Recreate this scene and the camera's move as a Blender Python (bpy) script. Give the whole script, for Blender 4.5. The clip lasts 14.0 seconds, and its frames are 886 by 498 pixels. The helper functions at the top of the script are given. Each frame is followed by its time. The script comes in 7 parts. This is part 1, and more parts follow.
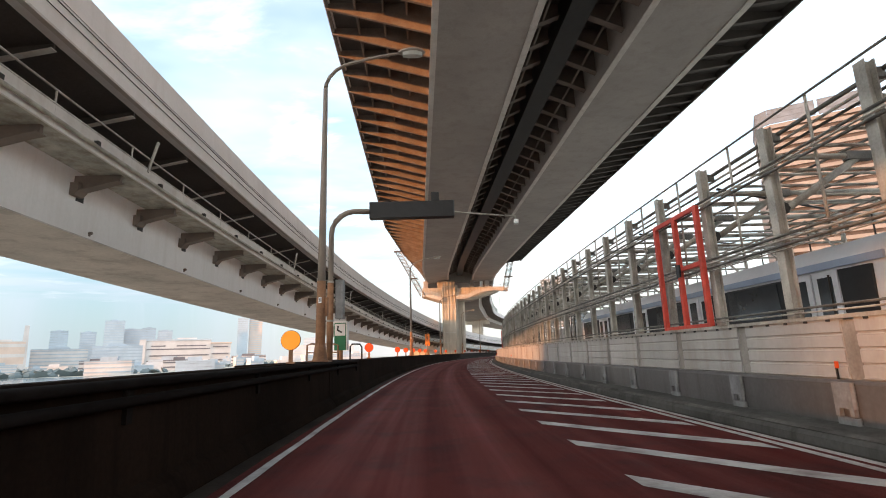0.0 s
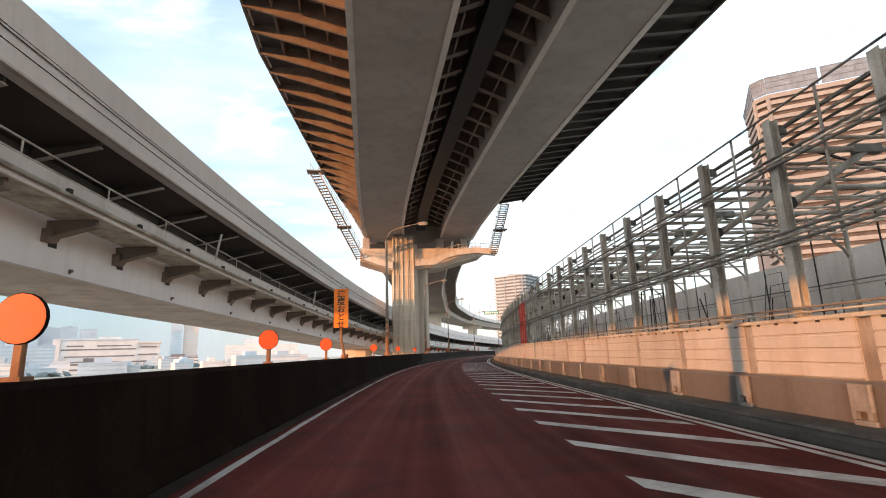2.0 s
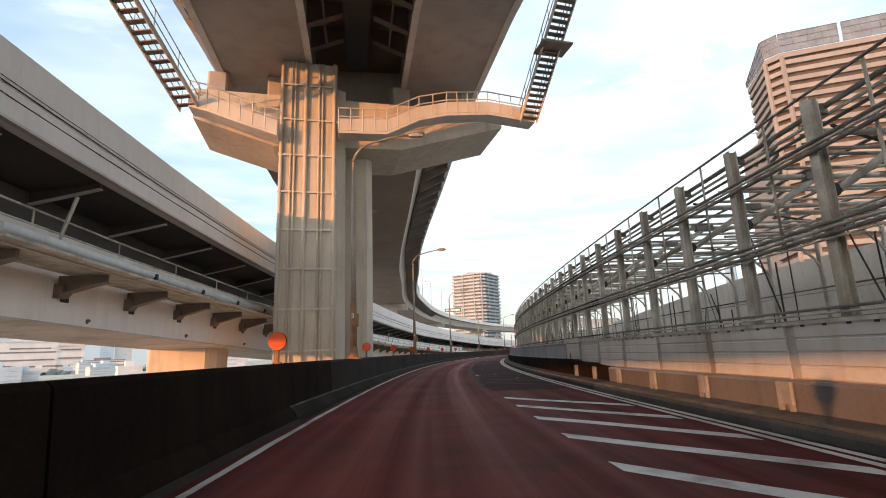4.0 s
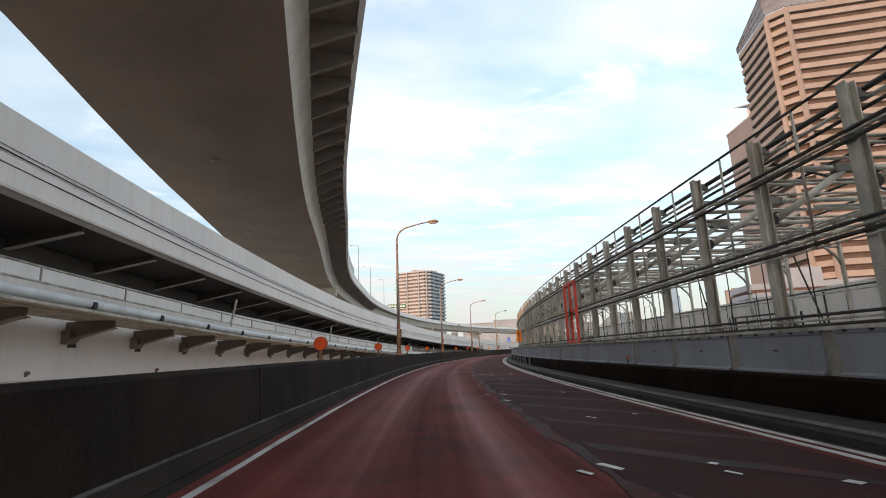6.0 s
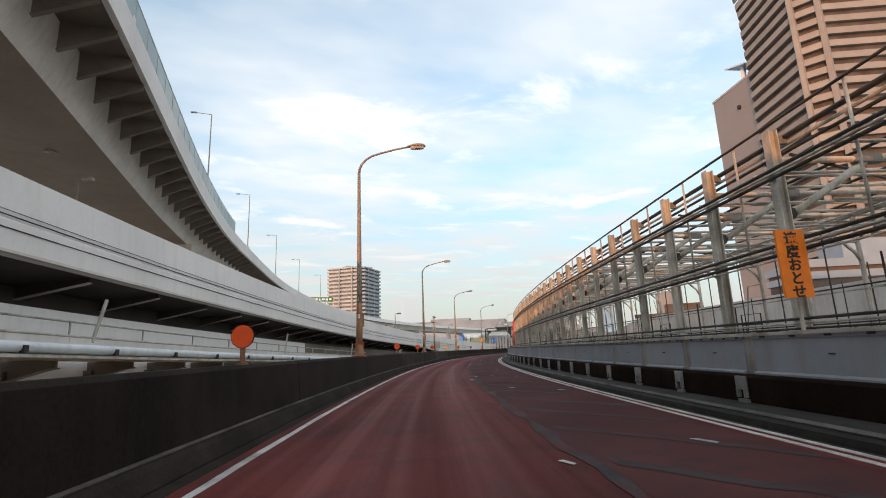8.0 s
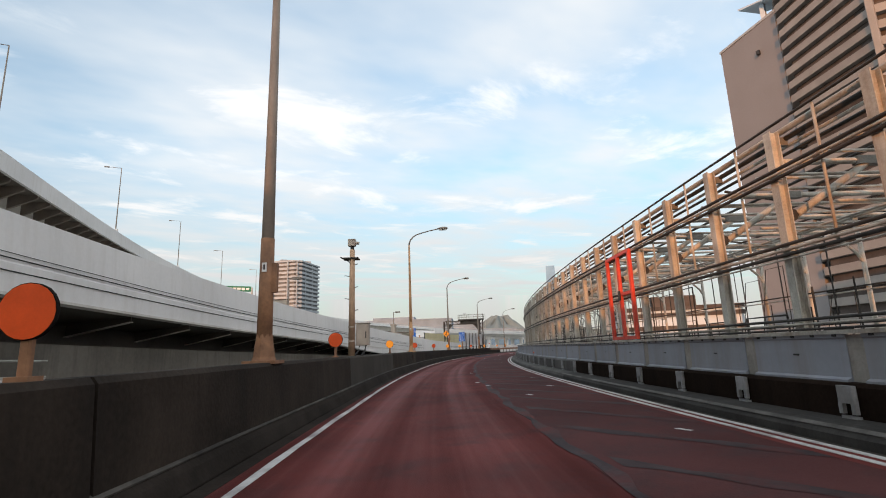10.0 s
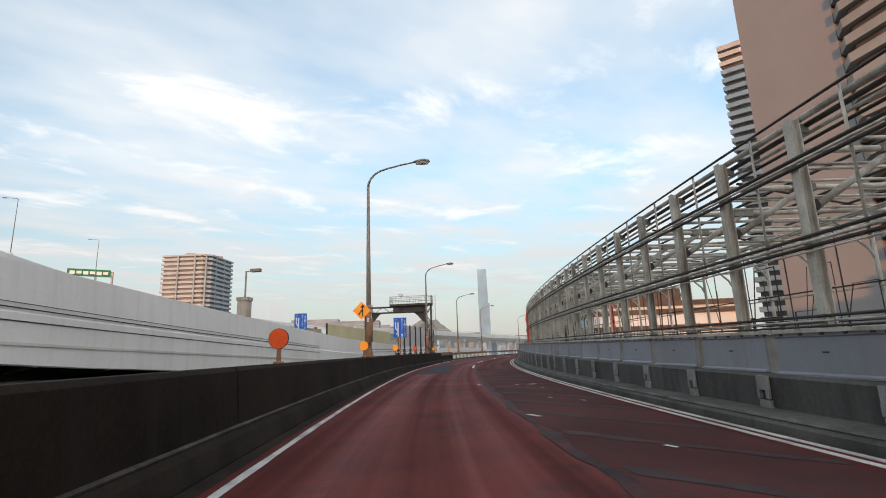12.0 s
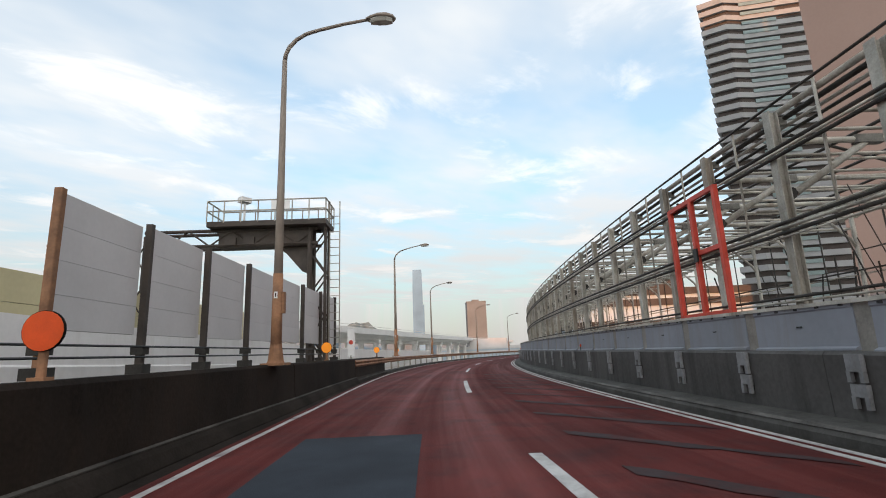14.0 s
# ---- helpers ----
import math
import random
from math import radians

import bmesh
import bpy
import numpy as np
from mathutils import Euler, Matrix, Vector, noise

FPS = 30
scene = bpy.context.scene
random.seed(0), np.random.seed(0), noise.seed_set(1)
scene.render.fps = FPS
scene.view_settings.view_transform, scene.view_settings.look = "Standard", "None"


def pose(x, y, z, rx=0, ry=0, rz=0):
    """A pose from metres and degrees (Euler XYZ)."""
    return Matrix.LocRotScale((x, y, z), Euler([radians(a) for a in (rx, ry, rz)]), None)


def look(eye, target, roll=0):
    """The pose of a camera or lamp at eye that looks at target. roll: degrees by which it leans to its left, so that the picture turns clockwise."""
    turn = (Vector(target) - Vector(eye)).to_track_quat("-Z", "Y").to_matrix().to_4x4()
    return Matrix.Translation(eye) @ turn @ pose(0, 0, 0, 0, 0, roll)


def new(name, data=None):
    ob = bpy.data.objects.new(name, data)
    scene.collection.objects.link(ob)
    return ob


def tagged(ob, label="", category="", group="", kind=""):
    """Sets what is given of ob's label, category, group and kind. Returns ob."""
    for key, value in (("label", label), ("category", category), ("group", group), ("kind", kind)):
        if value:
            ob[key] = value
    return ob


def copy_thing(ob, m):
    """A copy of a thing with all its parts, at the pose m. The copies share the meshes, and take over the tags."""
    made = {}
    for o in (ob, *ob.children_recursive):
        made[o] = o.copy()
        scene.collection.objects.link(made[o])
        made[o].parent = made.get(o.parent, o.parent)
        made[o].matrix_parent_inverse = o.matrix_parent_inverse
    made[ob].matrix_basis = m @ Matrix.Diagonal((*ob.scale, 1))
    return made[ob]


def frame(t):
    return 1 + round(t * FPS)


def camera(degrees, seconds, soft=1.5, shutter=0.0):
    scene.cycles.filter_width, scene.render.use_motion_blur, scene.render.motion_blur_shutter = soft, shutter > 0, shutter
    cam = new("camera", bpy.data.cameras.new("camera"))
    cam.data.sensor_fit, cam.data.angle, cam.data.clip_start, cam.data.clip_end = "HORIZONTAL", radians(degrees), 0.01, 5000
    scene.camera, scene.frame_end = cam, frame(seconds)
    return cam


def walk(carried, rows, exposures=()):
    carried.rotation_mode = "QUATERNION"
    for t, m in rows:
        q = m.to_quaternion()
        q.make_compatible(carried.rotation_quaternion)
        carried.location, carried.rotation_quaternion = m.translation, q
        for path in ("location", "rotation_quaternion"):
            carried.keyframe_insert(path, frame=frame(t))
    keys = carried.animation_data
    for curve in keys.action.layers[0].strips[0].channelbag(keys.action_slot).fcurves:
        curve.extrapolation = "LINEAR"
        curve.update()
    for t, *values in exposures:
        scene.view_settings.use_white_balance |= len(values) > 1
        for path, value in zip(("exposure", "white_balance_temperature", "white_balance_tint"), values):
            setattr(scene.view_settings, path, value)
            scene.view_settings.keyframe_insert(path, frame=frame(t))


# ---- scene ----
cam = camera(83.85, 14.0, soft=1.0)
PATH = [
    (0.0, pose(0.000, 0.000, 1.154, 101.940, 1.710, -2.676)),
    (0.5, pose(0.120, 10.055, 1.154, 101.826, 1.436, -4.179)),
    (1.0, pose(0.467, 19.826, 1.154, 101.709, 1.478, -5.691)),
    (1.5, pose(1.034, 29.532, 1.154, 101.729, 1.622, -7.181)),
    (2.0, pose(1.827, 39.392, 1.154, 101.764, 1.844, -8.447)),
    (2.5, pose(2.834, 49.276, 1.154, 101.746, 1.967, -9.628)),
    (3.0, pose(4.054, 59.051, 1.154, 101.711, 2.036, -10.830)),
    (3.5, pose(5.477, 68.583, 1.154, 101.744, 2.094, -12.199)),
    (4.0, pose(7.083, 77.735, 1.154, 101.789, 2.095, -13.630)),
    (4.5, pose(8.887, 86.596, 1.154, 101.835, 2.096, -15.132)),
    (5.0, pose(10.905, 95.255, 1.154, 101.880, 2.097, -16.693)),
    (5.5, pose(13.161, 103.799, 1.154, 101.856, 2.254, -18.386)),
    (6.0, pose(15.687, 112.317, 1.154, 101.712, 2.173, -20.228)),
    (6.5, pose(18.549, 120.959, 1.154, 101.698, 2.238, -22.085)),
    (7.0, pose(21.820, 129.872, 1.154, 101.729, 2.364, -23.916)),
    (7.5, pose(25.428, 138.803, 1.154, 101.448, 1.929, -26.053)),
    (8.0, pose(29.267, 147.510, 1.154, 101.581, 2.096, -27.735)),
    (8.5, pose(33.303, 155.966, 1.154, 101.564, 2.153, -29.402)),
    (9.0, pose(37.503, 164.143, 1.154, 101.532, 2.105, -30.993)),
    (9.5, pose(41.895, 172.122, 1.154, 101.501, 2.057, -32.595)),
    (10.0, pose(46.523, 179.972, 1.154, 101.469, 2.008, -34.270)),
    (10.5, pose(51.427, 187.726, 1.154, 101.522, 2.210, -36.041)),
    (11.0, pose(56.658, 195.408, 1.154, 101.580, 2.164, -38.165)),
    (11.5, pose(62.186, 202.917, 1.154, 101.673, 1.874, -40.408)),
    (12.0, pose(67.958, 210.164, 1.154, 101.747, 1.942, -42.592)),
    (12.5, pose(73.869, 217.028, 1.154, 101.798, 1.776, -44.753)),
    (13.0, pose(79.786, 223.411, 1.154, 101.750, 1.759, -46.619)),
    (13.5, pose(85.733, 229.398, 1.154, 101.802, 1.871, -48.613)),
    (14.0, pose(91.748, 235.064, 1.154, 101.875, 2.188, -50.283)),
]
walk(cam, PATH, [(0.0, 0.68), (3.0, 0.54), (6.5, 0.14), (11.0, -0.1), (14.0, -0.08)])

# ---- world, sun and exposure ----
SUN_AZ, SUN_EL = 236.0, 5.0        # compass degrees from +y, clockwise; height over the horizon
world = bpy.data.worlds.new("sky")
scene.world = world
world.use_nodes = True
wn, wl = world.node_tree.nodes, world.node_tree.links
wn.clear()
w_out = wn.new("ShaderNodeOutputWorld")
w_bg = wn.new("ShaderNodeBackground")
w_bg.inputs["Strength"].default_value = 0.15
w_sky = wn.new("ShaderNodeTexSky")
w_sky.sky_type = "NISHITA"
w_sky.sun_disc = False
w_sky.sun_elevation = radians(SUN_EL)
w_sky.sun_rotation = radians(SUN_AZ)
w_sky.air_density, w_sky.dust_density, w_sky.ozone_density = 1.0, 1.2, 1.0
# thin streaky cloud over the whole dome
w_tc = wn.new("ShaderNodeTexCoord")
w_sep = wn.new("ShaderNodeSeparateXYZ")
wl.new(w_tc.outputs["Generated"], w_sep.inputs[0])
w_up = wn.new("ShaderNodeMath"); w_up.operation = "MAXIMUM"; w_up.inputs[1].default_value = 0.10
wl.new(w_sep.outputs["Z"], w_up.inputs[0])
w_dx = wn.new("ShaderNodeMath"); w_dx.operation = "DIVIDE"
w_dy = wn.new("ShaderNodeMath"); w_dy.operation = "DIVIDE"
wl.new(w_sep.outputs["X"], w_dx.inputs[0]); wl.new(w_up.outputs[0], w_dx.inputs[1])
wl.new(w_sep.outputs["Y"], w_dy.inputs[0]); wl.new(w_up.outputs[0], w_dy.inputs[1])
w_cmb = wn.new("ShaderNodeCombineXYZ")
wl.new(w_dx.outputs[0], w_cmb.inputs[0]); wl.new(w_dy.outputs[0], w_cmb.inputs[1])
w_map = wn.new("ShaderNodeMapping")
w_map.inputs["Rotation"].default_value = (0, 0, radians(35))
w_map.inputs["Scale"].default_value = (0.8, 1.25, 1)
wl.new(w_cmb.outputs[0], w_map.inputs[0])
w_n = wn.new("ShaderNodeTexNoise")
w_n.inputs["Scale"].default_value = 1.1
w_n.inputs["Detail"].default_value = 4.5
w_n.inputs["Roughness"].default_value = 0.5
wl.new(w_map.outputs[0], w_n.inputs["Vector"])
w_rmp = wn.new("ShaderNodeValToRGB")
w_rmp.color_ramp.elements[0].position, w_rmp.color_ramp.elements[0].color = 0.36, (0.44, 0.44, 0.44, 1)
w_rmp.color_ramp.elements[1].position, w_rmp.color_ramp.elements[1].color = 0.64, (0.96, 0.96, 0.96, 1)
wl.new(w_n.outputs["Fac"], w_rmp.inputs[0])
w_mix = wn.new("ShaderNodeMixRGB")
w_mix.inputs["Color2"].default_value = (6.5, 6.75, 6.95, 1)
wl.new(w_rmp.outputs[0], w_mix.inputs["Fac"])
w_gain = wn.new("ShaderNodeMixRGB"); w_gain.blend_type = "MULTIPLY"; w_gain.inputs["Fac"].default_value = 1.0
w_gain.inputs["Color2"].default_value = (1.4, 2.55, 3.3, 1)
wl.new(w_sky.outputs[0], w_gain.inputs["Color1"])
wl.new(w_gain.outputs[0], w_mix.inputs["Color1"])
# pale haze low over the horizon
w_hz = wn.new("ShaderNodeMapRange")
w_hz.inputs["From Min"].default_value, w_hz.inputs["From Max"].default_value = 0.0, 0.34
w_hz.inputs["To Min"].default_value, w_hz.inputs["To Max"].default_value = 0.92, 0.0
wl.new(w_sep.outputs["Z"], w_hz.inputs["Value"])
w_hm = wn.new("ShaderNodeMixRGB")
w_hm.inputs["Color2"].default_value = (4.35, 4.15, 3.95, 1)
wl.new(w_hz.outputs[0], w_hm.inputs["Fac"])
w_pn = wn.new("ShaderNodeTexNoise")
w_pn.inputs["Scale"].default_value, w_pn.inputs["Detail"].default_value, w_pn.inputs["Roughness"].default_value, w_pn.inputs["Distortion"].default_value = 1.7, 7.0, 0.6, 0.4
w_pm = wn.new("ShaderNodeMapping")
w_pm.inputs["Location"].default_value, w_pm.inputs["Scale"].default_value = (3.7, 1.9, 0.0), (0.75, 1.0, 1.0)
wl.new(w_cmb.outputs[0], w_pm.inputs[0]); wl.new(w_pm.outputs[0], w_pn.inputs["Vector"])
w_pr = wn.new("ShaderNodeMapRange"); w_pr.interpolation_type = "SMOOTHSTEP"
w_pr.inputs["From Min"].default_value, w_pr.inputs["From Max"].default_value = 0.52, 0.70
w_pr.inputs["To Min"].default_value, w_pr.inputs["To Max"].default_value = 0.0, 0.85
wl.new(w_pn.outputs["Fac"], w_pr.inputs["Value"])
w_pf = wn.new("ShaderNodeMixRGB")
w_pf.inputs["Color2"].default_value = (8.2, 8.1, 8.0, 1)
wl.new(w_pr.outputs[0], w_pf.inputs["Fac"]); wl.new(w_mix.outputs[0], w_pf.inputs["Color1"])
wl.new(w_pf.outputs[0], w_hm.inputs["Color1"])
# clearer, bluer air towards the west
w_wx = wn.new("ShaderNodeMapRange")
w_wx.inputs["From Min"].default_value, w_wx.inputs["From Max"].default_value = 0.05, -0.45
w_wx.inputs["To Min"].default_value, w_wx.inputs["To Max"].default_value = 0.0, 1.0
wl.new(w_sep.outputs["X"], w_wx.inputs["Value"])
w_ws = wn.new("ShaderNodeMixRGB"); w_ws.blend_type = "MULTIPLY"
w_ws.inputs["Color2"].default_value = (0.58, 0.70, 0.80, 1)
wl.new(w_wx.outputs[0], w_ws.inputs["Fac"]); wl.new(w_hm.outputs[0], w_ws.inputs["Color1"])
# the sky glows towards the low sun
w_dot = wn.new("ShaderNodeVectorMath"); w_dot.operation = "DOT_PRODUCT"
w_dot.inputs[1].default_value = (math.sin(radians(SUN_AZ)), math.cos(radians(SUN_AZ)), 0.06)
wl.new(w_tc.outputs["Generated"], w_dot.inputs[0])
w_pos = wn.new("ShaderNodeMath"); w_pos.operation = "MAXIMUM"; w_pos.inputs[1].default_value = 0.0
wl.new(w_dot.outputs["Value"], w_pos.inputs[0])
w_pow = wn.new("ShaderNodeMath"); w_pow.operation = "POWER"; w_pow.inputs[1].default_value = 1.6
wl.new(w_pos.outputs[0], w_pow.inputs[0])
w_glow = wn.new("ShaderNodeMixRGB"); w_glow.blend_type = "ADD"
w_glow.inputs["Color2"].default_value = (13.5, 11.3, 9.6, 1)
wl.new(w_pow.outputs[0], w_glow.inputs["Fac"]); wl.new(w_ws.outputs[0], w_glow.inputs["Color1"])
wl.new(w_glow.outputs[0], w_bg.inputs["Color"])
wl.new(w_bg.outputs[0], w_out.inputs[0])

sun_data = bpy.data.lights.new("sun", "SUN")
sun_data.energy, sun_data.angle, sun_data.color = 3.8, radians(0.6), (1.0, 0.39, 0.12)
sun = new("sun", sun_data)
a, e = radians(SUN_AZ), radians(SUN_EL)
sun.matrix_world = look((math.sin(a) * math.cos(e) * 300, math.cos(a) * math.cos(e) * 300, math.sin(e) * 300), (0, 0, 0))

# ---- the road's line: s metres along it, d metres to its right ----
KAPPA = [2.374, 2.374, 2.374, 2.37, 2.106, 2.482, 3.001, 3.352, 3.467, 3.292, 3.144, 3.255, 3.758, 4.142, 4.059] + [3.933] * 20
DS = 0.5
_s = np.arange(-40, 640, DS)
_k = np.interp(_s, np.arange(-40, -40 + 20 * len(KAPPA), 20), KAPPA) / 1000
_h = np.concatenate([[0], np.cumsum((_k[1:] + _k[:-1]) / 2 * DS)])
_h -= np.interp(0, _s, _h)
_x = np.concatenate([[0], np.cumsum((np.sin(_h[1:]) + np.sin(_h[:-1])) / 2 * DS)])
_y = np.concatenate([[0], np.cumsum((np.cos(_h[1:]) + np.cos(_h[:-1])) / 2 * DS)])
_x -= np.interp(0, _s, _x)
_y -= np.interp(0, _s, _y)


def head(s):
    return float(np.interp(s, _s, _h))


def P(s, d, z=0.0):
    h = head(s)
    return Vector((float(np.interp(s, _s, _x)) + d * math.cos(h), float(np.interp(s, _s, _y)) - d * math.sin(h), z))


def at(s, d, z=0.0, turn=0.0):
    p = P(s, d, z)
    return pose(p.x, p.y, p.z, 0, 0, -math.degrees(head(s)) + turn)


def table(*pairs):
    xs, ys = [p[0] for p in pairs], [p[1] for p in pairs]
    return lambda s: float(np.interp(s, xs, ys))


LINE = table((-40, -1.7), (0, -1.75), (15, -1.82), (45, -2.08), (65, -2.2), (112, -2.15), (140, -2.18), (162, -2.05), (200, -1.65), (212, -1.7), (218, -1.68),
             (240, -2.02), (248, -2.2), (257, -2.45), (264, -2.62), (272, -2.78), (280, -3.2), (291, -3.8), (310, -4.4), (640, -4.6))
RIGHT = 4.15                                    # right edge line
LIFT = table((-40, 0.0), (92, 0.0), (96, 0.16), (420, 0.16))
FRAME_Z = table((-40, 0.05), (0, 0.05), (70, 0.0), (111, -0.13), (135, -0.18), (203, -0.22), (228, -0.18), (245, -0.03), (270, 0.21), (300, 0.30))
LV_TOP = table((-40, 13.5), (0, 11.95), (20, 11.2), (47, 9.95), (74, 9.2), (89, 8.6), (116, 7.4), (137, 6.55), (157, 5.75), (178, 5.25),
               (208, 4.35), (229, 3.8), (250, 3.12), (258, 2.85), (266, 2.52), (276, 2.3), (300, 1.8), (340, 1.5))
LV_WALK = table((-40, 8.9), (0, 7.25), (41, 5.64), (73, 4.37), (119, 2.81), (137, 2.12), (147, 1.88), (170, 1.2), (200, 0.4), (300, -2))
LV_LOW = table((-40, 6.3), (0, 5.3), (20, 4.74), (32, 4.35), (40.5, 4.08), (61, 3.41), (70, 3.18), (90, 2.42), (105, 1.75), (119, 0.98), (147, 0.42), (170, -0.2), (200, -1.0), (340, -4))
LV_BOX = lambda s: min(LV_TOP(s) - 2.25, LV_WALK(s) + 0.8 + 0.5 * min(1.0, max(0.0, (s - 90) / 30)))
TOE_Z = table((-40, 0.235), (88, 0.22), (125, 0.165), (136, 0.175), (146, 0.24), (175, 0.235), (200, 0.24), (212, 0.3), (239, 0.33), (250, 0.33), (258, 0.3), (264, 0.23), (640, 0.23))


# ---- materials ----
def material(name, color, rough=0.8, metal=0.0, vary=0.25, scale=1.5, grain=40.0, bump=0.15, stain=None, stain_amount=0.0, streak=False, spec=0.4, island=0.0):
    m = bpy.data.materials.new(name)
    m.use_nodes = True
    n, l = m.node_tree.nodes, m.node_tree.links
    b = n["Principled BSDF"]
    b.inputs["Roughness"].default_value, b.inputs["Metallic"].default_value = rough, metal
    b.inputs["Specular IOR Level"].default_value = spec
    geo = n.new("ShaderNodeNewGeometry")
    big = n.new("ShaderNodeTexNoise")
    big.inputs["Scale"].default_value, big.inputs["Detail"].default_value = scale, 5
    small = n.new("ShaderNodeTexNoise")
    small.inputs["Scale"].default_value, small.inputs["Detail"].default_value = grain, 3
    for t in (big, small):
        l.new(geo.outputs["Position"], t.inputs["Vector"])
    mixn = n.new("ShaderNodeMath"); mixn.operation = "MULTIPLY_ADD"
    mixn.inputs[1].default_value = 0.35
    l.new(small.outputs["Fac"], mixn.inputs[0]); l.new(big.outputs["Fac"], mixn.inputs[2])
    ramp = n.new("ShaderNodeValToRGB")
    ramp.color_ramp.elements[0].position, ramp.color_ramp.elements[1].position = 0.45, 0.9
    ramp.color_ramp.elements[0].color = tuple(max(0, c * (1 - vary)) for c in color) + (1,)
    ramp.color_ramp.elements[1].color = tuple(min(1, c * (1 + vary)) for c in color) + (1,)
    l.new(mixn.outputs[0], ramp.inputs[0])
    out = ramp.outputs[0]
    if stain:
        mp = n.new("ShaderNodeMapping")
        mp.inputs["Scale"].default_value = (1.6, 1.6, 0.16) if streak else (0.7, 0.7, 0.7)
        l.new(geo.outputs["Position"], mp.inputs[0])
        sn = n.new("ShaderNodeTexNoise")
        sn.inputs["Scale"].default_value, sn.inputs["Detail"].default_value = 1.7, 7
        sn.inputs["Roughness"].default_value = 0.65
        l.new(mp.outputs[0], sn.inputs["Vector"])
        sr = n.new("ShaderNodeValToRGB")
        sr.color_ramp.elements[0].position, sr.color_ramp.elements[1].position = 0.48, 0.72
        sr.color_ramp.elements[0].color = (0, 0, 0, 1)
        sr.color_ramp.elements[1].color = (stain_amount,) * 3 + (1,)
        l.new(sn.outputs["Fac"], sr.inputs[0])
        mx = n.new("ShaderNodeMixRGB")
        mx.inputs["Color2"].default_value = (*stain, 1)
        l.new(sr.outputs[0], mx.inputs["Fac"]); l.new(out, mx.inputs["Color1"])
        out = mx.outputs[0]
    if island:
        oi = n.new("ShaderNodeObjectInfo")
        hv = n.new("ShaderNodeHueSaturation")
        mr = n.new("ShaderNodeMapRange")
        mr.inputs["To Min"].default_value, mr.inputs["To Max"].default_value = 1 - island, 1 + island
        l.new(oi.outputs["Random"], mr.inputs[0]); l.new(mr.outputs[0], hv.inputs["Value"]); l.new(out, hv.inputs["Color"])
        out = hv.outputs[0]
    l.new(out, b.inputs["Base Color"])
    if bump:
        bp = n.new("ShaderNodeBump")
        bp.inputs["Strength"].default_value, bp.inputs["Distance"].default_value = bump, 0.02
        l.new(small.outputs["Fac"], bp.inputs["Height"]); l.new(bp.outputs[0], b.inputs["Normal"])
    return m


ASPHALT = material("red_asphalt", (0.114, 0.0265, 0.0235), 0.9, vary=0.3, scale=0.35, grain=60, bump=0.3, stain=(0.028, 0.022, 0.024), stain_amount=0.6, spec=0.12)
_n, _l = ASPHALT.node_tree.nodes, ASPHALT.node_tree.links
_b = _n["Principled BSDF"]
_uv = _n.new("ShaderNodeUVMap"); _uv.uv_map = "along"
_mp = _n.new("ShaderNodeMapping"); _mp.inputs["Scale"].default_value = (0.012, 1.1, 1)
_l.new(_uv.outputs[0], _mp.inputs[0])
_t = _n.new("ShaderNodeTexNoise"); _t.inputs["Scale"].default_value, _t.inputs["Detail"].default_value, _t.inputs["Roughness"].default_value = 1.6, 6, 0.6
_l.new(_mp.outputs[0], _t.inputs["Vector"])
_r = _n.new("ShaderNodeMapRange")
_r.inputs["From Min"].default_value, _r.inputs["From Max"].default_value = 0.3, 0.7
_r.inputs["To Min"].default_value, _r.inputs["To Max"].default_value = 0.72, 1.35
_l.new(_t.outputs["Fac"], _r.inputs[0])
_h2 = _n.new("ShaderNodeHueSaturation")
_sep = _n.new("ShaderNodeSeparateXYZ"); _l.new(_uv.outputs[0], _sep.inputs[0])
_off = _n.new("ShaderNodeMath"); _off.operation = "ADD"; _off.inputs[1].default_value = 0.05
_l.new(_sep.outputs["Y"], _off.inputs[0])
_abs = _n.new("ShaderNodeMath"); _abs.operation = "ABSOLUTE"; _l.new(_off.outputs[0], _abs.inputs[0])
_dst = _n.new("ShaderNodeMath"); _dst.operation = "SUBTRACT"; _dst.inputs[1].default_value = 0.78
_l.new(_abs.outputs[0], _dst.inputs[0])
_ab2 = _n.new("ShaderNodeMath"); _ab2.operation = "ABSOLUTE"; _l.new(_dst.outputs[0], _ab2.inputs[0])
_trk = _n.new("ShaderNodeMapRange"); _trk.interpolation_type = "SMOOTHSTEP"
_trk.inputs["From Min"].default_value, _trk.inputs["From Max"].default_value = 0.08, 0.5
_trk.inputs["To Min"].default_value, _trk.inputs["To Max"].default_value = 1.1, 0.86
_l.new(_ab2.outputs[0], _trk.inputs["Value"])
_tm = _n.new("ShaderNodeMath"); _tm.operation = "MULTIPLY"
_l.new(_r.outputs[0], _tm.inputs[0]); _l.new(_trk.outputs[0], _tm.inputs[1])
_l.new(_b.inputs["Base Color"].links[0].from_socket, _h2.inputs["Color"]); _l.new(_tm.outputs[0], _h2.inputs["Value"]); _l.new(_h2.outputs[0], _b.inputs["Base Color"])
_r2 = _n.new("ShaderNodeMapRange")
_r2.inputs["From Min"].default_value, _r2.inputs["From Max"].default_value = 0.35, 0.7
_r2.inputs["To Min"].default_value, _r2.inputs["To Max"].default_value = 0.92, 0.62
_l.new(_t.outputs["Fac"], _r2.inputs[0])
_rt = _n.new("ShaderNodeMapRange")
_rt.inputs["From Min"].default_value, _rt.inputs["From Max"].default_value = 0.86, 1.1
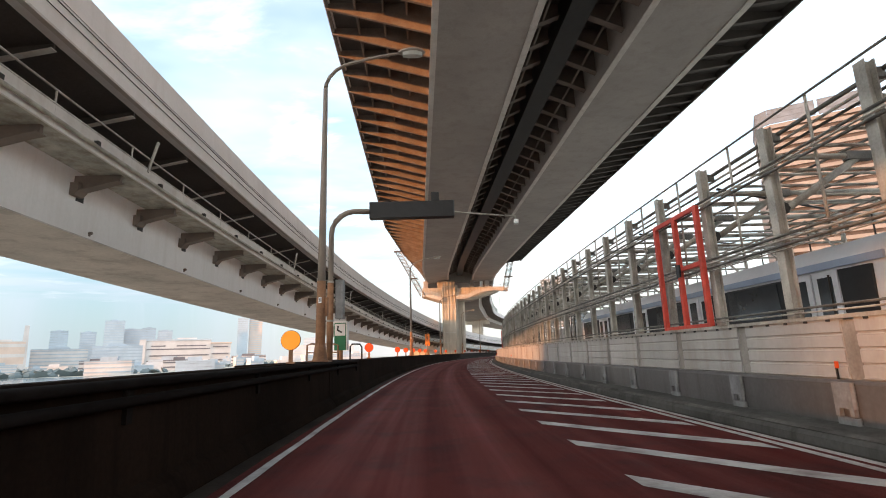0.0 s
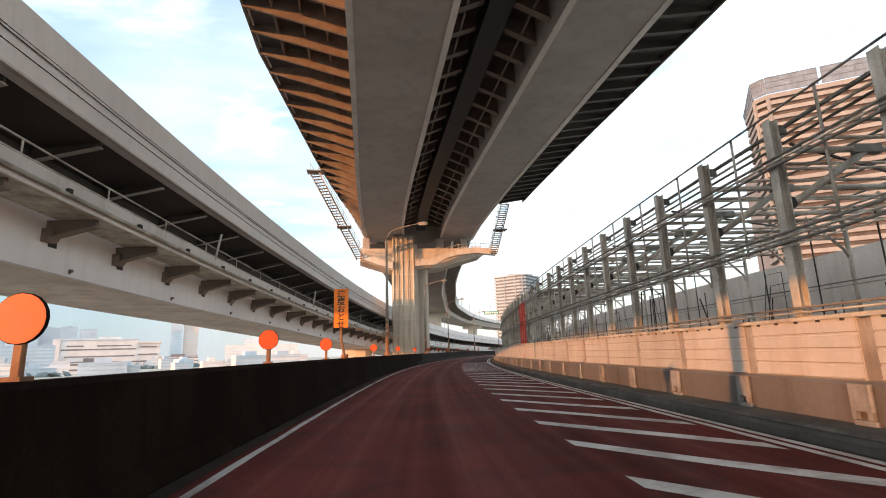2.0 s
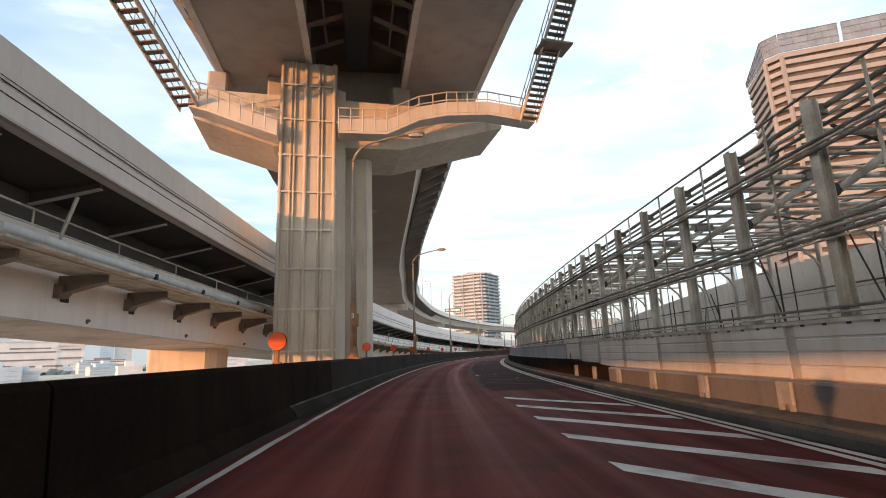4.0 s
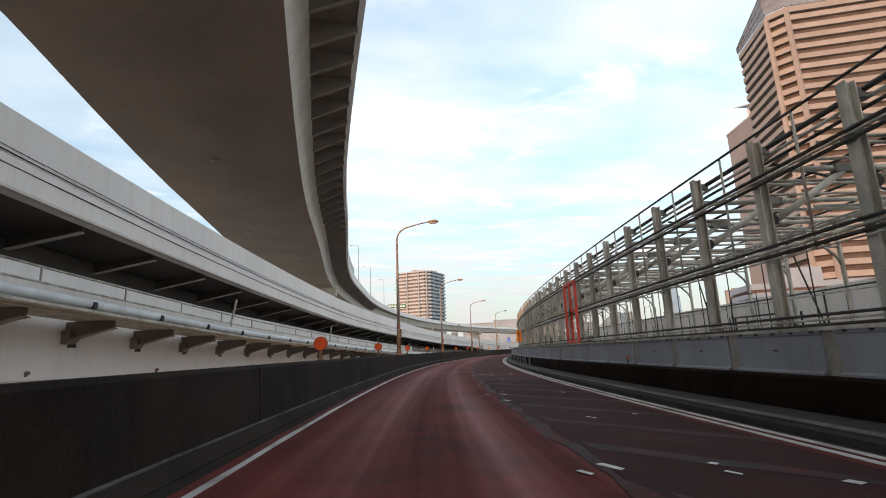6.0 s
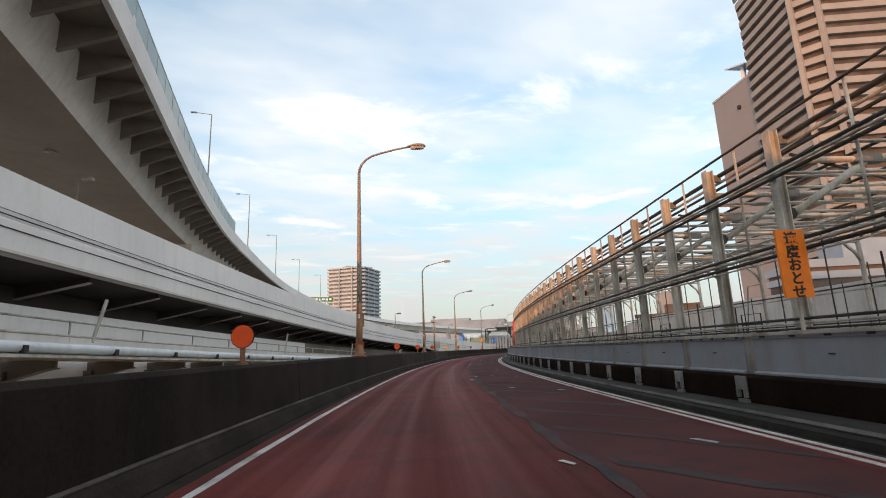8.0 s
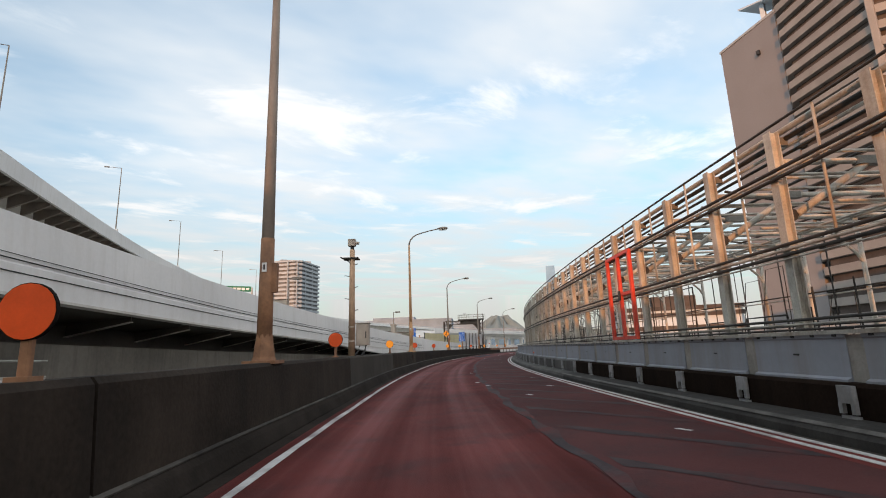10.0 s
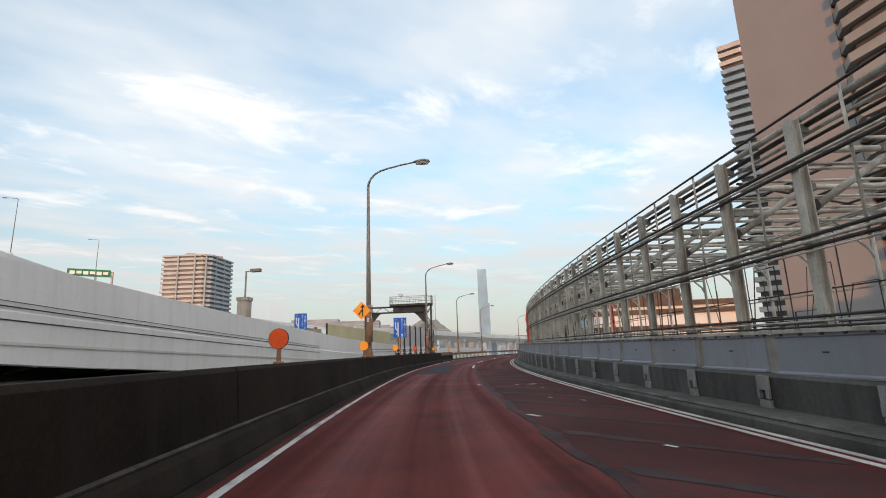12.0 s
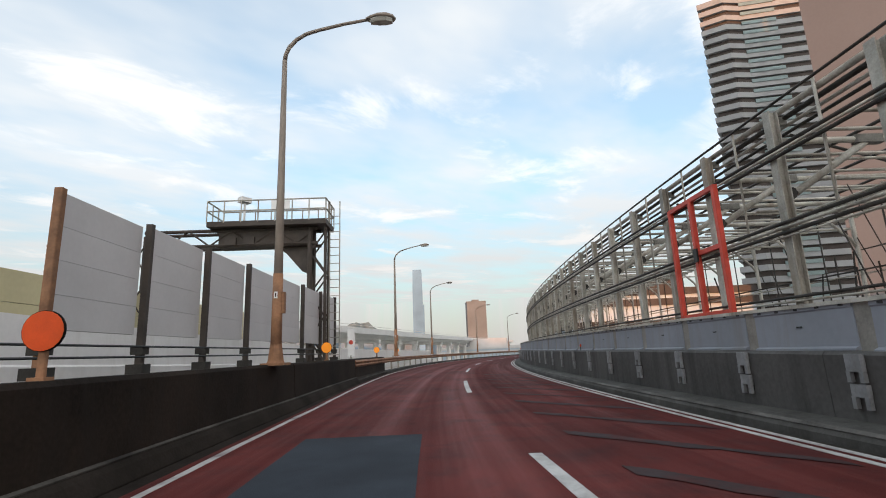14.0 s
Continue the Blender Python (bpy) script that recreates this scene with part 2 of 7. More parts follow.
_rt.inputs["To Min"].default_value, _rt.inputs["To Max"].default_value = 1.0, 0.84
_l.new(_trk.outputs[0], _rt.inputs["Value"])
_rm = _n.new("ShaderNodeMath"); _rm.operation = "MULTIPLY"
_l.new(_r2.outputs[0], _rm.inputs[0]); _l.new(_rt.outputs[0], _rm.inputs[1]); _l.new(_rm.outputs[0], _b.inputs["Roughness"])
_b.inputs["Specular IOR Level"].default_value = 0.08
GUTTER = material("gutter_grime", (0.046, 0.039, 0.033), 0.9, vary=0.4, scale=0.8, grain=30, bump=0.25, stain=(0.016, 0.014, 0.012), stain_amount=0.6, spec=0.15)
DARKROAD = material("dark_asphalt", (0.035, 0.042, 0.052), 0.9, vary=0.3, scale=0.8, grain=60, bump=0.3, spec=0.12)
PAINT = material("road_paint", (0.50, 0.50, 0.485), 0.65, vary=0.2, scale=2, grain=25, bump=0.1, stain=(0.10, 0.06, 0.06), stain_amount=0.9)
OLDPAINT = material("blacked_out_paint", (0.047, 0.035, 0.037), 0.85, vary=0.3, scale=2, grain=25, bump=0.1, stain=(0.09, 0.024, 0.022), stain_amount=0.9, spec=0.12)
LANEGREY = material("blue_grey_blackout_paint", (0.046, 0.036, 0.039), 0.85, vary=0.5, scale=1.1, grain=25, bump=0.15, stain=(0.098, 0.026, 0.0235), stain_amount=1.0, spec=0.12)
DARKWALL = material("near_black_concrete", (0.0165, 0.0108, 0.0078), 1.0, vary=0.45, scale=0.6, grain=22, bump=0.25, stain=(0.008, 0.0058, 0.0045), stain_amount=0.8, streak=True, spec=0.05)
GREYWALL = material("grey_crash_wall_concrete", (0.118, 0.114, 0.112), 0.4, vary=0.25, scale=0.5, grain=16, bump=0.12, stain=(0.07, 0.06, 0.052), stain_amount=0.7, streak=True)
MIDWALL = material("weathered_crash_wall_concrete", (0.085, 0.082, 0.078), 0.75, vary=0.35, scale=0.5, grain=16, bump=0.15, stain=(0.03, 0.028, 0.026), stain_amount=0.75, streak=True, spec=0.25)
PALEPIPE = material("white_pipe_cladding", (0.62, 0.66, 0.68), 0.5, vary=0.1, scale=1.5, grain=20, bump=0.03, stain=(0.35, 0.33, 0.3), stain_amount=0.4, streak=True)
GANTRY = material("brown_grey_gantry_paint", (0.055, 0.045, 0.038), 0.65, vary=0.3, scale=2, grain=20, bump=0.08, stain=(0.07, 0.045, 0.03), stain_amount=0.5)
# shade under the decks is put into this dark colour
SOFFIT = material("soffit_shade_tone", (0.085, 0.075, 0.068), 0.7, vary=0.3, scale=0.4, grain=10, bump=0.08)
KERB = material("kerb_concrete", (0.078, 0.076, 0.07), 0.85, vary=0.35, scale=0.8, grain=22, bump=0.25, stain=(0.035, 0.032, 0.028), stain_amount=0.7, streak=True, spec=0.2)
PALEWALL = material("pale_concrete", (0.765, 0.745, 0.73), 0.8, vary=0.07, scale=0.25, grain=9, bump=0.06, stain=(0.58, 0.545, 0.5), stain_amount=0.35, streak=True, spec=0.2)
STEELGREY = material("grey_painted_steel", (0.60, 0.57, 0.53), 0.6, vary=0.12, scale=0.5, grain=14, bump=0.05, stain=(0.36, 0.30, 0.24), stain_amount=0.4, streak=True)
DECKSTEEL = material("deck_underside_paint", (0.36, 0.33, 0.305), 0.6, vary=0.12, scale=0.3, grain=10, bump=0.05, stain=(0.2, 0.175, 0.15), stain_amount=0.4)
# brown paint, made warmer in place of orange light bounced from below
DECKBROWN = material("bounce_warmed_bottom_brown", (0.24, 0.175, 0.138), 0.65, vary=0.15, scale=0.25, grain=8, bump=0.05, stain=(0.16, 0.125, 0.1), stain_amount=0.4)
BRACKET = material("bracket_paint", (0.20, 0.165, 0.14), 0.65, vary=0.25, scale=0.8, grain=12, bump=0.06, stain=(0.15, 0.08, 0.05), stain_amount=0.7)
PIERMAT = material("pier_concrete", (0.54, 0.48, 0.40), 0.8, vary=0.15, scale=0.5, grain=12, bump=0.1, stain=(0.3, 0.26, 0.22), stain_amount=0.5, streak=True)
GALV = material("galvanised_steel", (0.40, 0.385, 0.34), 0.6, metal=0.1, vary=0.34, scale=2.2, grain=30, bump=0.08, stain=(0.17, 0.115, 0.07), stain_amount=0.75, streak=True, island=0.14, spec=0.25)
DARKRAIL = material("weathered_dark_rail", (0.042, 0.039, 0.035), 0.65, metal=0.1, vary=0.35, scale=3, grain=30, bump=0.05, spec=0.25)
MIDRAIL = material("weathered_grey_rail", (0.15, 0.145, 0.13), 0.6, metal=0.1, vary=0.4, scale=3, grain=30, bump=0.05, spec=0.25)
PANEL = material("blue_grey_panel", (0.24, 0.255, 0.285), 0.65, vary=0.1, scale=1, grain=12, bump=0.04, stain=(0.2, 0.18, 0.165), stain_amount=0.6, streak=True, island=0.07, spec=0.25)
POLE = material("lamp_pole_steel", (0.245, 0.205, 0.17), 0.6, metal=0.15, vary=0.15, scale=2, grain=20, bump=0.03)
# brown-grey copy of the pale girder concrete, with shade put into it
SHADEWEB = material("shaded_girder_concrete", (0.16, 0.145, 0.125), 0.85, vary=0.25, scale=0.4, grain=9, bump=0.08, stain=(0.08, 0.07, 0.06), stain_amount=0.6, streak=True, spec=0.15)
# tan of rust, also standing in for sunlight on one lamp
RUSTSUN = material("rust_and_sun_tan", (0.42, 0.24, 0.12), 0.7, vary=0.3, scale=3, grain=25, bump=0.12, stain=(0.2, 0.11, 0.06), stain_amount=0.6, streak=True)
RUST = material("rusty_brown_paint", (0.29, 0.15, 0.08), 0.75, vary=0.35, scale=3, grain=25, bump=0.15, stain=(0.1, 0.06, 0.045), stain_amount=0.7)
ORANGE = material("orange_reflector", (0.72, 0.085, 0.010), 0.45, vary=0.1, scale=6, grain=60, bump=0.0)
AMBER = material("glowing_amber", (0.85, 0.25, 0.015), 0.45, vary=0.08, scale=6, grain=60, bump=0.0)
AMBER.node_tree.nodes["Principled BSDF"].inputs["Emission Color"].default_value = (1.0, 0.36, 0.03, 1)
AMBER.node_tree.nodes["Principled BSDF"].inputs["Emission Strength"].default_value = 0.35
REDPAINT = material("red_gate_paint", (0.55, 0.06, 0.035), 0.5, vary=0.2, scale=4, grain=30, bump=0.04)
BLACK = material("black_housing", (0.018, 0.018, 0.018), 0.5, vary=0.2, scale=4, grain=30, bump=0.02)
WHITE = material("white_paint", (0.75, 0.75, 0.74), 0.6, vary=0.06, scale=2, grain=20, bump=0.03)
BLUE = material("blue_sign_face", (0.012, 0.12, 0.52), 0.45, vary=0.08, scale=3, grain=40, bump=0.0)
GREEN = material("green_sign_face", (0.02, 0.16, 0.07), 0.45, vary=0.1, scale=3, grain=40, bump=0.0)
LENS = material("lamp_lens", (0.5, 0.5, 0.46), 0.25, vary=0.1, scale=6, grain=40, bump=0.0)
NOISEPANEL = material("pale_noise_panel", (0.58, 0.57, 0.57), 0.65, vary=0.06, scale=1, grain=14, bump=0.04, island=0.03)
CREAM = material("cream_panel", (0.58, 0.52, 0.32), 0.7, vary=0.08, scale=0.5, grain=8, bump=0.03, island=0.04)
TRAINMAT = material("train_silver", (0.70, 0.71, 0.73), 0.35, metal=0.15, vary=0.08, scale=1, grain=10, bump=0.0)
STRIPE = material("blue_grey_train_stripe", (0.30, 0.36, 0.46), 0.4, vary=0.08, scale=1, grain=10, bump=0.0)
GLASSDARK = material("dark_window_glass", (0.03, 0.035, 0.04), 0.12, vary=0.2, scale=1, grain=10, bump=0.0, spec=0.6)
TRACKWALL = material("trackside_wall", (0.52, 0.49, 0.46), 0.85, vary=0.15, scale=0.5, grain=10, bump=0.1, stain=(0.28, 0.24, 0.2), stain_amount=0.5, streak=True)
GROUND = material("city_ground", (0.36, 0.355, 0.32), 0.95, vary=0.35, scale=0.02, grain=0.3, bump=0.0, stain=(0.10, 0.13, 0.07), stain_amount=0.8)
WATER = material("canal_water", (0.10, 0.13, 0.15), 0.12, vary=0.2, scale=0.05, grain=1.5, bump=0.3, spec=0.6)
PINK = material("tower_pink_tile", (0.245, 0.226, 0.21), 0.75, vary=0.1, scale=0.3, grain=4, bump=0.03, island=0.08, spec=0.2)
# one dark tone holds both the balcony shade and the windows
PINKDARK = material("recess_shade_and_windows", (0.085, 0.072, 0.066), 0.8, vary=0.3, scale=0.3, grain=4, bump=0.0, spec=0.2)
BLANK = material("blank_tower_wall", (0.213, 0.205, 0.208), 0.85, vary=0.06, scale=0.08, grain=3, bump=0.02, spec=0.15)
TWRGREY = material("grey_tower_slab", (0.33, 0.335, 0.34), 0.75, vary=0.1, scale=0.3, grain=4, bump=0.0, island=0.08)
TWRGLASS = material("green_balcony_glass", (0.20, 0.27, 0.27), 0.3, vary=0.15, scale=0.3, grain=4, bump=0.0)
# distance haze is put into the pale, mostly bluish far colours here
FARPALE = material("far_haze_pale_facade", (0.60, 0.58, 0.57), 0.9, vary=0.1, scale=0.05, grain=0.5, bump=0.0, spec=0.1)
FARGREY = material("far_haze_grey_facade", (0.48, 0.55, 0.61), 0.9, vary=0.12, scale=0.05, grain=0.5, bump=0.0, spec=0.1)
FARBAND = material("far_haze_window_band", (0.40, 0.47, 0.53), 0.7, vary=0.2, scale=0.05, grain=0.5, bump=0.0, spec=0.15)
FARBLUE = material("far_haze_blue_tower", (0.43, 0.52, 0.60), 0.8, vary=0.1, scale=0.02, grain=0.5, bump=0.0, spec=0.15)
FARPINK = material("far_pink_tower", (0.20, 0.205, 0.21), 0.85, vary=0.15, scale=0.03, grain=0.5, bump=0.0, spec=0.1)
FARHAZE = material("far_haze_slate_facade", (0.21, 0.265, 0.32), 0.9, vary=0.2, scale=0.05, grain=0.5, bump=0.0, spec=0.1)
BLDG_A = material("office_slab_edge", (0.32, 0.35, 0.375), 0.85, vary=0.1, scale=0.1, grain=1, bump=0.0, spec=0.15)
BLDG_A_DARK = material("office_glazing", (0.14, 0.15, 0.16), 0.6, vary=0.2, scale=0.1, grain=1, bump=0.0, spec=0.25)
SIGNORANGE = material("orange_sign_face", (0.85, 0.22, 0.015), 0.5, vary=0.08, scale=6, grain=60, bump=0.0)
PALEPANEL = material("pale_slatted_panel", (0.40, 0.385, 0.365), 0.65, vary=0.12, scale=1, grain=12, bump=0.05, stain=(0.3, 0.25, 0.2), stain_amount=0.6, streak=True, island=0.07, spec=0.25)
SCREEN = material("blue_grey_roof_screen", (0.16, 0.20, 0.25), 0.6, vary=0.2, scale=0.3, grain=3, bump=0.0, spec=0.3)
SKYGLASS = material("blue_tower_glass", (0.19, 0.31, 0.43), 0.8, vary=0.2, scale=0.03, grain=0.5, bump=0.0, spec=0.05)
BRICKRED = material("brown_red_tile_facade", (0.10, 0.075, 0.066), 0.85, vary=0.2, scale=0.3, grain=3, bump=0.0, spec=0.15)
# darker than the web, so the girder's underside carries its shade
BOTTOM = material("girder_bottom_shade", (0.50, 0.455, 0.41), 0.75, vary=0.2, scale=0.4, grain=9, bump=0.06, stain=(0.15, 0.125, 0.105), stain_amount=0.5)
DARKKERB = material("dark_kerb_concrete", (0.036, 0.034, 0.031), 0.85, vary=0.35, scale=0.8, grain=22, bump=0.25, stain=(0.018, 0.016, 0.014), stain_amount=0.7, streak=True, spec=0.2)
KERBEDGE = material("scuffed_kerb_edge", (0.105, 0.10, 0.092), 0.85, vary=0.45, scale=1.5, grain=22, bump=0.2, stain=(0.04, 0.037, 0.033), stain_amount=0.9, spec=0.2)
TOEARRIS = material("scuffed_toe_arris", (0.07, 0.063, 0.055), 0.85, vary=0.6, scale=1.2, grain=14, bump=0.2, stain=(0.025, 0.022, 0.02), stain_amount=0.95, spec=0.2)
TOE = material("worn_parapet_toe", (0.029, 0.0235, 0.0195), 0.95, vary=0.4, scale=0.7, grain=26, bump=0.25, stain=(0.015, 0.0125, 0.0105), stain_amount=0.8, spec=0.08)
LANESTRIP = material("mottled_lane_strip", (0.074, 0.028, 0.027), 0.92, vary=0.3, scale=0.4, grain=55, bump=0.25, stain=(0.038, 0.030, 0.032), stain_amount=0.75, spec=0.1)
DARKSTRIP = material("dark_lane_strip", (0.044, 0.0195, 0.019), 0.92, vary=0.3, scale=0.4, grain=55, bump=0.25, stain=(0.025, 0.021, 0.022), stain_amount=0.75, spec=0.1)
SOOT = material("sooty_black_rail", (0.012, 0.010, 0.009), 0.9, vary=0.3, scale=3, grain=30, bump=0.05, spec=0.08)
MIDBROWNWALL = material("mid_brown_concrete", (0.033, 0.025, 0.019), 0.9, vary=0.55, scale=0.7, grain=22, bump=0.25, stain=(0.02, 0.016, 0.013), stain_amount=0.8, streak=True, spec=0.15)
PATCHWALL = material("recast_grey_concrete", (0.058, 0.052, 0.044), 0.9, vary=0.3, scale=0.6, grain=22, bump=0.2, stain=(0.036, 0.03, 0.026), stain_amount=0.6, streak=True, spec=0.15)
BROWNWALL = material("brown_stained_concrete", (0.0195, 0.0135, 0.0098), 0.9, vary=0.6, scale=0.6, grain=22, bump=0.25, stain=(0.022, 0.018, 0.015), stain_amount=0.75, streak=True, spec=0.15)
BEIGE = material("beige_cabinet", (0.42, 0.36, 0.30), 0.7, vary=0.15, scale=2, grain=20, bump=0.05, stain=(0.24, 0.19, 0.15), stain_amount=0.5, streak=True)
CLAMP = material("galvanised_clamp", (0.22, 0.225, 0.23), 0.6, vary=0.3, scale=4, grain=30, bump=0.08, stain=(0.14, 0.12, 0.1), stain_amount=0.7, streak=True, spec=0.25)
POSTFOOT = material("weathered_post_foot", (0.26, 0.245, 0.22), 0.7, vary=0.3, scale=2.5, grain=30, bump=0.05, stain=(0.15, 0.1, 0.07), stain_amount=0.6, streak=True, spec=0.25)
WEBSTEEL = material("brown_bracket_paint", (0.17, 0.14, 0.12), 0.7, vary=0.2, scale=0.8, grain=14, bump=0.06, stain=(0.2, 0.14, 0.1), stain_amount=0.6)
# peach carries the low sun's tint for the lit twin tower
FARPEACH = material("far_peach_facade", (0.62, 0.51, 0.44), 0.9, vary=0.1, scale=0.05, grain=0.5, bump=0.0, spec=0.1)
FARSLIT = material("far_dark_opening", (0.19, 0.185, 0.20), 0.8, vary=0.2, scale=0.05, grain=0.5, bump=0.0, spec=0.1)
# haze is mixed into this grey-green, for the hill and the tree belts
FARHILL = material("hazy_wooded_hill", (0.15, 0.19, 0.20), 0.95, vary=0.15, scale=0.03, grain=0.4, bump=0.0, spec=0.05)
HATCH = material("rusty_hatch_plate", (0.042, 0.024, 0.015), 0.85, vary=0.4, scale=2, grain=25, bump=0.15, stain=(0.02, 0.014, 0.011), stain_amount=0.7, streak=True, spec=0.15)


# ---- mesh helpers ----
class Geo:
    """Collects vertices and faces of one mesh."""

    def __init__(self):
        self.v, self.f = [], []

    def add(self, verts, faces):
        k = len(self.v)
        self.v += [tuple(p) for p in verts]
        self.f += [tuple(i + k for i in q) for q in faces]
        return self

    def box(self, x0, y0, z0, x1, y1, z1, m=None):
        c = [Vector((x, y, z)) for z in (z0, z1) for x, y in ((x0, y0), (x1, y0), (x1, y1), (x0, y1))]
        if m is not None:
            c = [m @ p for p in c]
        return self.add(c, [(0, 3, 2, 1), (4, 5, 6, 7), (0, 1, 5, 4), (1, 2, 6, 5), (2, 3, 7, 6), (3, 0, 4, 7)])

    def bevel_box(self, x0, y0, z0, x1, y1, z1, b=0.01, m=None):
        """A box whose upright edges are cut back."""
        ring = [(x0 + b, y0), (x1 - b, y0), (x1, y0 + b), (x1, y1 - b), (x1 - b, y1), (x0 + b, y1), (x0, y1 - b), (x0, y0 + b)]
        c = [Vector((x, y, z)) for z in (z0, z1) for x, y in ring]
        if m is not None:
            c = [m @ p for p in c]
        return self.add(c, [tuple(range(7, -1, -1)), tuple(range(8, 16))] + [(i, (i + 1) % 8, 8 + (i + 1) % 8, 8 + i) for i in range(8)])

    def tube(self, pts, r, n=8, r1=None):
        pts = [Vector(p) for p in pts]
        k = len(self.v)
        up = Vector((0, 0, 1))
        for i, p in enumerate(pts):
            t = (pts[min(i + 1, len(pts) - 1)] - pts[max(i - 1, 0)]).normalized()
            u = t.cross(up if abs(t.z) < 0.95 else Vector((0, 1, 0))).normalized()
            w = t.cross(u)
            rr = r if r1 is None else r + (r1 - r) * i / (len(pts) - 1)
            self.v += [tuple(p + (u * math.cos(q) + w * math.sin(q)) * rr) for q in (2 * math.pi * j / n for j in range(n))]
        for i in range(len(pts) - 1):
            for j in range(n):
                self.f.append((k + i * n + j, k + i * n + (j + 1) % n, k + (i + 1) * n + (j + 1) % n, k + (i + 1) * n + j))
        self.f.append(tuple(k + j for j in range(n - 1, -1, -1)))
        self.f.append(tuple(k + (len(pts) - 1) * n + j for j in range(n)))
        return self

    def sweep(self, profile, s0, s1, step=4.0, place=None):
        """A closed outline of (d, z), counted round, or a function of s that gives one, carried along the line."""
        place = place or P
        count = max(1, round((s1 - s0) / step))
        k = len(self.v)
        n = 0
        for i in range(count + 1):
            s = s0 + (s1 - s0) * i / count
            ring = profile(s) if callable(profile) else profile
            n = len(ring)
            self.v += [tuple(place(s, d, z)) for d, z in ring]
        for i in range(count):
            for j in range(n):
                self.f.append((k + i * n + j, k + (i + 1) * n + j, k + (i + 1) * n + (j + 1) % n, k + i * n + (j + 1) % n))
        self.f.append(tuple(k + j for j in range(n)))
        self.f.append(tuple(k + count * n + j for j in range(n - 1, -1, -1)))
        return self

    def prism(self, ring, z0, z1):
        n = len(ring)
        return self.add([(x, y, z0) for x, y in ring] + [(x, y, z1) for x, y in ring],
                        [tuple(range(n - 1, -1, -1)), tuple(range(n, 2 * n))] + [(i, (i + 1) % n, n + (i + 1) % n, n + i) for i in range(n)])

    def along(self, ring, y0, y1):
        """A closed outline of (x, z) drawn out along y."""
        n = len(ring)
        return self.add([(x, y0, z) for x, z in ring] + [(x, y1, z) for x, z in ring],
                        [tuple(range(n)), tuple(range(2 * n - 1, n - 1, -1))] + [(i, n + i, n + (i + 1) % n, (i + 1) % n) for i in range(n)])

    def mesh(self, name, mat, smooth=False):
        me = bpy.data.meshes.new(name)
        me.from_pydata(self.v, [], self.f)
        bm = bmesh.new()
        bm.from_mesh(me)
        bmesh.ops.recalc_face_normals(bm, faces=bm.faces)
        bm.to_mesh(me)
        bm.free()
        me.materials.append(mat)
        if smooth:
            for p in me.polygons:
                p.use_smooth = len(p.vertices) == 4
        return me


def part(name, shape, mat, parent, label="", m=None, smooth=False):
    """One mesh object under a thing or under a part. shape: a Geo, or mesh data that alike parts share."""
    ob = new(name, shape.mesh(name, mat, smooth) if isinstance(shape, Geo) else shape)
    ob.parent = parent
    if m is not None:
        ob.matrix_basis = m
    return tagged(ob, label)


def thing(name, label, category, group="", kind="", m=None):
    ob = new(name)
    ob.empty_display_size = 0.2
    if m is not None:
        ob.matrix_basis = m
    return tagged(ob, label, category, group, kind)


def solid(name, shape, mat, label, category, group="", kind="", m=None, smooth=False):
    ob = new(name, shape.mesh(name, mat, smooth))
    if m is not None:
        ob.matrix_basis = m
    return tagged(ob, label, category, group, kind)


def strip(profile, s0, s1, step=4.0):
    return Geo().sweep(profile, s0, s1, step)

# ---- ground, water, road ----
solid("ground", Geo().add([(-3500, -2500, -9), (3500, -2500, -9), (3500, 4200, -9), (-3500, 4200, -9)], [(0, 1, 2, 3)]), GROUND,
      "flat grey-green city ground reaching the horizon", "ground", kind="structure")
solid("water", Geo().prism([(-330, -600), (-60, -600), (-60, 150), (-95, 330), (-240, 420), (-330, 420)], -9.2, -8.6), WATER,
      "pale calm canal water beside the expressway", "water", kind="structure")

ROAD0, ROAD1 = -38.0, 420.0
road = solid("road", strip(lambda s: [(LINE(s) - 0.12, 0.0), (RIGHT + 0.22, 0.0), (RIGHT + 0.22, -0.5), (LINE(s) - 0.12, -0.5)], ROAD0, ROAD1, 3), ASPHALT,
             "dark red coloured asphalt carriageway with worn darker patches", "road", kind="structure")
_lay = road.data.uv_layers.new(name="along")
_cnt = round((ROAD1 - ROAD0) / 3)
for _lp in road.data.loops:
    _i, _j = divmod(_lp.vertex_index, 4)
    _sq = ROAD0 + (ROAD1 - ROAD0) * _i / _cnt
    _lay.data[_lp.index].uv = (_sq, LINE(_sq) - 0.12 if _j in (0, 3) else RIGHT + 0.22)
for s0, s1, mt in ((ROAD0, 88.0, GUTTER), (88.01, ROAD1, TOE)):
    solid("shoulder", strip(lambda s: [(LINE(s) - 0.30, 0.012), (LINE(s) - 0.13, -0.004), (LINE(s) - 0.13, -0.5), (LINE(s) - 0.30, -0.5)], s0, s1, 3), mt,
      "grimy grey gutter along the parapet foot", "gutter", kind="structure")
solid("road_girder", strip(lambda s: [(LINE(s) - 0.75, -0.905), (15.4, -1.005), (13.6, -2.6), (LINE(s) + 0.6, -2.6)], ROAD0, ROAD1, 6), PIERMAT,
      "plain concrete box girder carrying road and railway", "girder", kind="structure")
for s in range(-30, 420, 30):
    solid("road_column", Geo().prism([(-1.6, -0.9), (1.6, -0.9), (2.0, -0.5), (2.0, 0.5), (1.6, 0.9), (-1.6, 0.9), (-2.0, 0.5), (-2.0, -0.5)], -9, -2.59).box(-6.5, -1.0, -3.6, 6.5, 1.0, -2.595), PIERMAT,
          "plain concrete column under the expressway", "pier", group="expressway columns", m=at(s, 6.0))
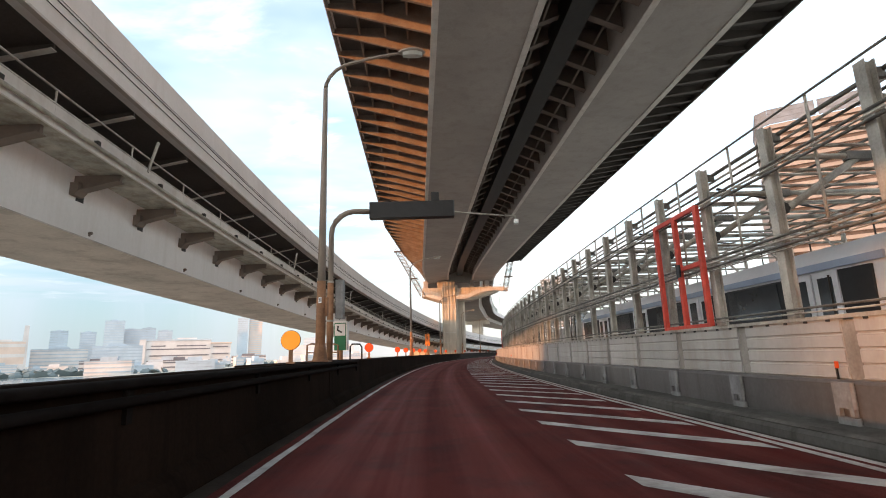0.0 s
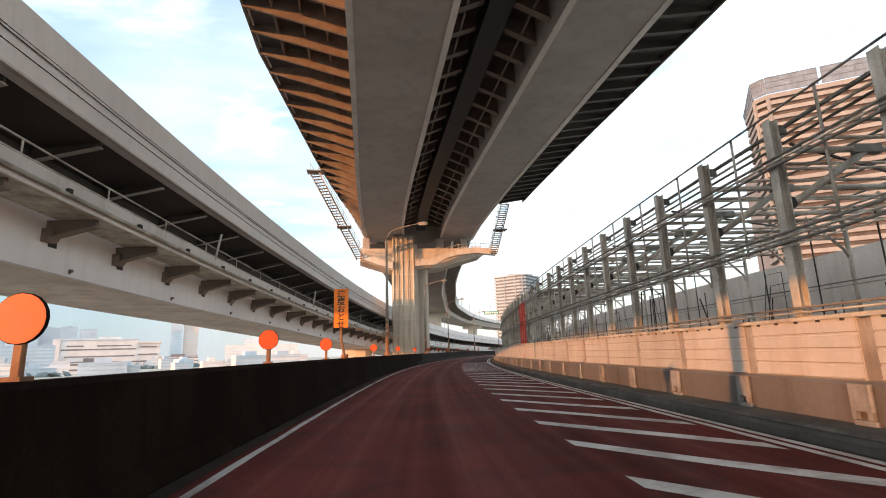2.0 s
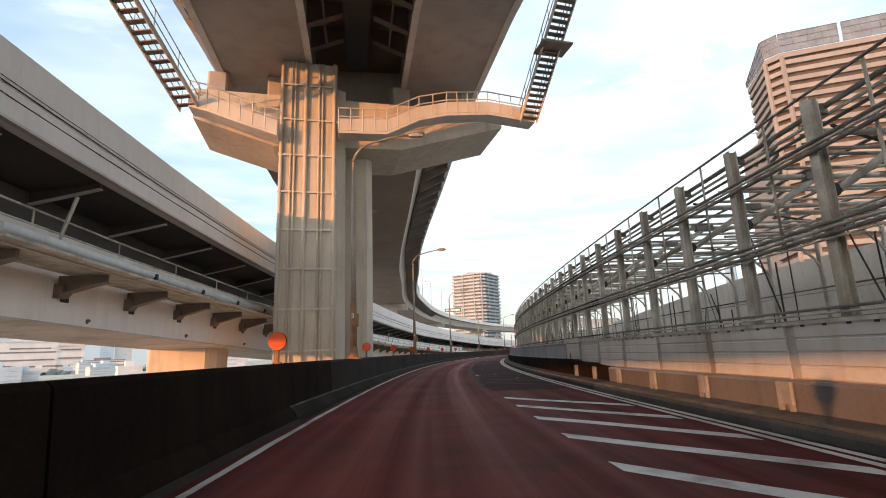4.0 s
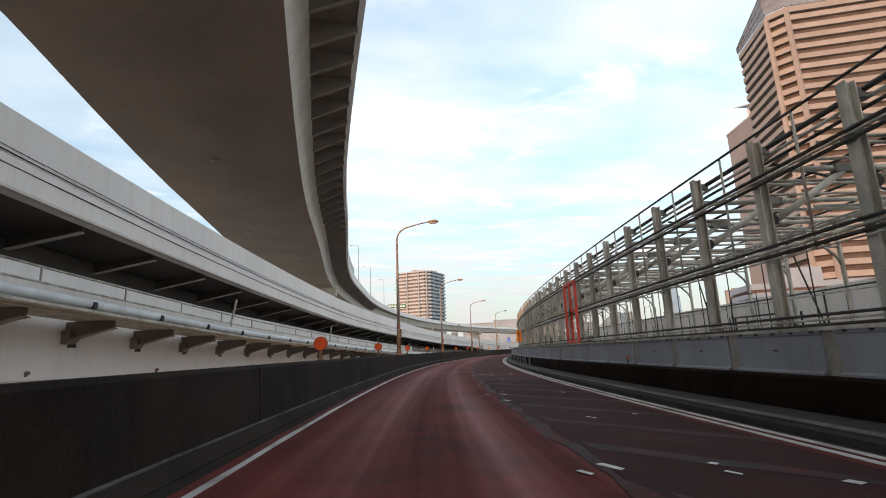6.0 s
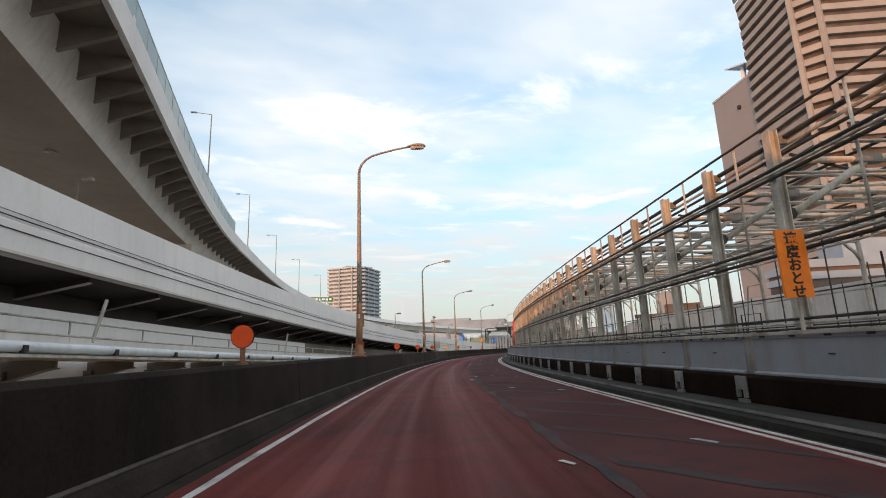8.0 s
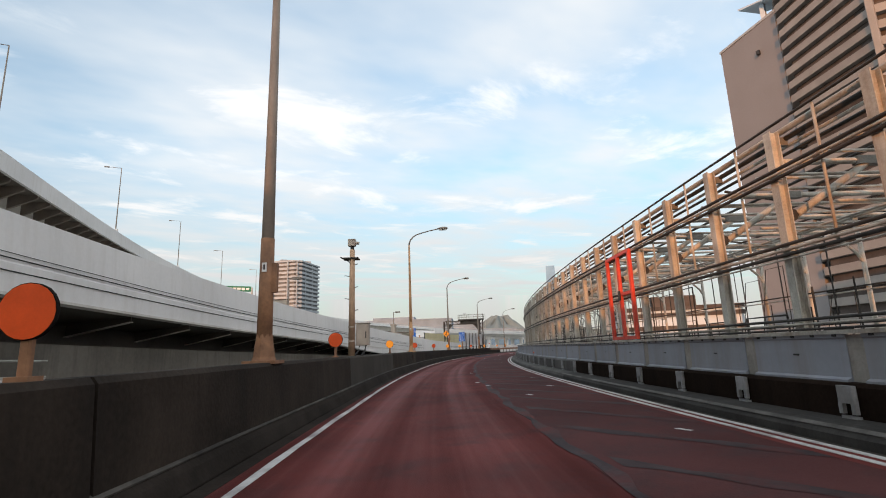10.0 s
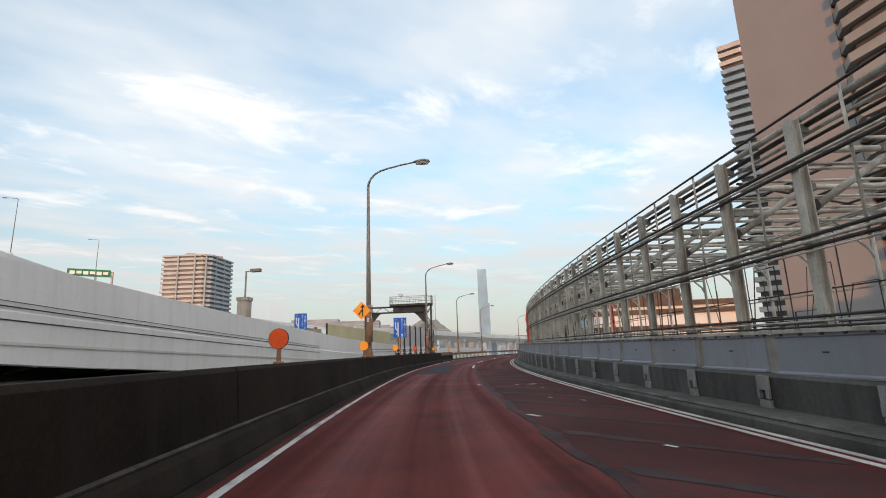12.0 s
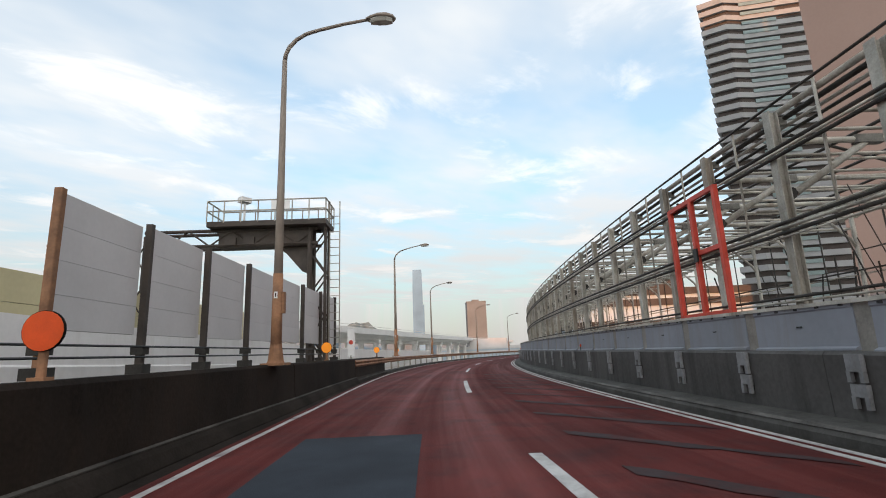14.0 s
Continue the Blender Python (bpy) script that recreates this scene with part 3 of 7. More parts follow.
WALL_IN = lambda s: LINE(s) - 0.50
barrier_ring = lambda q: [(LINE(q) - 0.302, -0.9), (LINE(q) - 0.302, 0.03), (LINE(q) - 0.38, 0.72 * TOE_Z(q)), (LINE(q) - 0.46, TOE_Z(q)), (LINE(q) - 0.50, 1.0), (LINE(q) - 0.54, 1.05), (LINE(q) - 0.74, 1.05), (LINE(q) - 0.78, 1.0), (LINE(q) - 0.78, -0.9)]
wall_left = thing("wall_left", "nearly black to dark brown concrete parapet wall with vertical joints", "parapet", kind="structure")
s = ROAD0
while s < 284:
    part("wall_segment", strip(barrier_ring, s, s + 9.965, 2.5), DARKWALL if s < 90 else (PATCHWALL if 201 < s < 205 else (MIDBROWNWALL if 181 < s < 215 else BROWNWALL)), wall_left)
    s += 10.0
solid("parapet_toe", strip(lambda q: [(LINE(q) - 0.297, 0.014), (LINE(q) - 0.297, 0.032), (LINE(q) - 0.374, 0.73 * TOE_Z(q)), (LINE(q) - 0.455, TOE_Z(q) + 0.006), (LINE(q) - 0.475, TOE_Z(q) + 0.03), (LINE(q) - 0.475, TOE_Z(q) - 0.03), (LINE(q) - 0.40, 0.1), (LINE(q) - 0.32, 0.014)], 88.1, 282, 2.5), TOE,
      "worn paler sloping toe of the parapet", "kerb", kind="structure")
solid("toe_edge", strip(lambda q: [(LINE(q) - 0.43, TOE_Z(q) - 0.006), (LINE(q) - 0.428, TOE_Z(q) + 0.008), (LINE(q) - 0.48, TOE_Z(q) + 0.04), (LINE(q) - 0.485, TOE_Z(q) + 0.02)], 88.1, 282, 1.25), TOEARRIS,
      "pale scuffed arris along the parapet toe", "kerb", kind="structure")
for s0, s1, mt, lb in ((ROAD0, 91.99, KERB, "broad stained concrete kerb along the road edge"), (92.0, 205.99, DARKKERB, "broad dark concrete kerb along the road edge"), (206.0, ROAD1, KERB, "broad stained concrete kerb along the road edge")):
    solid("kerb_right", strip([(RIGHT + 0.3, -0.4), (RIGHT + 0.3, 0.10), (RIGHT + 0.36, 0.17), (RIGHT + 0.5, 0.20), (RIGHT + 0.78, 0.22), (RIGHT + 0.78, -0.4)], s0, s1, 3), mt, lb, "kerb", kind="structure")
solid("kerb_arris", strip([(RIGHT + 0.335, 0.150), (RIGHT + 0.33, 0.162), (RIGHT + 0.385, 0.192), (RIGHT + 0.40, 0.178)], ROAD0, ROAD1, 3), KERBEDGE,
      "pale scuffed edge along the kerb", "kerb", kind="structure")
solid("gutter_right", strip([(RIGHT + 0.2, 0.004), (RIGHT + 0.302, 0.004), (RIGHT + 0.302, -0.4), (RIGHT + 0.2, -0.4)], ROAD0, ROAD1, 3), GUTTER,
      "narrow dirty gutter strip beside the kerb", "gutter", kind="structure")
crash_wall = thing("wall_right", "concrete crash wall under the steel panels, pale at first and darker further on", "wall", kind="structure")
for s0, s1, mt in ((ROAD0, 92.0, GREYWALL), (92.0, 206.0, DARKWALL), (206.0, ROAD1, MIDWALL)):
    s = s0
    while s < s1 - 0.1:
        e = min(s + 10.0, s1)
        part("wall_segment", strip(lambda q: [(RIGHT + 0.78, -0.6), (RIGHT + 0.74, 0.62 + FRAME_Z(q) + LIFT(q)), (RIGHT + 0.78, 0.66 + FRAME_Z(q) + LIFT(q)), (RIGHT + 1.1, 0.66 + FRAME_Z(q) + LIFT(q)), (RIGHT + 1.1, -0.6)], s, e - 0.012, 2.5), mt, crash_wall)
        s = e

# painted lines
LINE_IN = table((-40, 0.0), (88, 0.0), (100, 0.035), (190, 0.035), (205, 0.0), (640, 0.0))
solid("edge_line_left", strip(lambda s: [(LINE(s) + LINE_IN(s) + 0.01 * math.sin(1.9 * s), 0.004), (LINE(s) + LINE_IN(s) + 0.098 + 0.008 * math.sin(2.7 * s), 0.004), (LINE(s) + LINE_IN(s) + 0.098, -0.01), (LINE(s) + LINE_IN(s), -0.01)], ROAD0, ROAD1, 0.8), PAINT,
      "solid white edge line, slightly worn", "road marking", kind="structure")
for off in (0.0, 0.19):
    solid("edge_line_right", strip([(RIGHT - 0.06 + off, 0.006), (RIGHT + 0.03 + off, 0.006), (RIGHT + 0.03 + off, -0.01), (RIGHT - 0.06 + off, -0.01)], ROAD0, ROAD1, 2), PAINT,
          "thin white double edge line by the kerb", "road marking", kind="structure")
hatching = thing("hatched_marking", "white diagonal hatch stripes with chipped paint on red asphalt", "road marking", kind="structure")
k = -17
while 34.6 + 1.87 * k < 92:
    t = 34.6 + 1.87 * k
    g = Geo()
    n = 6
    for j in range(n):
        for q in (j, j + 1):
            d = 1.85 + (3.98 - 1.85) * q / n
            sm = t - (d - 1.85) * 1.2
            wob = 0.03 * math.sin(7.3 * q + t)
            g.v += [tuple(P(sm - 0.21 + wob, d, 0.005)), tuple(P(sm + 0.21 + wob, d, 0.005))]
        b = 4 * j
        g.f.append((b, b + 2, b + 3, b + 1))
    part("stripe", g, PAINT, hatching)
    k += 1
blacked = thing("blacked_out_hatching", "faded hatch stripes painted over in dull black", "road marking", kind="structure")
random.seed(4)
t = 97.0
while t < 286:
    g = Geo()
    for j in range(9):
        d, w = 1.9 + 2.05 * j / 8, random.uniform(0.10, 0.24)
        sm = t - (d - 1.85) * 1.2 + random.uniform(-0.06, 0.06)
        g.v += [tuple(P(sm - w, d, 0.008)), tuple(P(sm + w, d, 0.008))]
        if j:
            g.f.append((2 * j - 2, 2 * j, 2 * j + 1, 2 * j - 1))
    part("stripe", g, OLDPAINT, blacked)
    t += 2.3
for s0, s1, mt, lb in ((93.0, 133.0, DARKSTRIP, "darker mottled strip over the closed hatched lane"), (133.01, 257.0, LANESTRIP, "mottled red-grey strip over the closed hatched lane")):
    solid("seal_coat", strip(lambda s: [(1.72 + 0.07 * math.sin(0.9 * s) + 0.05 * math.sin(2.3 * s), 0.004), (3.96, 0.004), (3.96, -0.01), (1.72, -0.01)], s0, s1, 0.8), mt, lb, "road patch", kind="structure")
solid("old_lane_line", strip(lambda s: [(1.60 + 0.05 * math.sin(1.7 * s) + 0.03 * math.sin(4.1 * s), 0.008), (1.76 + 0.06 * math.sin(2.9 * s) + 0.03 * math.sin(7.3 * s), 0.008), (1.75, -0.01), (1.64, -0.01)], 95, 256, 0.5), LANEGREY, "blacked-out lane line, almost worn away", "road marking", kind="structure")
chips = thing("paint_remnants", "small leftover chips of white road paint", "road marking", kind="structure")
random.seed(9)
for i in range(70):
    s, d = random.uniform(96, 248), random.choice((1.7, 1.7, 2.6, 3.4)) + random.uniform(-0.25, 0.25)
    w, l = random.uniform(0.03, 0.09), random.uniform(0.08, 0.35)
    part("paint_chip", Geo().add([P(s, d, 0.012), P(s + l, d - l * 0.5, 0.012), P(s + l + 0.03, d - l * 0.4 + w, 0.012), P(s + 0.05, d + w, 0.012)], [(0, 1, 2, 3)]), PAINT, chips)
arrow = thing("worn_arrow", "worn remains of a white arrow on the asphalt", "road marking", kind="structure")
for (sa, da), (sb, db), w in (((137.85, 1.82), (137.0, 2.47), 0.05), ((137.0, 2.47), (136.78, 2.24), 0.05), ((137.6, 1.86), (137.1, 2.0), 0.09)):
    part("stroke", Geo().add([P(sa - w, da, 0.012), P(sb - w, db, 0.012), P(sb + w, db, 0.012), P(sa + w, da, 0.012)], [(0, 1, 2, 3)]), PAINT, arrow)
dashes = thing("lane_dashes", "white broken lane line on red asphalt", "road marking", kind="structure")
for i in range(7):
    s0 = 259.8 + 14.9 * i
    dc = lambda s: 1.36 - 0.0245 * (s - 259.8) if s < 275 else 0.99
    part("dash", strip(lambda s: [(dc(s) - 0.075, 0.005), (dc(s) + 0.075, 0.005), (dc(s) + 0.075, -0.01), (dc(s) - 0.075, -0.01)], s0, s0 + 6, 1.5), PAINT, dashes)
solid("asphalt_patch", strip(lambda s: [(LINE(s) + 0.9, 0.0045), (-0.1, 0.0045), (-0.1, -0.01), (LINE(s) + 0.9, -0.01)], 252.5, 267.5, 2), DARKROAD,
      "fresh blue-grey asphalt repair patch", "road patch", kind="structure")

# ---- left viaduct: descending ramp ----
FASCIA = table((-40, 1.9), (222, 1.92), (230, 2.1), (238, 2.4), (262, 2.9), (340, 3.6))
viaduct_left = thing("ramp_viaduct", "pale grey ramp viaduct with tall concrete fascia, sloping down", "viaduct")
part("fascia", strip(lambda s: [(-9.5, LV_TOP(s)), (-9.42, LV_TOP(s) - 1.15), (-9.36, LV_TOP(s) - 1.2), (-9.36, LV_TOP(s) - FASCIA(s)), (-9.8, LV_TOP(s) - FASCIA(s)), (-9.8, LV_TOP(s))], -40, 335, 4), PALEWALL, viaduct_left)
part("deck", strip(lambda s: [(-9.81, LV_TOP(s) - 1.1), (-9.81, LV_TOP(s) - 1.86), (-11.8, LV_TOP(s) - 2.1), (-14.1, LV_TOP(s) - 2.12), (-20.2, LV_TOP(s) - 1.8), (-20.2, LV_TOP(s) - 1.1)], -40, 335, 4), SOFFIT, viaduct_left, "deck underside in a dark tone that holds its shade")
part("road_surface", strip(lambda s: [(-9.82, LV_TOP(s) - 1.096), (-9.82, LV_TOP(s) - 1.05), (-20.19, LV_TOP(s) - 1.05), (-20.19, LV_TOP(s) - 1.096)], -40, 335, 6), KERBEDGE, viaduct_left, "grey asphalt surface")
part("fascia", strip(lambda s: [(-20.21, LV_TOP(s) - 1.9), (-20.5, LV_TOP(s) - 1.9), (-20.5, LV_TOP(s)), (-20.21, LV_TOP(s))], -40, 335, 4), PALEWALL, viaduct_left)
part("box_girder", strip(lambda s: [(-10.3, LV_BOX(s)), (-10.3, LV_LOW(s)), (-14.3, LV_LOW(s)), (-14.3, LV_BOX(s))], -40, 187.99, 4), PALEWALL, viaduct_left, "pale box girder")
# same girder further on, its shade put into the colour
part("box_girder", strip(lambda s: [(-10.3, LV_BOX(s)), (-10.3, LV_LOW(s)), (-14.3, LV_LOW(s)), (-14.3, LV_BOX(s))], 188, 335, 4), SHADEWEB, viaduct_left, "end girder in a brown-grey that holds its shade")
# solid dark box added to keep the recess under the deck in shade tone
part("cross_frames", strip(lambda s: [(-11.9, LV_TOP(s) - 2.13), (-11.9, LV_BOX(s) + 0.005), (-14.0, LV_BOX(s) + 0.005), (-14.0, LV_TOP(s) - 2.13)], -40, 335, 4), SOFFIT, viaduct_left, "solid dark box for the shaded recess between girder and deck")
part("bottom_plate", strip(lambda s: [(-10.24, LV_LOW(s) - 0.005), (-10.24, LV_LOW(s) - 0.045), (-14.35, LV_LOW(s) - 0.045), (-14.35, LV_LOW(s) - 0.005)], -40, 335, 4), BOTTOM, viaduct_left, "mottled girder bottom, its shade put into a darker tone")
part("conduit", Geo().tube([P(s, -9.38, LV_TOP(s) - 1.08) for s in range(-40, 262, 5)], 0.016, 6), DARKRAIL, viaduct_left, "thin dark conduit on the fascia")
part("conduit", Geo().tube([P(s, -9.40, LV_TOP(s) - 0.96) for s in range(-40, 262, 5)], 0.010, 5), DARKRAIL, viaduct_left)
part("conduit", Geo().tube([P(s, -9.35, LV_TOP(s) - 1.38) for s in range(-40, 262, 5)], 0.014, 6), DARKRAIL, viaduct_left)
part("drip_edge", Geo().sweep(lambda s: [(-9.33, LV_TOP(s) - 1.86), (-9.33, LV_TOP(s) - 1.93), (-9.5, LV_TOP(s) - 1.93), (-9.5, LV_TOP(s) - 1.86)], -40, 330, 5), STEELGREY, viaduct_left)
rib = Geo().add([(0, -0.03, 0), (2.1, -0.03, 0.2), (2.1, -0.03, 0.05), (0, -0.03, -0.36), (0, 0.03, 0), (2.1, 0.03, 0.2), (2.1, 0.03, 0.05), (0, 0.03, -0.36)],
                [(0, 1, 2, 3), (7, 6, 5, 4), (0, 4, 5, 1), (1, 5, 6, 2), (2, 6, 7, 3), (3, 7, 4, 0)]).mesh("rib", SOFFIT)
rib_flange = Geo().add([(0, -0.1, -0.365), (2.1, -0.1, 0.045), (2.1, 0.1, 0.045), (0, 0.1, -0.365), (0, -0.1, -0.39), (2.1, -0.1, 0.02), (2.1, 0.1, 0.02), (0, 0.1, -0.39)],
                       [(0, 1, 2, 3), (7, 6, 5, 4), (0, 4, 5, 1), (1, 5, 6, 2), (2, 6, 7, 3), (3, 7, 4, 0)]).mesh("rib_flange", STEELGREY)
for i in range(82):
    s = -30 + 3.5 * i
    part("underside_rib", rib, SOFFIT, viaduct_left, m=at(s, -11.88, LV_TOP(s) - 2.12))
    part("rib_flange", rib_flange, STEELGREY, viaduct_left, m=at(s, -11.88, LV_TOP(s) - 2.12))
# maintenance walkway on the viaduct's flank
walkway = thing("maintenance_walkway", "galvanised maintenance walkway bracketed to the viaduct's flank", "walkway")
part("floor_plate", strip(lambda s: [(-8.75, LV_WALK(s)), (-8.75, LV_WALK(s) - 0.1), (-10.0, LV_WALK(s) - 0.1), (-10.0, LV_WALK(s))], -40, 200, 4), GALV, walkway)
part("toe_board", strip(lambda s: [(-8.70, LV_WALK(s) + 0.42), (-8.70, LV_WALK(s) - 0.14), (-8.76, LV_WALK(s) - 0.14), (-8.76, LV_WALK(s) + 0.42)], -40, 200, 4), STEELGREY, walkway)
for zz, r in ((0.80, 0.028), (0.45, 0.03)):
    part("rail", Geo().tube([P(s, -8.72, LV_WALK(s) + zz) for s in np.arange(-40, 200.1, 4)], r, 6), GALV, walkway, smooth=True)
part("service_pipe", Geo().tube([P(s, -8.6, LV_WALK(s) + 0.02) for s in np.arange(-40, 92.1, 4)], 0.05, 8), GALV, walkway, "pale service pipe", smooth=True)
part("service_pipe", Geo().tube([P(s, -8.56, LV_WALK(s) + 0.13) for s in np.arange(88, 204.1, 4)], 0.125, 10), PALEPIPE, walkway, "fat white service pipe", smooth=True)
part("tray", strip(lambda s: [(-8.38, LV_WALK(s) - 0.03), (-8.38, LV_WALK(s) - 0.1), (-8.69, LV_WALK(s) - 0.1), (-8.69, LV_WALK(s) - 0.03)], 88, 204, 4), GALV, walkway)
stan = Geo().tube([(0, 0, -0.1), (0, 0, 0.80)], 0.026, 6).mesh("stanchion", GALV)
brk = Geo().along([(-0.1, 0), (-1.44, 0), (-1.44, -0.5), (-1.2, -0.46), (-0.35, -0.24), (-0.1, -0.2)], -0.05, 0.05)
brk.along([(-0.1, -0.205), (-0.35, -0.245), (-1.2, -0.465), (-1.44, -0.505), (-1.44, -0.53), (-1.2, -0.49), (-0.35, -0.27), (-0.1, -0.23)], -0.16, 0.16)
brk.along([(-1.2, -0.25), (-1.44, -0.25), (-1.44, -0.62), (-1.3, -0.62), (-1.2, -0.5)], -0.2, 0.2)
brk = brk.mesh("bracket", WEBSTEEL)
arm = Geo().tube([(0, 0, 0), (0.05, 0.35, 1.15)], 0.05, 6).mesh("lamp_arm", GALV)
hatch_hole = Geo().box(-0.06, -0.16, -0.09, 0.035, 0.16, 0.09).mesh("web_opening", BLACK)
clip = Geo().box(-0.05, -0.06, -0.05, 0.06, 0.06, 0.12).mesh("pipe_clip", DARKRAIL)
for i in range(76):
    s = -28 + 3.0 * i
    part("stanchion", stan, GALV, walkway, m=at(s, -8.72, LV_WALK(s)))
    part("bracket", brk, WEBSTEEL, walkway, m=at(s, -8.85, LV_WALK(s) - 0.1))
    part("pipe_clip", clip, DARKRAIL, walkway, m=at(s + 1.4, -8.62 if s < 90 else -8.45, LV_WALK(s) + 0.0))
    part("web_opening", hatch_hole, BLACK, viaduct_left, m=at(s + 0.25, -10.32, LV_WALK(s) - 0.72))
    if i % 5 == 4:
        part("raking_post", arm, GALV, walkway, m=at(s + 0.8, -8.7, LV_WALK(s) + 0.3))
drain = Geo().tube([(-0.05, 0, 0), (0.12, 0, 0)], 0.05, 8).box(0.0, -0.03, -0.09, 0.06, 0.03, 0.0).mesh("web_drain", WEBSTEEL)
for i in range(40):
    s = -30 + 5.6 * i
    part("web_drain", drain, WEBSTEEL, viaduct_left, m=at(s, -10.32, LV_LOW(s) + 0.18))
for s in (-30, 104, 152, 198):
    solid("ramp_pier", Geo().prism([(-1.4, -1.0), (1.4, -1.0), (1.8, -0.6), (1.8, 0.6), (1.4, 1.0), (-1.4, 1.0), (-1.8, 0.6), (-1.8, -0.6)], -9 , LV_LOW(s) - 0.01), PIERMAT,
          "grey concrete pier under the ramp viaduct", "pier", group="ramp piers", m=at(s, -13.0))

# ---- overhead viaduct ----
_op = [(7.85, -90), (7.85, 0), (7.85, 60), (7.85, 88), (8.6, 104), (10.8, 123.6), (12.8, 142.3), (14.9, 158), (17.7, 173.5), (23.2, 204.8), (30.0, 231), (46.5, 279), (72, 330),
       (110, 385), (165, 440), (240, 495), (330, 548), (440, 602), (600, 668), (800, 740), (1150, 850)]
_ov = [Vector((*p, 0)) for p in _op]
_dense = []
for i in range(len(_ov) - 1):
    p0, p1, p2, p3 = _ov[max(i - 1, 0)], _ov[i], _ov[i + 1], _ov[min(i + 2, len(_ov) - 1)]
    for j in range(12):
        u = j / 12
        _dense.append(0.5 * (2 * p1 + (p2 - p0) * u + (2 * p0 - 5 * p1 + 4 * p2 - p3) * u * u + (3 * p1 - p0 - 3 * p2 + p3) * u ** 3))
_dense.append(_ov[-1])
_ou = np.concatenate([[0], np.cumsum([(b - a).length for a, b in zip(_dense, _dense[1:])])]) - 90.0
_ox, _oy = np.array([p.x for p in _dense]), np.array([p.y for p in _dense])


def Q(u, o, z):
    """Along the overhead viaduct: u metres along (u is y while it runs straight), o to the right."""
    x, y = float(np.interp(u, _ou, _ox)), float(np.interp(u, _ou, _oy))
    tx, ty = float(np.interp(u + 1, _ou, _ox) - np.interp(u - 1, _ou, _ox)), float(np.interp(u + 1, _ou, _oy) - np.interp(u - 1, _ou, _oy))
    l = math.hypot(tx, ty)
    return Vector((x + o * ty / l, y - o * tx / l, z))


def q_at(u, o, z):
    a, b = Q(u - 0.5, o, z), Q(u + 0.5, o, z)
    p = Q(u, o, z)
    return pose(p.x, p.y, p.z, 0, 0, -math.degrees(math.atan2(b.x - a.x, b.y - a.y)))


OV_LOW = table((-90, 16.2), (104, 16.2), (125, 15.4), (150, 14.8), (175, 14.6), (300, 14.2), (500, 13.5), (900, 12))
EDGE_L = table((-90, -12.2), (66, -12.2), (84, -10.4), (100, -8.4), (110, -8.0), (120, -7.9), (136, -7.0), (160, -6.2), (900, -6.0))
GIRDER_L = table((-90, -7.1), (120, -7.1), (136, -6.2), (160, -5.4), (900, -5.2))
over = thing("overhead_viaduct", "grey steel twin-girder viaduct carrying a road overhead", "viaduct")
part("girder", Geo().sweep([(-6.85, 16.2), (-2.15, 16.2), (-2.15, 18.6), (-6.85, 18.6)], -90, 106, 8, Q), DECKSTEEL, over)
part("girder", Geo().sweep([(2.95, 16.2), (7.3, 16.2), (7.3, 18.6), (2.95, 18.6)], -90, 106, 8, Q), DECKSTEEL, over)
part("girder", Geo().sweep(lambda u: [(GIRDER_L(u), OV_LOW(u)), (4.6, OV_LOW(u)), (5.55, OV_LOW(u) + 2.35), (GIRDER_L(u) - 0.2, OV_LOW(u) + 2.35)], 106.02, 1150, 6, Q), STEELGREY, over, "wide curved box girder")
part("bottom_plate", Geo().sweep(lambda u: [(GIRDER_L(u) - 0.02, OV_LOW(u) - 0.05), (4.62, OV_LOW(u) - 0.05), (4.62, OV_LOW(u) - 0.004), (GIRDER_L(u) - 0.02, OV_LOW(u) - 0.004)], 106.02, 1150, 6, Q), DECKBROWN, over, "brown painted girder bottom, warmed for bounced sunlight")
for o in (-6.85, -2.15, 2.95, 7.3):
    part("flange", Geo().sweep([(o - 0.16, 16.13), (o + 0.16, 16.13), (o + 0.16, 16.19), (o - 0.16, 16.19)], -90, 105, 8, Q), STEELGREY, over)
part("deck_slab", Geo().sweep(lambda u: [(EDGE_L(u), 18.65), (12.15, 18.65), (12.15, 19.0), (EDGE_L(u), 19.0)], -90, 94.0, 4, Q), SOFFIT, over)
part("deck_slab", Geo().sweep(lambda u: [(EDGE_L(u), OV_LOW(u) + 2.4), (8.0, OV_LOW(u) + 2.4), (8.0, OV_LOW(u) + 2.7), (EDGE_L(u), OV_LOW(u) + 2.7)], 94.02, 1150, 5, Q), WEBSTEEL, over)
part("parapet", Geo().sweep(lambda u: [(EDGE_L(u) - 0.12, 18.55), (EDGE_L(u) + 0.18, 18.55), (EDGE_L(u) + 0.18, 20.1), (EDGE_L(u) - 0.12, 20.1)], -90, 94, 4, Q), PALEWALL, over)
part("parapet", Geo().sweep([(12.0, 18.5), (12.3, 18.5), (12.3, 20.1), (12.0, 20.1)], -90, 94, 6, Q), PALEWALL, over)
part("parapet", Geo().sweep(lambda u: [(7.85, OV_LOW(u) + 2.3), (8.15, OV_LOW(u) + 2.3), (8.15, OV_LOW(u) + 3.9), (7.85, OV_LOW(u) + 3.9)], 94.02, 1150, 5, Q), PALEWALL, over)
part("parapet", Geo().sweep(lambda u: [(EDGE_L(u) - 0.15, OV_LOW(u) + 2.3), (EDGE_L(u) + 0.15, OV_LOW(u) + 2.3), (EDGE_L(u) + 0.15, OV_LOW(u) + 3.9), (EDGE_L(u) - 0.15, OV_LOW(u) + 3.9)], 94.02, 1150, 5, Q), PALEWALL, over)
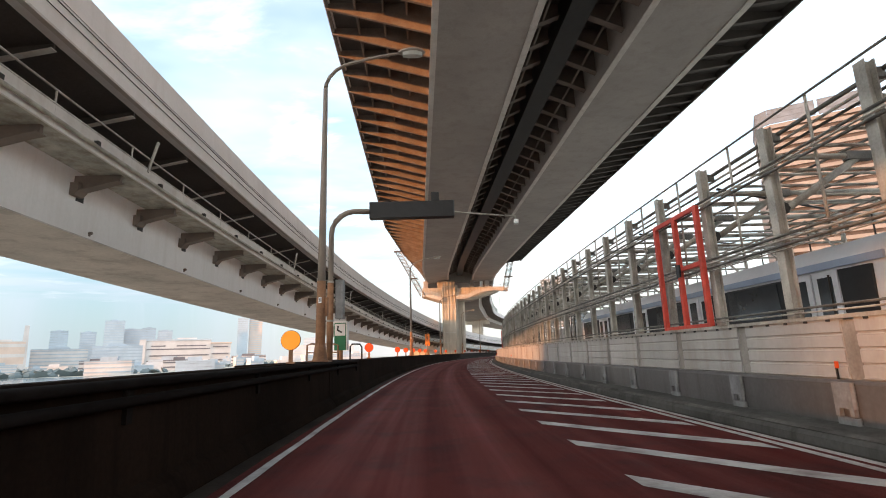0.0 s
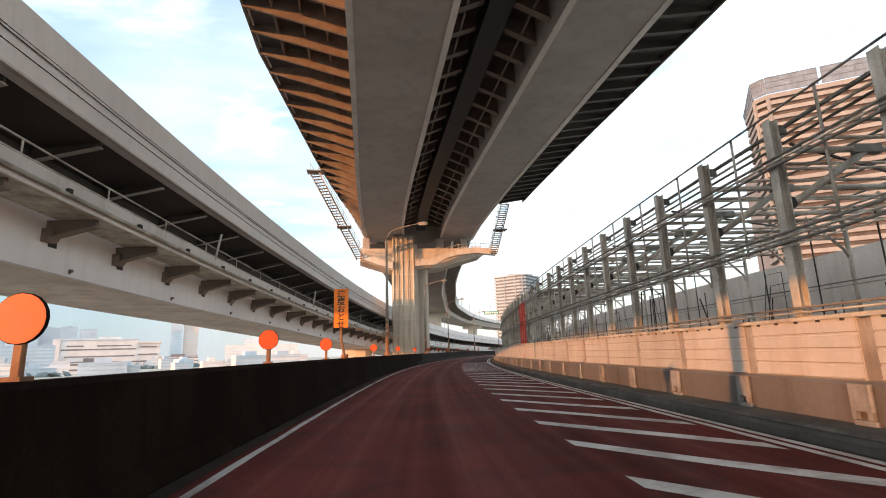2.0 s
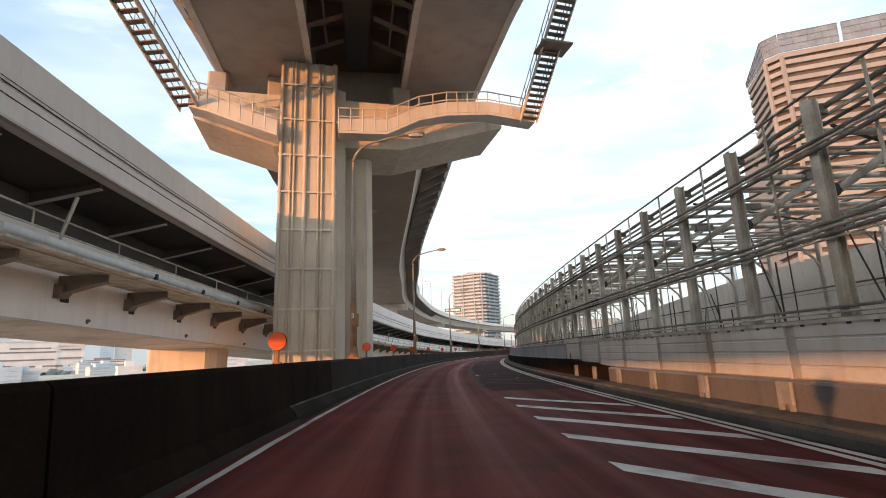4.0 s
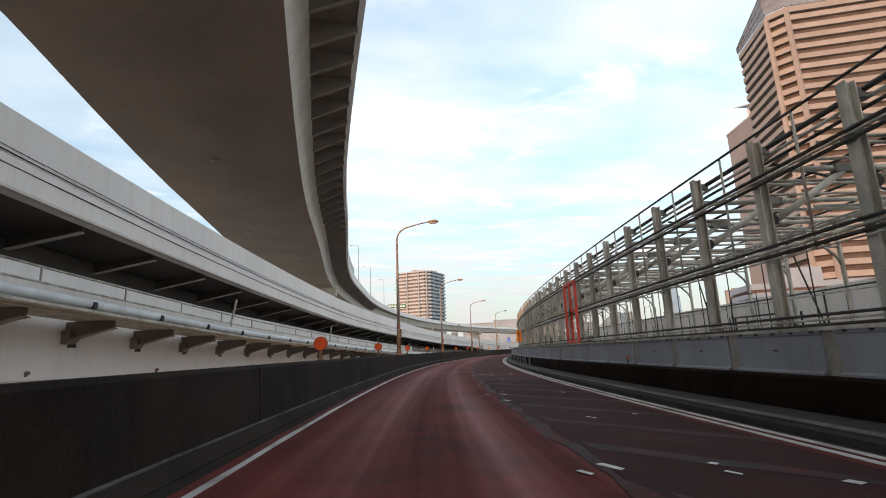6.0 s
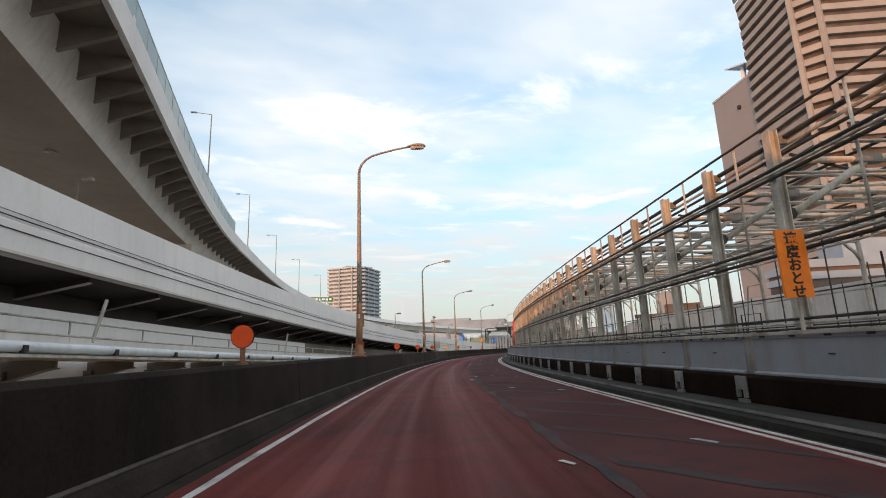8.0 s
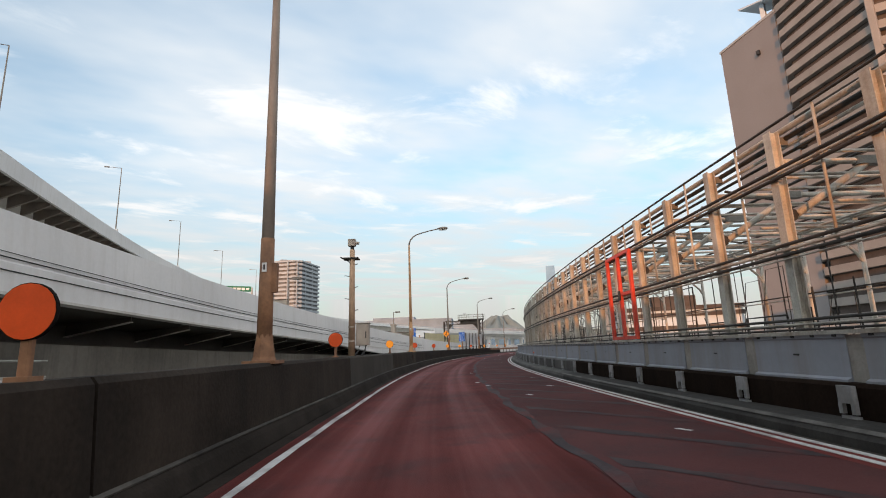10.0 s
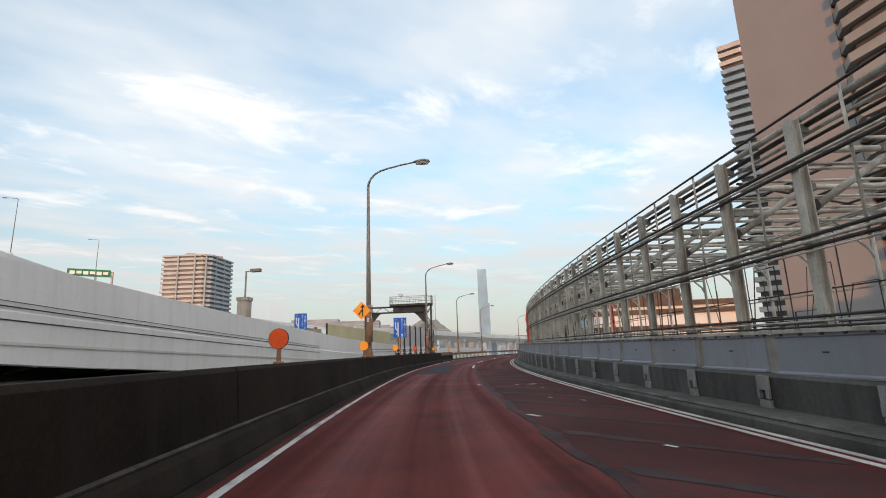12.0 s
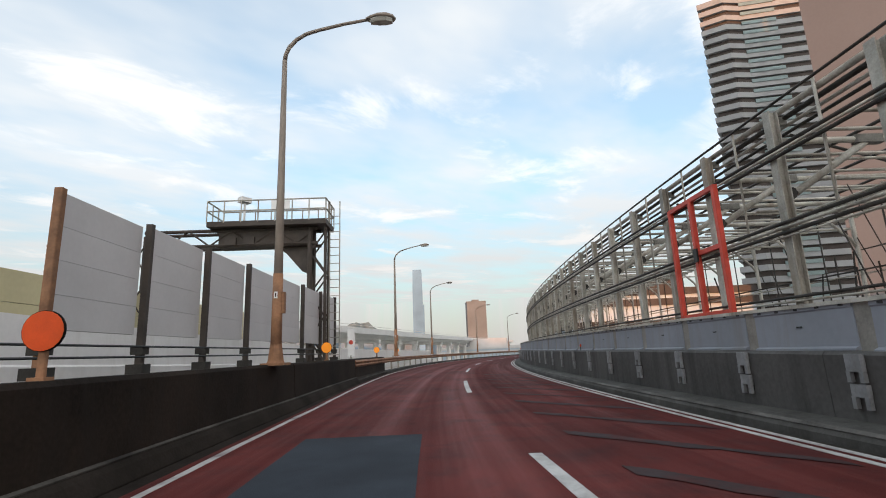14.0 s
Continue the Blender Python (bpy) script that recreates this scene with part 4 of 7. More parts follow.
part("edge_beam", Geo().sweep(lambda u: [(EDGE_L(u) - 0.02, 18.3), (EDGE_L(u) + 0.1, 18.3), (EDGE_L(u) + 0.1, 18.64), (EDGE_L(u) - 0.02, 18.64)], -90, 94, 4, Q), BRACKET, over, "brown edge beam")
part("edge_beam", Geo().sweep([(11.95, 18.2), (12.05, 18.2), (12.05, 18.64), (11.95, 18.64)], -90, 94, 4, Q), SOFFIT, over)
# solid black put in where the gap between the girders lies dark
part("service_trough", Geo().sweep([(-0.3, 17.3), (0.9, 17.3), (0.9, 18.64), (-0.3, 18.64)], -90, 104, 10, Q), BLACK, over, "black box put in for the dark slot between the girders")


def bracket_mesh(name, reach, root, tip, thick, mat, f=0.14):
    """A tapered plate with a flange, reaching to +x."""
    g = Geo().add([(0, -thick, 0), (reach, -thick, 0), (reach, -thick, -tip), (0, -thick, -root), (0, thick, 0), (reach, thick, 0), (reach, thick, -tip), (0, thick, -root)],
                  [(0, 1, 2, 3), (7, 6, 5, 4), (0, 4, 5, 1), (1, 5, 6, 2), (2, 6, 7, 3), (3, 7, 4, 0)])
    g.add([(0, -f, -root), (reach, -f, -tip), (reach, f, -tip), (0, f, -root), (0, -f, -root - 0.03), (reach, -f, -tip - 0.03), (reach, f, -tip - 0.03), (0, f, -root - 0.03)],
          [(0, 1, 2, 3), (7, 6, 5, 4), (0, 4, 5, 1), (1, 5, 6, 2), (2, 6, 7, 3), (3, 7, 4, 0)])
    if f < 0.1:
        for k in range(1, 5):
            x = reach * k / 5
            g.box(x - 0.03, -0.09, -root + (root - tip) * k / 5, x + 0.03, -thick, -0.05)
    return g.mesh(name, mat)


b_long = bracket_mesh("bracket", 5.2, 1.75, 0.36, 0.02, BRACKET, 0.07)
b_mid = bracket_mesh("bracket", 1.75, 1.5, 0.75, 0.02, WEBSTEEL, 0.2)
stay = Geo().box(0.82, -1.0, -1.12, 0.92, 1.0, -1.02).mesh("stay", WEBSTEEL)
b_right = bracket_mesh("bracket", 4.7, 1.1, 0.3, 0.02, SOFFIT)
b_post = bracket_mesh("bracket", 2.35, 1.5, 0.35, 0.03, WEBSTEEL)
b_edge = bracket_mesh("bracket", 0.8, 0.7, 0.3, 0.02, BRACKET, 0.07)
flip = pose(0, 0, 0, 0, 0, 180)
for i in range(82):
    u = -18 + 1.5 * i
    if u < 103:
        w = -18 + 2.0 * i
        if w < 103:
            reach = (-6.87 - EDGE_L(w)) / 5.2
            part("cantilever_bracket", b_long, BRACKET, over, m=q_at(w, -6.87, 18.62) @ flip @ Matrix.Diagonal((max(reach, 0.2), 1, 1, 1)))
            part("cross_bracket", b_mid, WEBSTEEL, over, m=q_at(w, -2.13, 18.62))
            part("cross_bracket", b_mid, WEBSTEEL, over, m=q_at(w, 2.93, 18.62) @ flip)
            part("stay", stay, WEBSTEEL, over, m=q_at(w, -2.13, 18.62))
            part("stay", stay, WEBSTEEL, over, m=q_at(w, 2.93, 18.62) @ flip)
        if u < 93.5:
            part("cantilever_bracket", b_right, SOFFIT, over, m=q_at(u, 7.32, 18.62))
for i in range(70):
    u = 108 + 2.5 * i
    part("cantilever_bracket", b_post, DECKSTEEL, over, m=q_at(u, 5.55, OV_LOW(u) + 2.36))
    for w in (u, u + 1.25):
        if w < 150:
            part("cantilever_bracket", b_edge, BRACKET, over, m=q_at(w, GIRDER_L(w) - 0.1, OV_LOW(w) + 2.36) @ flip)
part("edge_stringer", Geo().sweep([(-8.2, 17.9), (-8.1, 17.9), (-8.1, 18.62), (-8.2, 18.62)], -30, 90, 12, Q), BRACKET, over)
part("edge_stringer", Geo().sweep([(-9.4, 18.1), (-9.3, 18.1), (-9.3, 18.62), (-9.4, 18.62)], -30, 66, 12, Q), BRACKET, over)
part("edge_stringer", Geo().sweep([(-10.8, 18.2), (-10.7, 18.2), (-10.7, 18.62), (-10.8, 18.62)], -30, 66, 12, Q), BRACKET, over)
fence_post = Geo().tube([(0, 0, 0), (0, 0, 1.7)], 0.04, 6).mesh("fence_post", GALV)
fence_pane = Geo().box(-0.015, -1.22, 0.1, 0.015, 1.22, 1.6).mesh("fence_pane", TWRGLASS)
for i in range(30):
    u = 150 + 2.5 * i
    part("fence_post", fence_post, GALV, over, m=q_at(u, 8.0, OV_LOW(u) + 3.9))
    part("fence_pane", fence_pane, TWRGLASS, over, m=q_at(u + 1.25, 8.0, OV_LOW(u + 1.25) + 3.9))
part("fence_rail", Geo().tube([Q(u, 8.0, OV_LOW(u) + 5.6) for u in np.arange(150, 226, 5)], 0.03, 5), GALV, over)
fixture = Geo().tube([(0, 0, 0), (0, 0, -0.22)], 0.16, 8).tube([(0.1, 0, -0.1), (0.5, 0.3, -0.1)], 0.05, 6).mesh("drain_fixture", DECKSTEEL)
for u, o in ((148, -1.2), (168, -2.4), (126, 1.0), (186, 1.5)):
    part("drain_fixture", fixture, DECKSTEEL, over, m=q_at(u, o, OV_LOW(u)))

# pier with stairs
pier = thing("viaduct_pier", "tall pale concrete pier with vertical drain pipes and a flared cap", "pier")
part("column", Geo().prism([(5.0, 102.4), (7.4, 102.0), (8.2, 102.4), (8.2, 105.6), (7.8, 106), (5.4, 106), (5.0, 105.6)], -9, 15.0), PIERMAT, pier)
part("column", Geo().prism([(8.25, 104.0), (9.4, 103.8), (9.75, 104.2), (9.75, 107), (8.25, 107)], -9, 14.4), PIERMAT, pier)
part("pipe_backing", Geo().prism([(4.95, 101.7), (7.75, 101.7), (7.75, 102.38), (4.95, 102.38)], -9, 16.05), PIERMAT, pier)
for x, r in ((5.05, 0.09), (5.5, 0.05), (5.68, 0.05), (6.2, 0.1), (6.85, 0.05), (7.02, 0.05), (7.6, 0.1)):
    part("drain_pipe", Geo().tube([(x, 101.64, -2), (x, 101.64, 16.05)], r, 8), PIERMAT, pier, smooth=True)
for i in range(9):
    part("pipe_band", Geo().box(4.93, 101.58, -0.5 + 1.9 * i, 7.77, 101.66, -0.42 + 1.9 * i), STEELGREY, pier)
cap = Geo()
for y in (102.4, 106.4):
    cap.v += [(0.8, y, 14.5), (17.0, y, 14.5), (17.0, y, 13.6), (11.2, y, 11.9), (4.6, y, 11.7), (0.8, y, 12.9)]
cap.f += [(0, 1, 2, 3, 4, 5), (11, 10, 9, 8, 7, 6)] + [(i, 6 + i, 6 + (i + 1) % 6, (i + 1) % 6) for i in range(6)]
part("pier_cap", cap, PIERMAT, pier)
for x in (1.6, 4.6, 11.4, 14.6):
    part("bearing", Geo().bevel_box(x - 0.5, 103.4, 14.5, x + 0.5, 105.2, 16.12, 0.1), DECKSTEEL, pier)
catwalk = thing("pier_catwalk", "steel catwalk with mesh railings round the pier cap", "catwalk")
for kx in ([(0.9, 101.6, 13.0), (1.7, 101.5, 12.8), (3.2, 101.4, 12.25), (4.9, 101.4, 11.75)], [(7.8, 101.4, 12.1), (10.2, 101.4, 12.2), (11.9, 101.4, 13.1), (13.4, 101.4, 13.5), (15.7, 101.4, 13.75), (18.4, 101.4, 13.5)]):
    for (x0, y0, z0), (x1, y1, z1) in zip(kx, kx[1:]):
        part("platform", Geo().add([(x0, y0 - .45, z0), (x1, y1 - .45, z1), (x1, y1 + .45, z1), (x0, y0 + .45, z0), (x0, y0 - .45, z0 - .14), (x1, y1 - .45, z1 - .14), (x1, y1 + .45, z1 - .14), (x0, y0 + .45, z0 - .14)],
                                   [(0, 1, 2, 3), (7, 6, 5, 4), (0, 4, 5, 1), (1, 5, 6, 2), (2, 6, 7, 3), (3, 7, 4, 0)]), STEELGREY, catwalk)
        part("railing_panel", Geo().add([(x0, y0 - .47, z0), (x1, y1 - .47, z1), (x1, y1 - .47, z1 + .62), (x0, y0 - .47, z0 + .62), (x0, y0 - .45, z0), (x1, y1 - .45, z1), (x1, y1 - .45, z1 + .62), (x0, y0 - .45, z0 + .62)],
                                        [(0, 1, 2, 3), (7, 6, 5, 4), (0, 4, 5, 1), (1, 5, 6, 2), (2, 6, 7, 3), (3, 7, 4, 0)]), STEELGREY, catwalk)
        for h in (0.75, 1.2):
            part("handrail", Geo().tube([(x0, y0 - .45, z0 + h), (x1, y1 - .45, z1 + h)], 0.035, 5), STEELGREY, catwalk)
        m_ = max(2, round((x1 - x0) / 0.6))
        for i in range(m_):
            f = i / m_
            px_, py_, pz_ = x0 + (x1 - x0) * f, y0 + (y1 - y0) * f - .47, z0 + (z1 - z0) * f
            part("baluster", Geo().tube([(px_, py_, pz_), (px_, py_, pz_ + 1.2)], 0.028, 4), STEELGREY, catwalk)


def stair(name, bottom, top, landings, label):
    """A straight steel flight with treads and railings."""
    ob = thing(name, label, "staircase")
    a, b = Vector(bottom), Vector(top)
    along = Vector((b.x - a.x, b.y - a.y, 0)).normalized()
    side = Vector((along.y, -along.x, 0)) * 0.45
    for sg in (1, -1):
        o = side * sg
        part("stringer", Geo().add([a + o + Vector((0, 0, -.16)), b + o + Vector((0, 0, -.16)), b + o + Vector((0, 0, .12)), a + o + Vector((0, 0, .12)),
                                    a + o * 1.12 + Vector((0, 0, -.16)), b + o * 1.12 + Vector((0, 0, -.16)), b + o * 1.12 + Vector((0, 0, .12)), a + o * 1.12 + Vector((0, 0, .12))],
                                   [(0, 1, 2, 3), (7, 6, 5, 4), (0, 4, 5, 1), (1, 5, 6, 2), (2, 6, 7, 3), (3, 7, 4, 0)]), STEELGREY, ob)
        for h in (0.5, 1.0):
            part("handrail", Geo().tube([a + o + Vector((0, 0, h)), b + o + Vector((0, 0, h))], 0.025, 5), GALV, ob)
        for i in range(9):
            p = a.lerp(b, i / 8) + o
            part("baluster", Geo().tube([p, p + Vector((0, 0, 1.0))], 0.02, 4), GALV, ob)
    n = round((b.z - a.z) / 0.2)
    for i in range(n):
        p = a.lerp(b, (i + 0.5) / n)
        q = along * 0.13
        part("tread", Geo().add([p - side - q, p + side - q, p + side + q, p - side + q, p - side - q - Vector((0, 0, .05)), p + side - q - Vector((0, 0, .05)), p + side + q - Vector((0, 0, .05)), p - side + q - Vector((0, 0, .05))],
                                [(0, 1, 2, 3), (7, 6, 5, 4), (0, 4, 5, 1), (1, 5, 6, 2), (2, 6, 7, 3), (3, 7, 4, 0)]), BRACKET, ob)
    for f in landings:
        p = a.lerp(b, f)
        part("landing", Geo().box(p.x - 0.7, p.y - 0.6, p.z - 0.1, p.x + 0.9, p.y + 0.6, p.z), BRACKET, ob)
    return ob


stair("access_stair", (0.9, 101.4, 12.9), (-3.6, 88.5, 19.6), (0.42, 1.0), "long steel access stair hanging from the deck edge")
stair("access_stair", (18.0, 100.9, 13.45), (18.3, 95.0, 18.5), (0.5,), "short grey steel access stair up to the deck")

# ---- steel canopy frame over the railway on the right ----
FD = 6.0                                    # line of the front posts
BACK = 10.6                                 # line of the rear posts
POSTS = []                                  # where the front posts stand, bay by bay
for s0, s1, anchor, pitch in ((-6, 64.6, 9.9, 2.058), (64.6, 145.2, 66.4, 2.06), (145.2, 156.6, 150.0, 2.0), (156.6, 190, 163.1, 1.95), (190, 223, 213.9, 1.98), (223, 247.5, 234.75, 2.06), (247.5, 404, 259.2, 2.1)):
    s = anchor - math.floor((anchor - s0) / pitch) * pitch
    while s < s1:
        if not POSTS or s - POSTS[-1] > 1.25:
            POSTS.append(s)
        s += pitch
DEEP = BACK - FD
post_m = Geo().prism([(-0.08, -0.085), (-0.062, -0.085), (-0.062, -0.011), (0.062, -0.011), (0.062, -0.085), (0.08, -0.085), (0.08, 0.085), (0.062, 0.085), (0.062, 0.011), (-0.062, 0.011), (-0.062, 0.085), (-0.08, 0.085)], 0.5, 4.775)
post_m = post_m.mesh("post", GALV)
stub_m = Geo().tube([(0, 0, 2.6), (0, 0, 4.86)], 0.024, 6).mesh("stanchion", GALV, True)
node_m = Geo().along([(0.082, 3.2), (0.17, 3.25), (0.21, 3.33), (0.17, 3.41), (0.082, 3.44)], -0.045, 0.045).mesh("gusset", DARKRAIL)
tophinge_m = Geo().bevel_box(0.082, -0.045, 4.54, 0.26, 0.045, 4.68, 0.02).mesh("top_gusset", MIDRAIL)
knee_m = Geo().tube([(0.2, 0, 3.34), (1.55, 0, 4.2)], 0.062, 8).mesh("knee_brace", GALV, True)
sleeve_m = Geo().bevel_box(1.35, -0.075, 4.175, 1.85, 0.075, 4.32, 0.03).mesh("beam_sleeve", MIDRAIL)
beam_m = Geo().tube([(0.086, 0, 4.25), (DEEP + 1.5, 0, 4.25)], 0.058, 8).mesh("cross_beam", GALV, True)
beam2_m = Geo().tube([(0.3, 0, 4.3), (DEEP + 1.5, 0, 4.3)], 0.03, 6).mesh("cross_tube", GALV, True)
beam3_m = Geo().tube([(0.9, 0, 3.56), (DEEP, 0, 3.56)], 0.028, 6).mesh("tie_tube", GALV, True)
diag_m = Geo().tube([(0.3, 0, 4.36), (DEEP, 2.0, 4.36)], 0.03, 5).mesh("plan_brace", DARKRAIL, True)
bpost_m = Geo().tube([(0, 0, -0.4), (0, 0, 4.2)], 0.052, 8).mesh("rear_post", GALV, True)
bknee_m = Geo().tube([(0, 0, 3.05), (-0.12, 0, 3.3), (-0.95, 0, 4.12)], 0.036, 6).mesh("rear_knee", GALV, True)
bstub_m = Geo().tube([(0, 0, -0.4), (0, 0, 4.0)], 0.02, 6).mesh("rear_stanchion", DARKRAIL, True)
hoop_m = Geo().tube([(0, -0.45, -0.4), (0, -0.45, 1.85), (0, 0.45, 1.85), (0, 0.45, -0.4)], 0.022, 6).tube([(0, -0.45, 1.55), (0, 0.45, 1.55)], 0.016, 5).mesh("guard_hoop", DARKRAIL)
clips_m = Geo()
for k in range(5):
    clips_m.bevel_box(0.0, -0.72 + 0.36 * k - 0.035, -0.03, 0.03, -0.72 + 0.36 * k + 0.035, -0.002, 0.008)
clips_m = clips_m.mesh("cap_clips", BLACK)
plate_m = Geo().bevel_box(-0.03, -0.15, 0.33, 0.03, 0.15, 0.62, 0.02).box(-0.03, -0.13, 0.24, 0.02, -0.07, 0.335).box(-0.03, 0.07, 0.24, 0.02, 0.13, 0.335).mesh("anchor_plate", CLAMP)
foot_m = Geo().bevel_box(-0.02, -0.15, 0.08, 0.045, 0.15, 0.21, 0.02).box(-0.02, -0.13, 0.01, 0.03, -0.07, 0.085).box(-0.02, 0.07, 0.01, 0.03, 0.13, 0.085).mesh("plate_foot", CLAMP)
panel_m = Geo().along([(-0.085, 0), (0.02, 0), (0.02, 0.57), (-0.04, 0.57), (-0.04, 0.52), (-0.022, 0.50), (-0.03, 0.05), (-0.085, 0.025)], -0.86, 0.86).mesh("panel", PANEL)
plate_hi = Geo().bevel_box(-0.03, -0.125, 0.58, 0.03, 0.125, 0.775, 0.02).box(-0.03, -0.115, 0.46, 0.02, -0.06, 0.585).box(-0.03, 0.06, 0.46, 0.02, 0.115, 0.585).mesh("anchor_plate", CLAMP)
foot_hi = Geo().bevel_box(-0.02, -0.125, 0.28, 0.045, 0.125, 0.42, 0.02).box(-0.02, -0.115, 0.15, 0.03, -0.06, 0.285).box(-0.02, 0.06, 0.15, 0.03, 0.115, 0.285).mesh("plate_foot", CLAMP)
slot_m = Geo().box(-0.034, -0.05, 0.30, -0.02, 0.05, 0.32).mesh("slot", BLACK)
pale_m = Geo().along([(-0.04, 0), (0.02, 0), (0.02, 0.72), (-0.04, 0.72), (-0.04, 0.56), (-0.022, 0.55), (-0.022, 0.53), (-0.04, 0.52), (-0.04, 0.38), (-0.022, 0.37), (-0.022, 0.35), (-0.04, 0.34), (-0.04, 0.2), (-0.022, 0.19), (-0.022, 0.17), (-0.04, 0.16), (-0.04, 0.03), (-0.06, 0.02)], -0.88, 0.88).mesh("panel", PALEPANEL)
cover_hi = Geo().bevel_box(-0.015, -0.15, -0.005, 0.03, 0.15, 0.55, 0.01).mesh("joint_cover", POSTFOOT)
cover_m = Geo().bevel_box(-0.015, -0.15, -0.005, 0.03, 0.15, 0.70, 0.01).mesh("joint_cover", POSTFOOT)
per = 12
for sec in range(0, len(POSTS) - 1, per):
    canopy = thing("canopy_frame", "galvanised pipe canopy frame with posts, cross beams and knee braces", "steel frame", group="canopy frame sections")
    screen = thing("panel_screen", "low blue-grey steel panel screen on the crash wall", "barrier", group="panel screen sections")
    bays = list(zip(POSTS[sec:sec + per], POSTS[sec + 1:sec + per + 1]))
    s0, s1 = bays[0][0], bays[-1][1]
    near = s0 < 318
    for i, (s, e) in enumerate(bays):
        b, z = e - s, FRAME_Z(s)
        m = at(s, FD, z)
        mid = s + b / 2
        part("post", post_m, GALV, canopy, m=m)
        part("gusset", node_m, DARKRAIL, canopy, m=m)
        part("top_gusset", tophinge_m, DARKRAIL, canopy, m=m)
        part("knee_brace", knee_m, GALV, canopy, m=m)
        part("cross_beam", beam_m, GALV, canopy, m=m)
        part("rear_post", bpost_m, GALV, canopy, m=at(s, BACK, z))
        part("rear_knee", bknee_m, GALV, canopy, m=at(s, BACK, z))
        part("stanchion", stub_m, GALV, canopy, m=at(mid, FD - 0.02, z))
        part("cross_tube", beam2_m, GALV, canopy, m=at(mid, FD, z))
        if near:
            part("beam_sleeve", sleeve_m, DARKRAIL, canopy, m=m)
            part("tie_tube", beam3_m, GALV, canopy, m=m)
            part("cross_tube", beam2_m, GALV, canopy, m=at(s + b / 4, FD, z - 0.1))
            part("cross_tube", beam2_m, GALV, canopy, m=at(s + b * 0.75, FD, z - 0.06))
            part("rear_stanchion", bstub_m, DARKRAIL, canopy, m=at(mid, BACK - 0.1, z))
            if i % 3 == 1:
                part("guard_hoop", hoop_m, DARKRAIL, canopy, m=at(mid, BACK - 1.1, 0))
        if i % 2:
            part("plan_brace", diag_m, DARKRAIL, canopy, m=m)
        base = 0.66 + FRAME_Z(mid) + LIFT(mid)
        wide = Matrix.Diagonal((1, (b - 0.28) / 1.72, 1, 1))
        part("panel", pale_m if s < 96 else panel_m, PANEL, screen, m=at(mid, RIGHT + 0.95, base) @ wide)
        part("joint_cover", cover_m if s < 96 else cover_hi, POSTFOOT, screen, m=at(s, RIGHT + 0.95, 0.66 + z + LIFT(s)))
        if near:
            part("cap_clips", clips_m, BLACK, screen, m=at(mid, RIGHT + 0.9, 1.38 + FRAME_Z(mid)) @ wide)
        if 96 < s < 290:
            part("slot", slot_m, BLACK, screen, m=at(mid, RIGHT + 0.95, base))
        if 97 < s < 141:
            continue
        part("anchor_plate", plate_m if s < 96 else plate_hi, CLAMP, screen, m=at(s, RIGHT + 0.715, 0.02 + z))
        part("plate_foot", foot_m if s < 96 else foot_hi, CLAMP, screen, m=at(s, RIGHT + 0.715, 0.04 + z))
    n = len(bays)
    ss = [s0 + (s1 - s0) * j / n for j in range(n + 1)]
    for d, z, r, mt in ((FD - 0.05, 4.86, 0.024, DARKRAIL), (FD + 0.22, 4.66, 0.045, DARKRAIL), (FD + 0.3, 4.56, 0.03, GALV), (FD + 0.42, 4.50, 0.03, DARKRAIL),
                        (FD - 0.13, 4.06, 0.03, DARKRAIL), (FD - 0.14, 3.99, 0.022, GALV), (FD - 0.13, 3.92, 0.032, DARKRAIL),
                        (FD - 0.13, 2.82, 0.03, DARKRAIL), (FD - 0.14, 2.74, 0.028, GALV), (FD - 0.13, 2.66, 0.032, DARKRAIL), (FD - 0.14, 2.59, 0.016, GALV),
                        (FD - 0.13, 1.62, 0.026, DARKRAIL), (FD - 0.13, 1.55, 0.02, GALV), (FD - 0.13, 1.47, 0.02, DARKRAIL),
                        (7.4, 4.36, 0.03, DARKRAIL), (8.7, 4.36, 0.03, DARKRAIL), (10.0, 4.36, 0.03, DARKRAIL), (8.2, 3.60, 0.026, GALV), (BACK, 4.22, 0.05, GALV),
                        (BACK - 0.08, 2.52, 0.022, DARKRAIL), (BACK - 0.08, 2.42, 0.02, GALV), (BACK - 0.08, 1.65, 0.022, DARKRAIL), (BACK - 0.08, 1.3, 0.02, GALV), (BACK + 1.5, 4.3, 0.05, GALV)):
        part("long_rail", Geo().tube([P(q, d, z + FRAME_Z(q)) for q in ss], r * (0.8 if s0 < 60 else 1.0), 6), MIDRAIL if s0 < 84 and mt is DARKRAIL else mt, canopy, smooth=True)
    clutter = Geo()
    rnd = random.Random(int(s0 * 10))
    q = s0
    while near and q < s1:
        o, top, r = rnd.uniform(-2.2, 1.7), rnd.choice((0.9, 1.5, 1.9, 2.5, 3.3)), rnd.choice((0.012, 0.018, 0.026))
        zz = FRAME_Z(q)
        clutter.tube([P(q, BACK + o, -0.4), P(q, BACK + o, top + zz)], r, 5)
        if rnd.random() < 0.4:
            clutter.tube([P(q, BACK + o, top + zz), P(q + rnd.uniform(0.7, 1.8), BACK + o, top + zz), P(q + 1.8, BACK + o, -0.4)], r, 5)
        elif rnd.random() < 0.35:
            clutter.tube([P(q, BACK + o, top * 0.5 + zz), P(q + 0.9, BACK + o, min(top + 1.2, 4.2) + zz)], r, 5)
        q += rnd.uniform(0.35, 0.95)
    if near:
        tagged(part("rod_clutter", clutter, DARKRAIL, canopy, "thin dark rods and brackets behind the frame"), kind="stuff")
